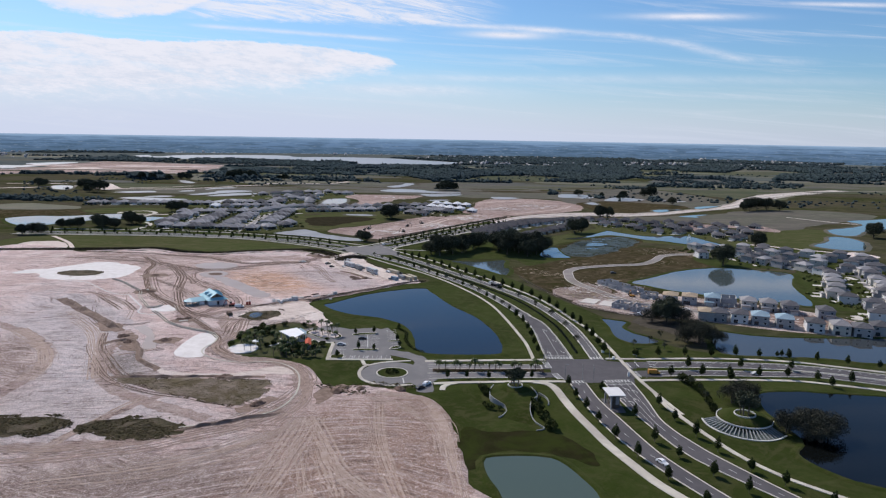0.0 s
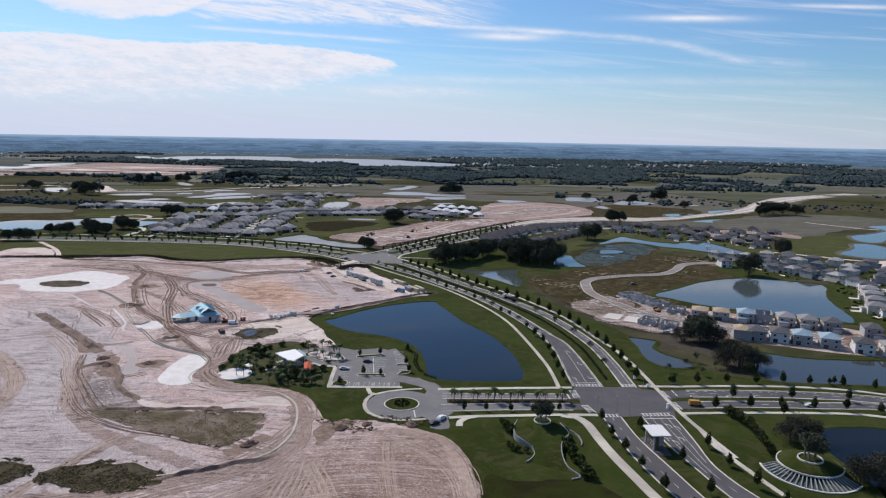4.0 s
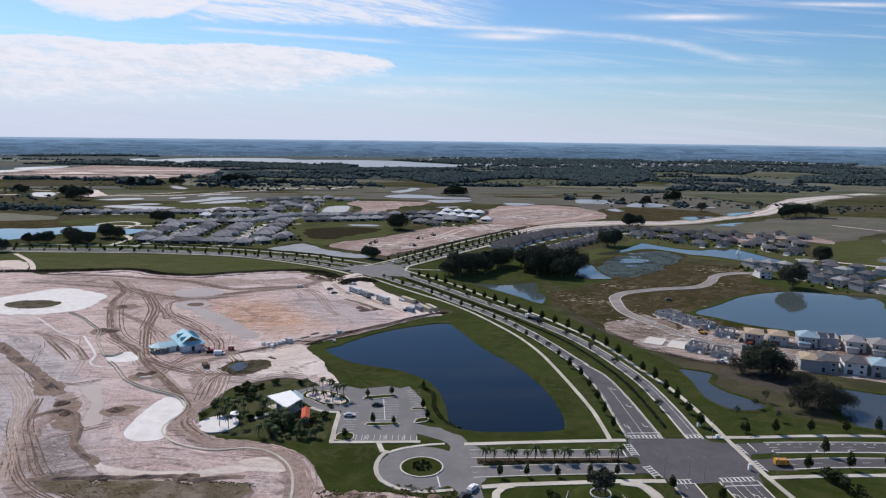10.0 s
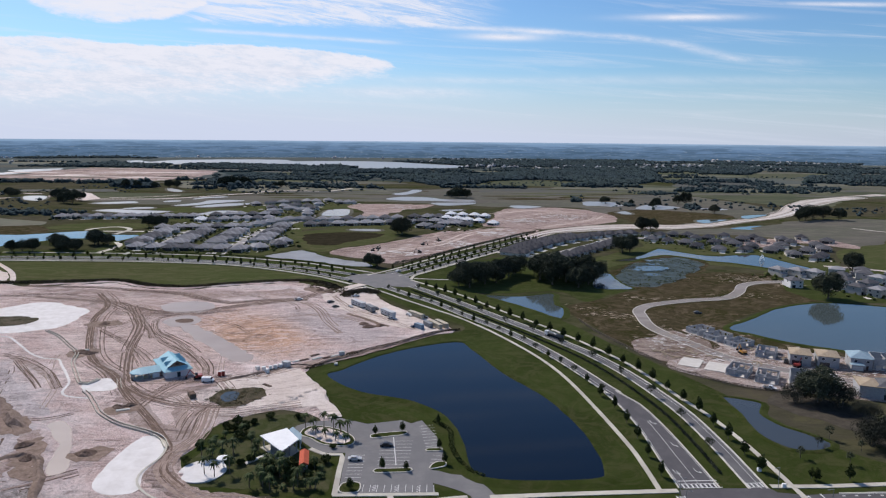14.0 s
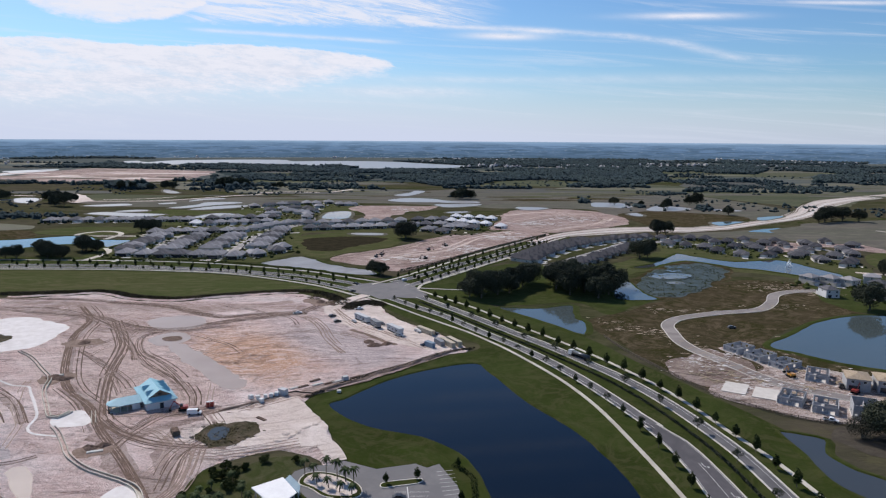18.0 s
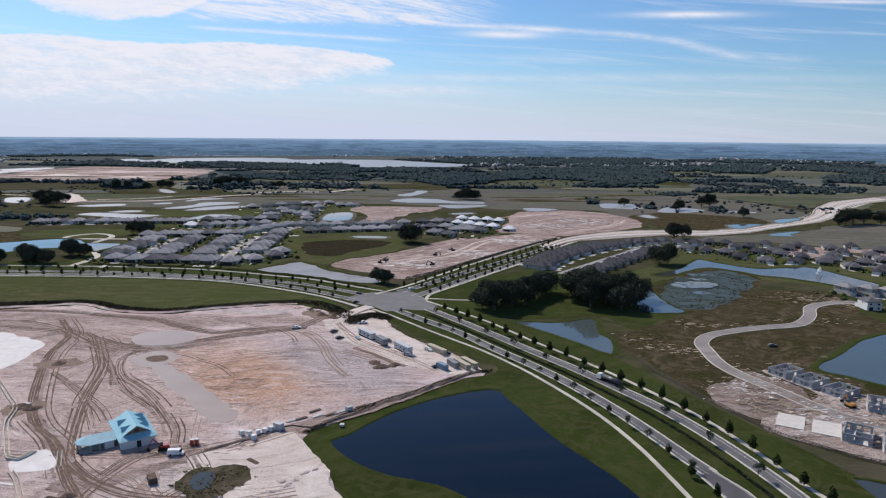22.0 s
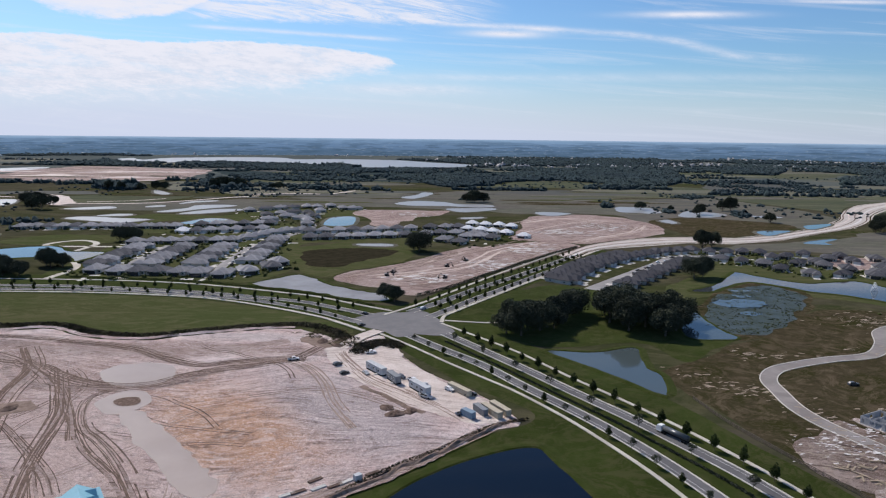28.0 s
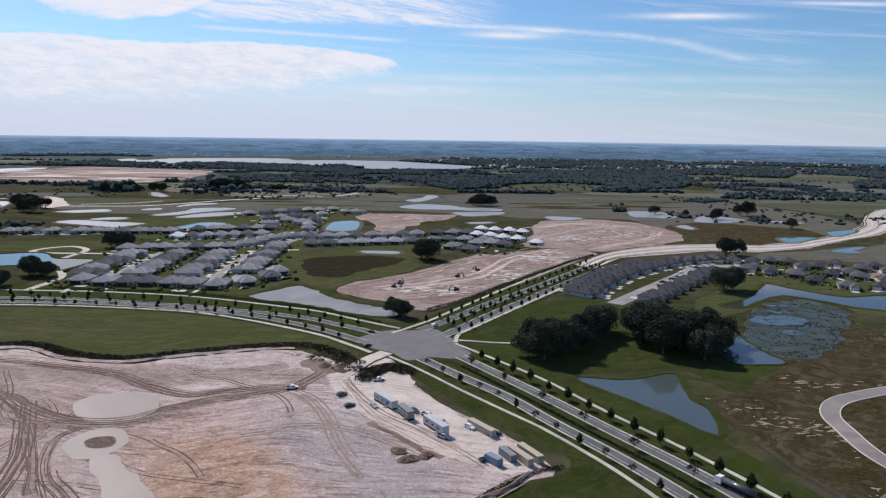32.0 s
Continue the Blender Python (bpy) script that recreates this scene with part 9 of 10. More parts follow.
TRACKS2 = [
    ([(-118, 395), (-114, 370), (-118, 352), (-114, 338), (-100, 325), (-84, 322), (-72, 316), (-63, 300), (-58, 285), (-57, 268), (-64, 250)], 6, 3.0),
    ([(-200, 222), (-140, 223), (-118, 229), (-100, 238), (-80, 250), (-68, 266), (-62, 282), (-60, 298), (-68, 314), (-84, 320)], 5, 3.5),
    ([(-160, 212), (-111, 225), (-92, 236), (-75, 247), (-63, 262), (-57, 280)], 4, 2.4),
    ([(-150, 418), (-135, 410), (-122, 396), (-112, 392), (-98, 396), (-82, 402)], 3, 2.5),
]
TRACKS2 += [
    ([(-160, 425), (-140, 425), (-120, 430), (-104, 440), (-90, 452), (-70, 466), (-50, 486), (-28, 508)], 4, 2.0),
    ([(-100, 605), (-90, 580), (-80, 560), (-66, 545), (-52, 530), (-40, 515)], 4, 4.0),
    ([(-150, 575), (-130, 585), (-114, 575), (-104, 556), (-96, 530), (-84, 505)], 3, 4.0),
    ([(-130, 540), (-100, 545), (-76, 535), (-60, 525)], 2, 4.0),
]
for i, (pts, n, sp) in enumerate(TRACKS):
    swath(pts, sp * 0.8, 20 + i)
for i, (pts, n, sp) in enumerate(TRACKS + TRACKS2):
    wheel_tracks(pts, n, sp * 1.25, 10 + i, M_RUT if i < len(TRACKS) else M_RUTMID, 0.46)
LIGHT_TRACKS = [
    ([(-52, 256), (-53, 236), (-54, 219), (-56, 196), (-58, 170)], 5, 3.0), ([(-52, 254), (-46, 241), (-40, 226), (-34, 212), (-18, 192), (0, 176)], 5, 2.5),
    ([(-26, 272), (-24, 250), (-20, 226), (-12, 196), (-8, 180)], 2, 1.5), ([(-50, 258), (-66, 235), (-90, 215), (-130, 200)], 5, 4.0),
]
LIGHT_TRACKS += [
    ([(-28, 284), (-14, 281), (-6, 275), (-1, 264), (2, 250), (4, 234), (5.5, 218), (8, 196)], 3, 1.4), ([(-28, 280), (-12, 268), (0, 250), (4, 225)], 3, 3.0), ([(-45, 230), (-38, 205), (-30, 180)], 3, 4.0),
    ([(-140, 218), (-134, 240), (-129, 262), (-124, 275)], 1, 0.5), ([(-235, 372), (-214, 352), (-198, 333), (-187, 313), (-182, 291)], 4, 3.0), ([(-154, 294), (-176, 338), (-196, 372), (-230, 408)], 3, 3.0),
]
for i, (pts, n, sp) in enumerate(LIGHT_TRACKS):
    wheel_tracks(pts, n * 2 + 6, sp * 1.5, 40 + i, M_RUTLIGHT, 0.24, "pale dry wheel tracks in the earth")
for i in range(34):
    g = random.Random(100 + i)
    x, y = g.uniform(-250, -20), g.uniform(330, 625)
    if y < 430 and x > -130 or (x > -60 and y < 520) or inside(x, y, SITE) is False:
        continue
    a = g.uniform(0, math.tau)
    pts, ok = [], True
    for k in range(8):
        pts.append((x, y))
        a += g.uniform(-0.35, 0.35)
        x, y = x + 11 * math.cos(a), y + 11 * math.sin(a)
        ok = ok and inside(x, y, SITE)
    if ok:
        wheel_tracks(pts, 1, 0.8, 100 + i, M_RUT if i % 3 else M_RUTLIGHT, 0.4)

# works on the site: white path, channels, kerb, smooth road bed
on_site("path_white_winding", [(-285, 500), (-263, 493), (-257, 490), (-244, 477), (-231, 464), (-220, 457), (-213, 456), (-207, 448), (-197, 434), (-190, 423), (-187, 412), (-182, 407), (-172, 405)], 1.1, M_PAD, "narrow winding white concrete path", 0.2, "path", 2.5, 0.1)


def channel(pts, w, label):
    ob = tagged(new("concrete_channel"), label, "channel")
    line = spline(pts, 2.5)
    for s in (-1, 1):
        o = offset(line, s * w / 2)
        a, b = offset(o, 0.18), offset(o, -0.18)
        v, f = [], []
        for p, q in zip(a, b):
            z = site_z(p.x, p.y)
            v += [(p.x, p.y, z - 0.2), (p.x, p.y, z + 0.75), (q.x, q.y, z + 0.75), (q.x, q.y, z - 0.2)]
        for i in range(len(a) - 1):
            k = 4 * i
            f += [(k, k + 4, k + 5, k + 1), (k + 1, k + 5, k + 6, k + 2), (k + 2, k + 6, k + 7, k + 3)]
        mesh_ob("side_wall", v, f, M_CONC, ob)
    return ob


channel([(-247, 506), (-235, 496), (-219, 478), (-209, 466), (-203, 451), (-193, 435), (-185, 423), (-181, 422), (-179, 428)], 1.4, "low-walled concrete channel across the sand")
channel([(-178, 413), (-174, 409), (-165, 397), (-160, 390), (-150, 381), (-140, 375.5), (-133, 372), (-126, 367), (-121, 359)], 1.5, "low-walled concrete channel across the sand")
channel([(-170, 428), (-166, 420), (-164, 416)], 1.4, "short concrete wall pair by the white pad")
on_site("kerb_new_road", [(-135, 373), (-123, 363), (-120, 352), (-122, 342), (-120, 333), (-111, 324), (-98, 319.5), (-84, 321), (-75, 317), (-67, 307), (-63, 293), (-62, 277), (-66, 262), (-78, 252), (-98, 244)], 0.8, M_CONC, "new pale concrete kerb of an unpaved road", 0.28, "kerb", 2.5, 0.0)
setting(ribbon("road_site_entry", [(-84, 640), (-92, 628), (-99, 612), (-104, 598)], 8, 0.56, M_PALE, thick=0.5), "sandy site entrance", "road")
on_site("drive_sand", [(-66, 387), (-70, 397), (-78, 408), (-84, 422)], 7, M_PALE, "sandy drive from the car park to the yard", 0.10, "road")

# graded site beyond the far junction
M_SITEPATH = material("pale_graded_track", (0.56, 0.46, 0.40), 0.95, (0.50, 0.40, 0.35), 0.1, 1.0)
def on_graded(pts, w, z, mat, seed, label):
    """A worn way with ragged sides on level ground."""
    line = wobble(spline(pts, 4.0), 2.5, 0.05, seed)
    nor = normals2(line)
    a = [p + q * w / 2 * (1 + 0.7 * noise.noise(p * 0.15 + Vector((1, seed, 0)))) for p, q in zip(line, nor)]
    b = [p - q * w / 2 * (1 + 0.7 * noise.noise(p * 0.15 + Vector((7, seed, 0)))) for p, q in zip(line, nor)]
    setting(strip("track_graded", a, b, z, mat), label, "track")


gg = random.Random(44)
WAYS = [[(-100, 790), (-60, 810), (-20, 850), (10, 920), (60, 980)], [(-80, 770), (-30, 800), (20, 870), (70, 950)], [(30, 1010), (80, 1080), (150, 1120), (200, 1090)], [(60, 1150), (120, 1200), (180, 1160)],
        [(-120, 800), (-70, 850), (-30, 910)], [(40, 1050), (100, 1130), (160, 1190)], [(100, 990), (170, 1060), (205, 1120)], [(-60, 880), (0, 950), (50, 1010)], [(60, 1020), (120, 1040), (180, 1070)]]
for k in range(34):
    base = WAYS[k % len(WAYS)]
    dx, dy = gg.gauss(0, 9), gg.gauss(0, 9)
    if k < len(WAYS):
        dx = dy = 0
    mat, lab = ((M_SITEPATH, "pale graded track"), (M_MUD, "damp brown graded track"), (M_CHURN, "churned brown track"))[k % 3 if k >= len(WAYS) else 0]
    on_graded([(x + dx, y + dy) for x, y in base], gg.uniform(1.0, 3.2), 0.18 + 0.002 * k, mat, k, lab)
def flakes(name, groups, mat, label, seed, z=0.09, size=1.0):
    """Many small torn patches of bare earth, in one mesh."""
    g = random.Random(seed)
    v, f = [], []
    for cx, cy, rx, ry, n in groups:
        for k in range(n):
            x, y, r = cx + g.gauss(0, 0.5) * rx, cy + g.gauss(0, 0.5) * ry, size * g.uniform(0.25, 1.0) ** 1.6 * 1.7
            a0 = g.uniform(-0.5, 0.5)
            o = len(v)
            for q in range(9):
                a = q * math.tau / 9
                px, py = r * 2.4 * math.cos(a) * g.uniform(0.4, 1.2), r * 0.8 * math.sin(a) * g.uniform(0.4, 1.2)
                v.append((x + px * math.cos(a0) - py * math.sin(a0), y + px * math.sin(a0) + py * math.cos(a0), z + 0.0002 * len(f)))
            f.append(tuple(range(o, o + 9)))
    tagged(mesh_ob(name, v, f, mat), label, "bare earth", "", "stuff")


flakes("bare_patches", [(84, 556, 30, 12, 70), (98, 545, 12, 12, 40), (94, 490, 16, 14, 70), (226, 672, 32, 20, 200), (245, 655, 20, 10, 60), (150, 520, 26, 20, 60), (120, 603, 30, 8, 40), (70, 575, 14, 10, 20), (190, 612, 26, 10, 40), (105, 520, 10, 24, 60)], material("streaky_bare_sand", (0.36, 0.30, 0.245), 0.95, (0.24, 0.19, 0.14), 0.6, 1.0), "small bare pale patches in the weeds", 3, 0.09, 0.62)
flakes("rubble", [(130, 470, 30, 22, 300), (112, 490, 14, 26, 140), (180, 440, 30, 18, 240), (240, 410, 22, 14, 140)], M_MUD, "dark debris and ruts round the new houses", 4, 0.16, 0.6)
flakes("rubble", [(130, 470, 30, 22, 160), (180, 440, 30, 18, 130), (110, 460, 18, 12, 60), (100, 494, 14, 12, 110), (118, 510, 10, 12, 60), (205, 425, 40, 16, 120)], M_PAD, "pale boards and bags scattered round the new houses", 5, 0.30, 0.4)
GRADED = [(-60, 790, 50, 30, 60), (-10, 850, 50, 50, 90), (40, 940, 50, 60, 90), (90, 1060, 50, 60, 110), (150, 1120, 60, 60, 110), (-95, 1230, 40, 50, 60)]
GRADED = [(x, y, rx * 0.7, ry * 0.55, n) for x, y, rx, ry, n in GRADED]
flakes("turned_earth", GRADED, M_MUD, "dark turned earth on the graded site", 11, 0.16, 1.5)
flakes("pale_earth", GRADED, M_PAD, "pale scraped earth on the graded site", 12, 0.24, 1.4)
for t, w, mt in ((0.12, 1.6, M_RUT), (0.3, 2.4, M_PALE), (0.48, 1.4, M_RUT), (0.66, 2.4, M_PAD), (0.84, 1.6, M_RUT), (0.95, 2.0, M_SCRUB), (0.03, 2.0, M_SCRUB)):
    mid = [Vector((*a, 0)).lerp(Vector((*b, 0)), t) for a, b in zip(HAUL_L, HAUL_R)]
    setting(ribbon("track_haul", mid, w, 0.2 + 0.01 * t, mt, step=20), "worn lane along the haul road", "track")
patch("bare_estate_edge", [(78, 478), (90, 462), (108, 470), (124, 492), (118, 512), (108, 520), (96, 505), (84, 500)], M_CHURNED, 0.10, "churned bare strip beside the estate road", "ground", 3)


# ---- markings ----
MARKS_V, MARKS_F = [], []


def dash(line, width, on=None, off=None, z=Z_ROAD + 0.03):
    run = 0.0
    side_a, side_b = offset(line, width / 2), offset(line, -width / 2)
    for i in range(len(line) - 1):
        seg = (line[i + 1] - line[i]).length
        if on is None or run % (on + off) < on:
            o = len(MARKS_V)
            MARKS_V.extend([(p.x, p.y, z) for p in (side_a[i], side_b[i], side_b[i + 1], side_a[i + 1])])
            MARKS_F.append((o, o + 1, o + 2, o + 3))
        run += seg


def fine(line, step=1.0):
    out = []
    for a, b in zip(line, line[1:]):
        k = max(1, round((b - a).length / step))
        out += [a.lerp(b, j / k) for j in range(k)]
    return out + [line[-1]]


def flush_marks(name, label):
    global MARKS_V, MARKS_F
    setting(mesh_ob(name, MARKS_V, MARKS_F, M_MARK), label, "road marking")
    MARKS_V, MARKS_F = [], []


def straight(a, b, step=1.0):
    return fine([Vector((*a, 0)), Vector((*b, 0))], step)


def ladder(a, b, w=2.6):
    a, b = Vector((*a, 0)), Vector((*b, 0))
    d = (b - a).normalized()
    n = Vector((-d.y, d.x, 0))
    for s in (-1, 1):
        dash([a + n * s * w / 2, b + n * s * w / 2], 0.3, z=Z_ROAD + 0.05)
    k = int((b - a).length / 1.5)
    for i in range(k):
        p = a + d * (0.7 + 1.5 * i)
        dash([p - n * w / 2, p + n * w / 2], 0.55, z=Z_ROAD + 0.055)


for line in (LINE_RC, LINE_LC):
    s = 1 if line is LINE_RC else -1
    dash(offset(line, 2.65), 0.16)
    dash(offset(line, -2.65), 0.16)
    dash(offset(line, -1.0 * s), 0.16)
flush_marks("road_marking_boulevard", "white lane lines of the boulevard")
for a, b in (((54, 335.2), (67, 335.9)), ((75.3, 336), (81.5, 336.6)), ((51.6, 329), (52.2, 319.5)), ((53.6, 312), (55.6, 303.6)), ((59.6, 301), (66, 301.6)), ((75.2, 302.6), (87.6, 303.8)), ((90.8, 329.8), (91.6, 321.6)), ((92.0, 316.8), (92.6, 308.6))):
    ladder(a, b)
for a, b in (((54, 338.5), (67, 339.2)), ((48.6, 324), (48.8, 318.5)), ((75, 298.6), (87.4, 299.6)), ((96.5, 331), (96.8, 324))):
    dash(straight(a, b), 0.5, z=Z_ROAD + 0.05)
flush_marks("road_marking_junction", "white crosswalk bars and stop lines")
k = len(LCL)
for t, far in ((0.25, 0.24), (0.55, 0.68)):
    dash([a.lerp(b, t) for a, b in zip(LCL, LCR)][:int(k * far)], 0.16, z=Z_ROAD + 0.04)
dash(offset(LCL, -0.7), 0.16, z=Z_ROAD + 0.04)
dash(offset(LCR, 0.7), 0.16, z=Z_ROAD + 0.04)


def arrow(x, y, turn, kind=0):
    """A lane arrow, straight or bent."""
    m = pose(x, y, Z_ROAD + 0.05, 0, 0, turn)
    shapes = [[(-0.12, -1.8), (0.12, -1.8), (0.12, 0.6), (-0.12, 0.6)]]
    shapes += [[(-0.5, 0.6), (0.5, 0.6), (0.0, 1.9), (-0.02, 1.9)]] if kind == 0 else [[(-0.12, 0.6), (0.12, 0.9), (-1.0, 1.5), (-1.0, 1.15)], [(-1.0, 0.7), (-1.0, 2.0), (-1.8, 1.35), (-1.8, 1.3)]]
    for q in shapes:
        o = len(MARKS_V)
        MARKS_V.extend([tuple(m @ Vector((a, b, 0))) for a, b in q])
        MARKS_F.append((o, o + 1, o + 2, o + 3))


for x, y in ((62.4, 346), (61.3, 366), (59.4, 386), (55, 345)):
    arrow(x, y, 180, 1)
flush_marks("road_marking_turn_lanes", "white turn arrows and lane lines")
for line, off in ((LINE_EN, 0.2), (LINE_ES, 0.0)):
    dash(fine(offset(line, off)), 0.18, 3, 6)
dash(offset(LINE_EN, -3.7), 0.16)
dash(fine(offset(LINE_EN, 2.6)), 0.5, 1, 3)
dash(offset(LINE_EN, 3.8), 0.16)
dash(offset(LINE_ES, -3.1), 0.16)
dash(offset(LINE_ES, 3.1), 0.16)
for x, y in ((104, 325.6), (132, 326.4), (120, 325.9), (160, 325)):
    arrow(x, y, 90, 1)
dash(fine(offset(LINE_WN, 0.0)), 0.16, 2, 6)
dash(fine(offset(LINE_WS, 0.0)), 0.16, 2, 6)
flush_marks("road_marking_east_road", "white lane lines and arrows of the side road")
n = min(len(SRL), len(SRR))
A = [SRL[round(i * (len(SRL) - 1) / (n - 1))] for i in range(n)]
B = [SRR[round(i * (len(SRR) - 1) / (n - 1))] for i in range(n)]
for t, lo, hi in ((0.27, 0, 0.42), (0.52, 0, 0.46), (0.76, 0, 0.38)):
    dash(fine([a.lerp(b, t) for a, b in zip(A, B)][int(n * lo):int(n * hi)]), 0.16, z=Z_ROAD + 0.04)
dash(fine([a.lerp(b, 0.5) for a, b in zip(A, B)][int(n * 0.46):]), 0.16, 3, 6, Z_ROAD + 0.04)
n = min(len(SLL), len(SLR))
A = [SLL[round(i * (len(SLL) - 1) / (n - 1))] for i in range(n)]
B = [SLR[round(i * (len(SLR) - 1) / (n - 1))] for i in range(n)]
dash(fine([a.lerp(b, 0.5) for a, b in zip(A, B)]), 0.16, 3, 6, Z_ROAD + 0.04)
for x, y in ((77.2, 292), (80.2, 290), (83.4, 292), (86.2, 290), (78.4, 280), (81.4, 277), (84.4, 280)):
    arrow(x, y, 0, 1)
flush_marks("road_marking_entry", "white arrows and lane lines of the entry lanes")
for i in range(8):
    dash(straight((-54.8, 339 + 2.3 * i), (-49.6, 339.2 + 2.3 * i), 9), 0.16)
for i in range(8):
    y = 348.5 + 2.6 * i
    dash(straight((-45.2 + 0.05 * i, y), (-34.2 + 0.05 * i, y + 0.3), 20), 0.16)
dash(straight((-38.6, 348), (-41.0, 370), 5), 0.35)
for i in range(9):
    y = 361 + 2.55 * i
    dash(straight((-28.6 - 0.4 * i, y - 1.2), (-23.6 - 0.32 * i, y), 9), 0.16)
for i in range(3):
    dash(straight((-27, 350 + 2.6 * i), (-22.4, 350 + 2.6 * i), 9), 0.16)
for i in range(11):
    dash(straight((-48 + 2.25 * i, 330), (-48 + 2.25 * i, 334.6), 9), 0.16)
for x in (-44.5, -37.4, -30.4):
    for j in range(4):
        dash(straight((x - 0.6, 330.4 + j), (x + 0.6, 331.2 + j), 5), 0.25)
dash(straight((-17.6, 303.2), (-16.6, 296), 9), 0.45)
flush_marks("road_marking_car_park", "white bay lines of the car park")


def lot_island(pts, label="kerbed grass island in the car park"):
    ob = setting(slab("car_park_island", spline(pts, 1.0, True), Z_ROAD + 0.2, M_LAWN, thick=0.25), label, "island")
    line = spline(pts, 1.0, True)
    line.append(line[0].copy())
    strip("kerb", offset(line, 0.18), offset(line, -0.18), Z_ROAD + 0.24, M_KERB, ob, thick=0.25)


lot_island([(-49, 369.3), (-44, 370.4), (-37, 372.6), (-36.6, 375.2), (-42, 374.4), (-49, 372.4)])
lot_island([(-45.4, 342.6), (-40, 342.6), (-33.6, 343.4), (-33.6, 345.8), (-40, 345.4), (-45.2, 345)])
lot_island([(-28.4, 358.8), (-22.9, 359.2), (-23, 361), (-28, 360.8)])
lot_island([(-27, 345.6), (-22, 347.6), (-22, 350.6), (-25.4, 350)])
lot_island([(-55, 329.6), (-49.5, 329.8), (-49.6, 335.4), (-54.8, 335)], "kerbed mulch corner in the car park")
lot_island([(-76, 372), (-74.5, 378.5), (-68, 379), (-61, 375.5), (-56.4, 370.5), (-55, 365.5), (-57.5, 362.6), (-64, 362.8), (-67.5, 364.4), (-71, 368)], "planted island with pale gravel and palms")
setting(slab("gravel_bed", spline([(-74.6, 372.5), (-73, 377.4), (-68, 377.8), (-61.4, 374.2), (-57.6, 370), (-56.6, 366), (-58.5, 364), (-64, 364.2), (-67, 365.8), (-70.4, 369)], 1.5, True), Z_ROAD + 0.24, M_PALE), "pale gravel bed under palms", "planting bed")

# ---- vehicles and site clutter ----
M_TYRE = material("black_tyre", (0.02, 0.02, 0.02), 0.9)
M_GLASS = material("dark_car_glass", (0.02, 0.025, 0.03), 0.1, spec=0.6)
PAINTS = {n: material(n + "_car_paint", c, 0.3, spec=0.5) for n, c in (("white", (0.75, 0.75, 0.75)), ("silver", (0.42, 0.43, 0.44)), ("black", (0.02, 0.02, 0.022)), ("dark_grey", (0.07, 0.075, 0.08)), ("blue", (0.05, 0.09, 0.16)), ("red", (0.30, 0.04, 0.03)), ("orange", (0.50, 0.24, 0.04)))}
M_LAMP = material("clear_headlight", (0.7, 0.7, 0.68), 0.2)


def profile(name, pts, y0, y1, mat, parent):
    """A side outline (x, z) carried across from y0 to y1, narrower toward the top."""
    top = max(z for _, z in pts)
    v = []
    for s in (0, 1):
        for x, z in pts:
            t = 0.10 * max(0, z - 0.9) / max(0.1, top)
            y = y0 + t if s == 0 else y1 - t
            v.append((x, y, z))
    n = len(pts)
    f = [tuple(range(n)), tuple(range(2 * n - 1, n - 1, -1))] + [(i, n + i, n + (i + 1) % n, (i + 1) % n) for i in range(n)]
    return mesh_ob(name, v, f, mat, parent)


def disc_wheel(parent, x, y, r, w=0.24):
    n = 12
    v = [(x + r * math.cos(i * math.tau / n), y + s * w / 2, r + r * math.sin(i * math.tau / n)) for s in (-1, 1) for i in range(n)]
    f = [tuple(range(n - 1, -1, -1)), tuple(range(n, 2 * n))] + [(i, (i + 1) % n, n + (i + 1) % n, n + i) for i in range(n)]
    return mesh_ob("wheel", v, f, M_TYRE, parent)


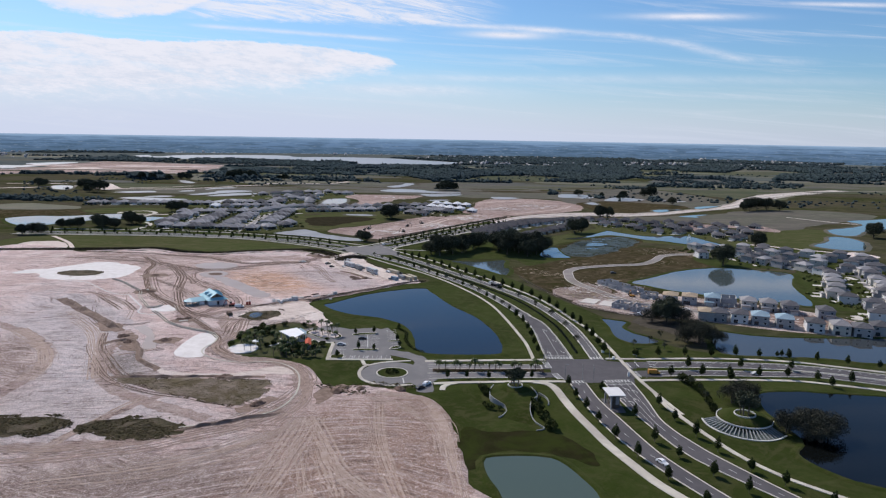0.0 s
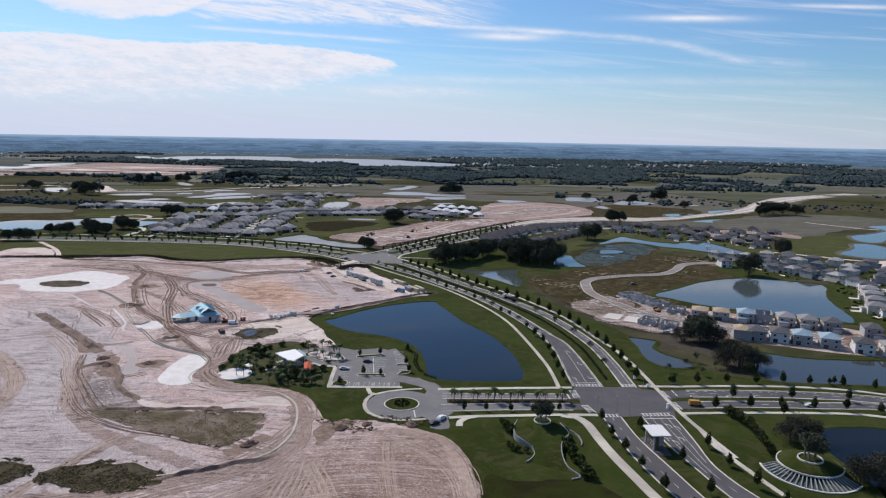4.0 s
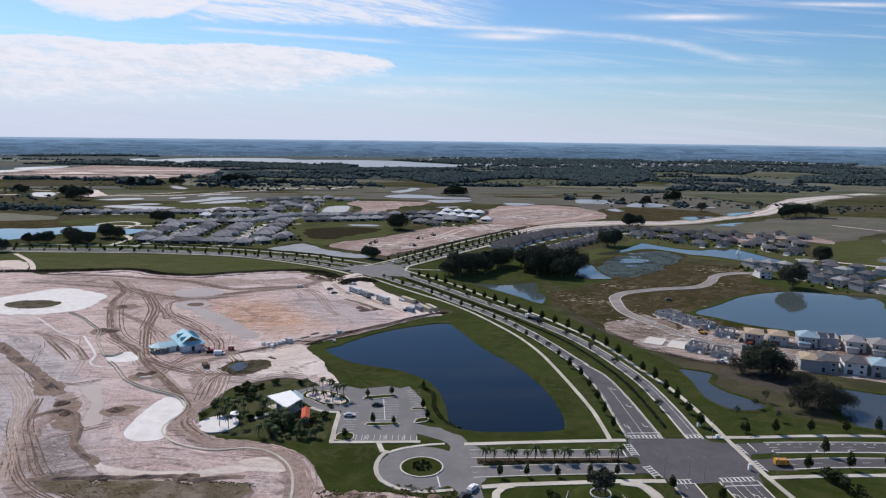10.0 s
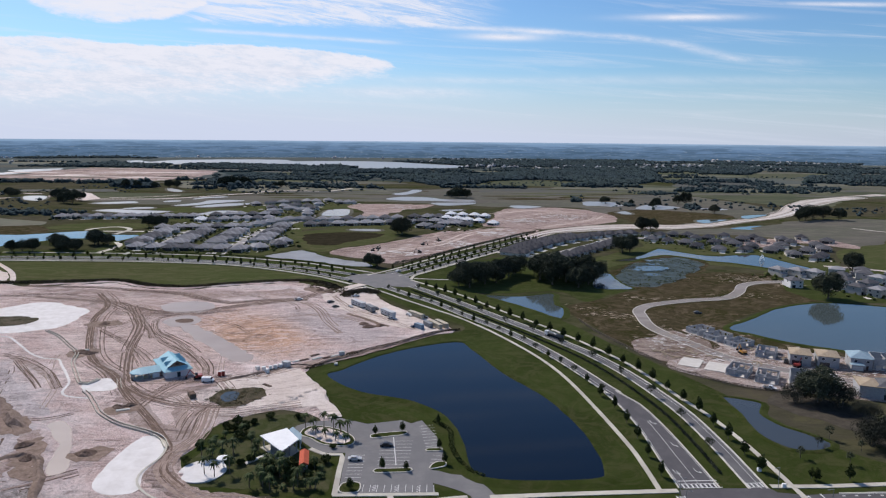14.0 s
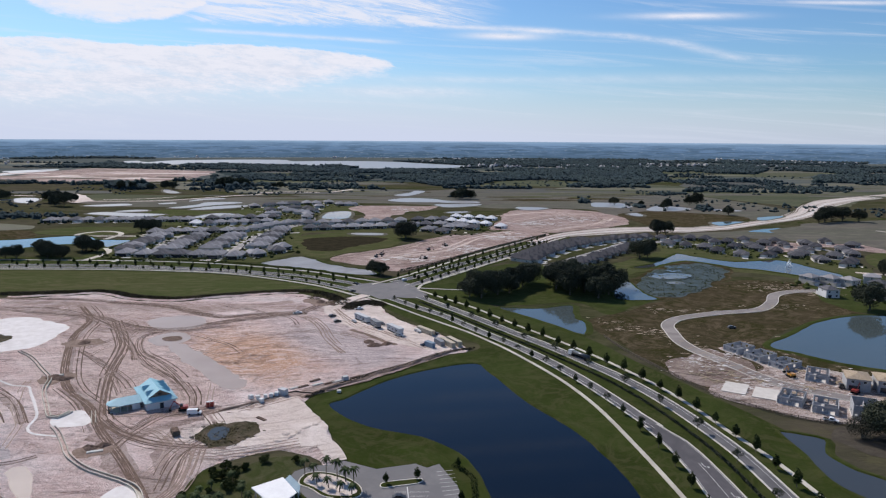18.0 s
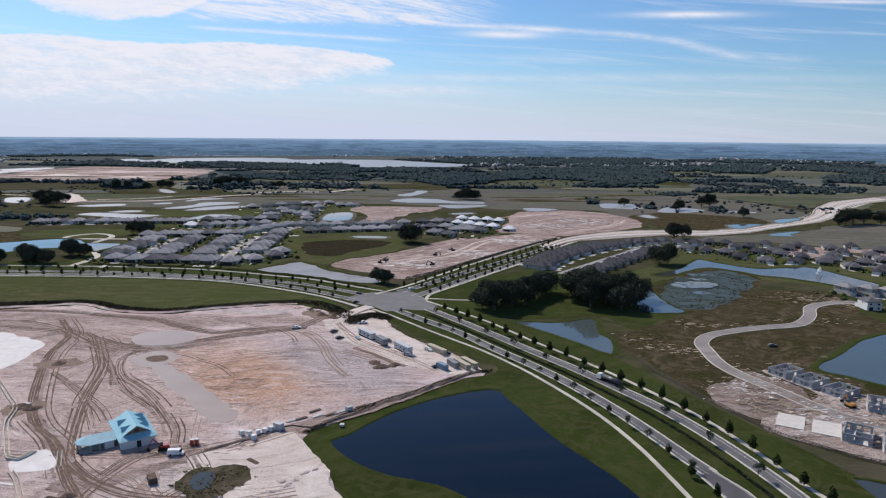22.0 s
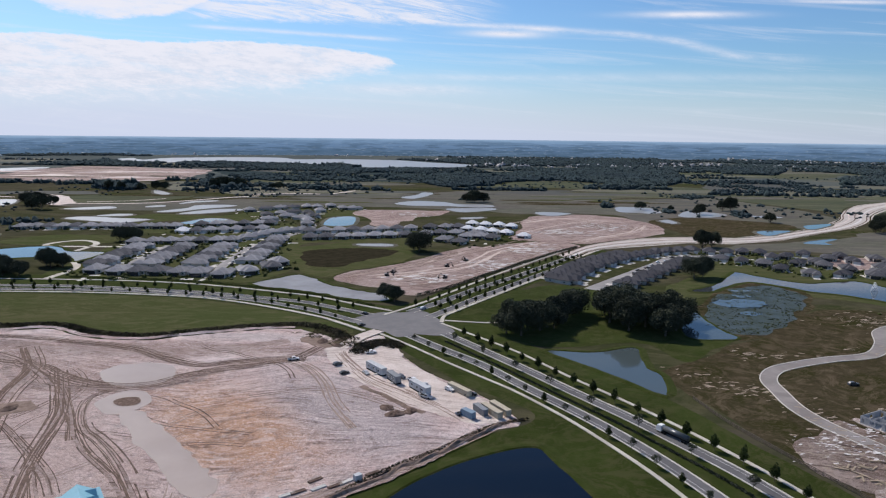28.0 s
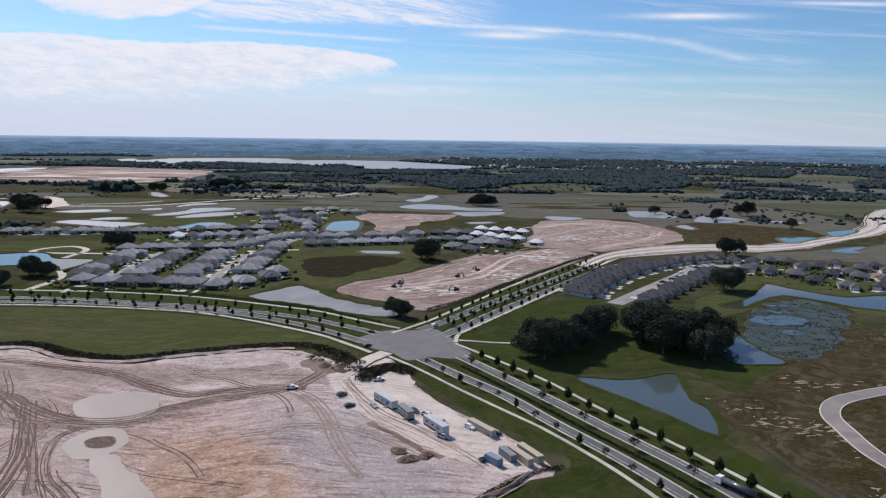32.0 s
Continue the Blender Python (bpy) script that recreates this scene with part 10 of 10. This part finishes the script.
def car(kind, paint, label):
    ob = tagged(new(kind), label, kind.replace("_", " "))
    p = PAINTS[paint]
    if kind == "pickup_truck":
        profile("body", [(-2.8, 0.4), (2.8, 0.4), (2.85, 0.9), (1.5, 1.05), (-0.6, 1.08), (-2.8, 1.08)], -0.95, 0.95, p, ob)
        profile("cab", [(-0.6, 1.08), (1.5, 1.05), (0.9, 1.8), (-0.5, 1.82)], -0.88, 0.88, p, ob)
        profile("side_glass", [(-0.4, 1.16), (1.1, 1.14), (0.7, 1.68), (-0.35, 1.70)], -0.9, 0.9, M_GLASS, ob)
        boxes("load_bed", [(-2.7, -0.8, 1.081, -0.75, 0.8, 1.1)], M_TYRE, ob)
        xs, r = (-1.75, 1.75), 0.4
    elif kind == "van":
        profile("body", [(-2.7, 0.35), (2.7, 0.35), (2.75, 0.95), (2.0, 1.25), (1.5, 2.15), (-2.6, 2.2), (-2.72, 1.2)], -0.98, 0.98, p, ob)
        profile("windscreen", [(1.35, 1.35), (2.0, 1.28), (1.56, 2.05), (1.3, 2.08)], -0.99, 0.99, M_GLASS, ob)
        xs, r = (-1.7, 1.7), 0.36
    else:
        tall = 0.22 if kind == "suv" else 0.0
        profile("body", [(-2.3, 0.3), (2.25, 0.3), (2.35, 0.75 + tall), (1.2, 0.95 + tall), (-1.7, 1.0 + tall), (-2.35, 0.9 + tall)], -0.92, 0.92, p, ob)
        profile("roof", [(-1.7 - tall * 2, 1.0 + tall), (1.2, 0.95 + tall), (0.45, 1.45 + tall), (-1.1 - tall * 2.5, 1.47 + tall)], -0.82, 0.82, p, ob)
        profile("side_glass", [(-1.4 - tall * 2, 1.06 + tall), (0.9, 1.04 + tall), (0.4, 1.38 + tall), (-1.0 - tall * 2, 1.4 + tall)], -0.84, 0.84, M_GLASS, ob)
        xs, r = (-1.4, 1.4), 0.34
    front = 2.86 if kind == "pickup_truck" else 2.73 if kind == "van" else 2.33
    for y in (-0.65, 0.65):
        boxes("headlight", [(front - 0.1, y - 0.18, 0.62, front + 0.03, y + 0.18, 0.78)], M_LAMP, ob)
    for x in xs:
        for y in (-0.86, 0.86):
            disc_wheel(ob, x, y, r)
    return ob


CARS = {}
for kind, paint, label in (("car", "white", "white saloon car"), ("car", "silver", "silver saloon car"), ("car", "black", "black saloon car"), ("suv", "dark_grey", "dark grey sport utility car"), ("suv", "white", "white sport utility car"),
                           ("pickup_truck", "white", "white pickup truck"), ("pickup_truck", "black", "black pickup truck"), ("pickup_truck", "silver", "silver pickup truck"), ("pickup_truck", "blue", "dark blue pickup truck"), ("van", "white", "white delivery van"), ("van", "orange", "orange box van")):
    CARS[(kind, paint)] = car(kind, paint, label)


def park(kind, paint, x, y, turn, where, site=False, z=None):
    ob = copy_thing(CARS[(kind, paint)], pose(x, y, site_z(x, y) + 0.06 if site else (Z_ROAD + 0.02 if z is None else z), 0, 0, turn))
    ob["label"] = ob["label"] + " " + where
    return ob


park("car", "silver", -53, 351.5, 2, "parked in the car park")
park("car", "black", -43, 362.6, 4, "parked in the car park")
park("suv", "silver" if ("suv", "silver") in CARS else "white", -6.3, 294.5, 58, "on the drive")
park("car", "black", -9, 289.8, 40, "on the drive")
park("car", "white", 76.5, 222, -64, "on the entry road")
park("van", "orange", 101, 314, 0, "on the side road")
park("car", "silver", 150, 314.6, 0, "on the side road")
park("car", "black", -95, 651, 40, "at the far junction")
park("car", "dark_grey" if ("car", "dark_grey") in CARS else "black", -96, 677, 140, "at the far junction")
park("suv", "white", -60, 692, 55, "on the north road")
for kind, paint, x, y, turn in (("suv", "dark_grey", -98, 579, 40), ("car", "black", -93, 567, 28), ("pickup_truck", "white", -84, 598, 25), ("suv", "dark_grey", -66, 562, -50), ("pickup_truck", "white", -60.5, 558, -35), ("pickup_truck", "silver", -55, 551, -38),
                                ("suv", "white", -44, 547, -50), ("pickup_truck", "black", -35, 541, 15), ("pickup_truck", "silver", -54, 538.5, -30), ("car", "silver", -83, 567, -60), ("pickup_truck", "blue", -39, 521, 30), ("pickup_truck", "white", -121, 586, 20)):
    park(kind, paint, x, y, turn, "parked on the sandy site", True)
park("van", "white", -129, 426.5, 8, "parked beside the clubhouse", True)
park("pickup_truck", "white", 124, 424, -30, "parked on the building plots", z=0.14)
park("car", "white", 160, 440, -20, "parked on the building plots", z=0.14)
park("pickup_truck", "black", 150, 462, 60, "parked on the building plots", z=0.14)
park("suv", "dark_grey", 141, 560, 5, "parked on the weedy field", z=0.06)
for i in range(34):
    g = random.Random(300 + i)
    spot = [(-305, 815 + 14 * (i % 8)), (-228, 815 + 17 * (i % 9)), (110 + 9 * (i % 7), 818 + 12 * (i % 7)), (300 + 5 * (i % 6), 440 + 15 * (i % 8))][i % 4]
    key = list(CARS)[g.randrange(8)]
    park(key[0], key[1], spot[0] + g.uniform(-3, 3), spot[1] + g.uniform(-4, 4), g.choice((0, 180, 90)) + g.uniform(-5, 5), "parked in the estate", z=0.14)


# tanker lorry on the boulevard
def lorry():
    ob = tagged(new("tanker_lorry"), "articulated lorry with a white cab and grey tank on the boulevard", "lorry")
    profile("cab", [(5.0, 0.6), (7.4, 0.6), (7.5, 1.6), (7.1, 2.9), (5.2, 3.0)], -1.2, 1.2, PAINTS["white"], ob)
    profile("windscreen", [(7.0, 1.9), (7.48, 1.7), (7.14, 2.75), (6.8, 2.75)], -1.1, 1.1, M_GLASS, ob)
    boxes("chassis", [(-6.8, -0.6, 0.8, 5.2, 0.6, 1.15)], M_TYRE, ob)
    n = 14
    v = [(x, 1.15 * math.cos(i * math.tau / n), 2.15 + 1.0 * math.sin(i * math.tau / n)) for x in (-6.6, 4.4) for i in range(n)]
    mesh_ob("tank", v, [tuple(range(n - 1, -1, -1)), tuple(range(n, 2 * n))] + [(i, (i + 1) % n, n + (i + 1) % n, n + i) for i in range(n)], PAINTS["dark_grey"], ob, smooth_it=True)
    for x in (-6.0, -4.8, 3.4, 4.6, 6.6):
        for y in (-0.95, 0.95):
            disc_wheel(ob, x, y, 0.5, 0.4)
    return ob


lor = lorry()
tl = along(LINE_RC, -1.2, 175, 500)[0]
lor.matrix_world = pose(tl.x, tl.y, Z_ROAD + 0.01, 0, 0, math.degrees(math.atan2(26, -16)))

M_CREAM = material("cream_metal", (0.47, 0.42, 0.32), 0.6, (0.40, 0.35, 0.27), 1.0, 1.0)
M_TRAILERW = material("white_trailer_metal", (0.52, 0.53, 0.54), 0.5, (0.42, 0.43, 0.44), 1.0, 1.0)
M_BLUEBOX = material("faded_blue_metal", (0.17, 0.24, 0.31), 0.6, (0.22, 0.29, 0.35), 1.0, 1.0)
M_GREYBOX = material("grey_metal", (0.19, 0.20, 0.21), 0.6, (0.25, 0.26, 0.27), 1.0, 1.0)


def trailer(x, y, turn, length, mat, label, kind="office_trailer", w=2.9, h=3.1):
    ob = tagged(new(kind), label, kind.replace("_", " "), "trailers and containers of the yard")
    L = length / 2
    z0 = 0.75 if kind == "office_trailer" else 0.1
    boxes("body", [(-L, -w / 2, z0, L, w / 2, z0 + h - 0.15)], mat, ob)
    boxes("roof", [(-L - 0.06, -w / 2 - 0.06, z0 + h - 0.15, L + 0.06, w / 2 + 0.06, z0 + h)], mat, ob)
    if kind == "office_trailer":
        for i in range(3):
            window(ob, -L * 0.6 + i * L * 0.6, -w / 2, z0 + 1.1, 1.1, 0.9, "-y")
        boxes("door", [(L * 0.35, -w / 2 - 0.06, z0, L * 0.35 + 0.95, -w / 2, z0 + 2.05)], M_GREYBOX, ob)
        boxes("step", [(L * 0.35 - 0.1, -w / 2 - 1.0, 0, L * 0.35 + 1.05, -w / 2 - 0.07, 0.6)], M_STONE, ob)
        boxes("hitch", [(L, -0.12, 0.5, L + 1.1, 0.12, 0.65)], M_TYRE, ob)
        boxes("skirt", [(-L + 0.2, -w / 2 + 0.1, 0, L - 0.2, w / 2 - 0.1, z0)], M_TYRE, ob)
    else:
        for i in range(int(length / 0.9)):
            boxes("rib", [(-L + 0.4 + 0.9 * i, -w / 2 - 0.05, z0 + 0.15, -L + 0.6 + 0.9 * i, -w / 2, z0 + h - 0.3)], mat, ob)
        for y0 in (-w / 2 + 0.1, 0.05):
            boxes("door", [(L, y0, z0 + 0.1, L + 0.05, y0 + w / 2 - 0.15, z0 + h - 0.3)], mat, ob)
    ob.matrix_world = pose(x, y, site_z(x, y), 0, 0, turn)
    return ob


trailer(-78.3, 569.5, -53, 14.0, M_TRAILERW, "long white office trailer on the sandy yard")
trailer(-69.2, 557.5, -60, 9.5, M_GREYBOX, "grey office trailer on the sandy yard")
trailer(-57, 545.5, -55, 13.5, M_TRAILERW, "white office trailer beside parked pickups")
trailer(-39.6, 544.8, -53, 14.0, M_CREAM, "long cream storage container on the yard", "container", 2.5, 2.7)
trailer(-36.6, 518.6, -50, 6.1, M_BLUEBOX, "short faded blue storage container", "container", 2.5, 2.7)
trailer(-31.6, 522.8, -63, 8.0, M_GREYBOX, "grey storage container on the yard", "container", 2.5, 2.7)
trailer(-27.2, 521.8, -60, 12.2, M_CREAM, "long cream storage container on the yard", "container", 2.5, 2.7)
trailer(-23.6, 524.0, -60, 12.2, M_CREAM, "long cream storage container on the yard", "container", 2.5, 2.7)
trailer(-98.5, 448.5, -35, 3.6, M_TRAILERW, "small white storage box at the yard corner", "container", 2.4, 2.6)
trailer(-74.3, 466.5, 40, 2.4, M_TRAILERW, "white site box on the pond bank", "container", 1.8, 2.0)


def machine(x, y, turn, seed, paint="orange"):
    """Tracked excavator at rest."""
    ob = tagged(new("excavator"), "tracked excavator with a bent boom standing on the sand", "excavator", "machines on the site")
    for s in (-1.1, 1.1):
        profile("track", [(-1.9, 0.1), (-1.5, 0.0), (1.5, 0.0), (1.9, 0.1), (1.9, 0.7), (1.5, 0.85), (-1.5, 0.85), (-1.9, 0.7)], s - 0.3, s + 0.3, M_TYRE, ob)
    boxes("house", [(-1.9, -1.2, 0.95, 1.0, 1.2, 1.9)], PAINTS[paint], ob)
    boxes("cab", [(0.1, 0.2, 1.9, 1.3, 1.2, 2.9)], M_GLASS, ob)
    v, f = [], []
    limb(v, f, (0.8, -0.3, 1.6), (3.4, -0.3, 4.2), 0.28, 0.22, 6)
    mesh_ob("boom", v, f, PAINTS[paint], ob)
    v, f = [], []
    limb(v, f, (3.4, -0.3, 4.2), (5.2, -0.3, 1.2), 0.2, 0.15, 6)
    mesh_ob("arm", v, f, PAINTS[paint], ob)
    boxes("bucket", [(4.6, -0.9, 0.3, 5.6, 0.3, 1.1)], M_TYRE, ob)
    ob.matrix_world = pose(x, y, site_z(x, y) if y < 640 and x < 0 else 0.14, 0, 0, turn)


machine(-135, 431, 200, 1, "red")
machine(-44, 838, 20, 4, "black")
machine(-88, 808, 70, 5, "black")
machine(-27, 866, 130, 6, "black")
machine(-92, 797, 10, 7, "black")
machine(-46, 790, 200, 8, "black")
machine(134, 476, 100, 9)
machine(152, 455, 40, 10, "red")


def clutter(name, x, y, z, parts_list, label, cat, turn=0):
    ob = tagged(new(name), label, cat, "clutter of the yard")
    for nm, bx, mat in parts_list:
        boxes(nm, [bx], mat, ob)
    ob.matrix_world = pose(x, y, z, 0, 0, turn)


for i, (x, y) in enumerate([(-126, 434), (-124.5, 434.5)]):
    clutter("portable_toilet", x, y, site_z(x, y), [("cabin", (-0.6, -0.6, 0, 0.6, 0.6, 2.2), PAINTS["red"]), ("roof", (-0.65, -0.65, 2.2, 0.65, 0.65, 2.35), M_FRAME)], "red portable toilet on the site", "portable toilet")
for i, (x, y) in enumerate([(-103, 445.5), (-105, 444.2), (-108, 443), (-111, 443.4), (-105.5, 439.5), (-101, 447)]):
    clutter("water_tank", x, y, site_z(x, y), [("tank", (-0.8, -0.8, 0.15, 0.8, 0.8, 1.8), M_FRAME), ("pallet", (-0.9, -0.9, 0, 0.9, 0.9, 0.15), M_TIMBER)], "white tank on a pallet beside the fence", "tank", 15 * i)
for i, (x, y, t) in enumerate([(-81, 462.5, 40), (-86, 461, 42), (-92, 458.5, 38), (-95, 456.6, 36), (-101, 422, -40), (-152, 393, 20), (-88, 466, 44), (-78, 465, 42), (-70, 471, 40)]):
    clutter("pipe_stack", x, y, site_z(x, y), [("pipe", (-2.6, -0.75 + 0.5 * j, 0, 2.6, -0.35 + 0.5 * j, 0.4), M_STONE if i % 2 else M_RUT) for j in range(3)], "stack of pipes and beams along the bank", "pipes", t)
for i, (x, y) in enumerate([(-90, 402), (-86, 406), (-84, 410), (-88, 408), (-82, 414), (-79, 417)]):
    heap(x, y, 2.2, 0.7, 60 + i, M_PALE, "small mound of pale rubble")
clutter("skip", -129.5, 408, site_z(-129.5, 408), [("bin", (-2.4, -1.3, 0.1, 2.4, 1.3, 1.7), M_DARKWOOD), ("load", (-2.2, -1.1, 1.7, 2.2, 1.1, 1.95), M_RUT)], "dark rusty skip full of rubble", "skip", -60)
for x, y in ((-75, 452), (-206, 470)):
    clutter("manhole_ring", x, y, site_z(x, y), [("ring", (-0.8, -0.8, 0, 0.8, 0.8, 0.9), M_STONE)], "pale concrete manhole ring on the sand", "manhole")


# lamp posts and signals
def lamp_post(x, y, turn, h=7.5):
    ob = tagged(new("street_lamp"), "slim grey street lamp beside the road", "street lamp", "street lamps")
    v, f = [], []
    limb(v, f, (0, 0, 0), (0, 0, h), 0.11, 0.07, 6)
    mesh_ob("pole", v, f, M_GREYBOX, ob)
    boxes("arm", [(0, -0.05, h - 0.1, 1.6, 0.05, h)], M_GREYBOX, ob)
    boxes("head", [(1.2, -0.15, h - 0.22, 1.9, 0.15, h - 0.1)], M_GREYBOX, ob)
    ob.matrix_world = pose(x, y, 0.1, 0, 0, turn)


for x, y, t in [(49.5, 318.5, 0), (50.5, 326.5, 0), (57, 303, 30), (65, 303, 90), (84.6, 334, 200), (94, 320, 180), (95.5, 306, 150), (70, 302.5, 90)]:
    lamp_post(x, y, t)
for x, y in [(62, 346), (65, 335)]:
    clutter("utility_box", x + 22, y, 0.1, [("cabinet", (-0.6, -0.4, 0, 0.6, 0.4, 1.4), M_WHITEROOF)], "pale roadside utility cabinet", "cabinet")
clutter("utility_box", 88, 310, 0.1, [("cabinet", (-0.4, -0.4, 0, 0.4, 0.4, 2.2), M_WHITEROOF)], "pale roadside utility cabinet", "cabinet")
retire(list(CARS.values()))
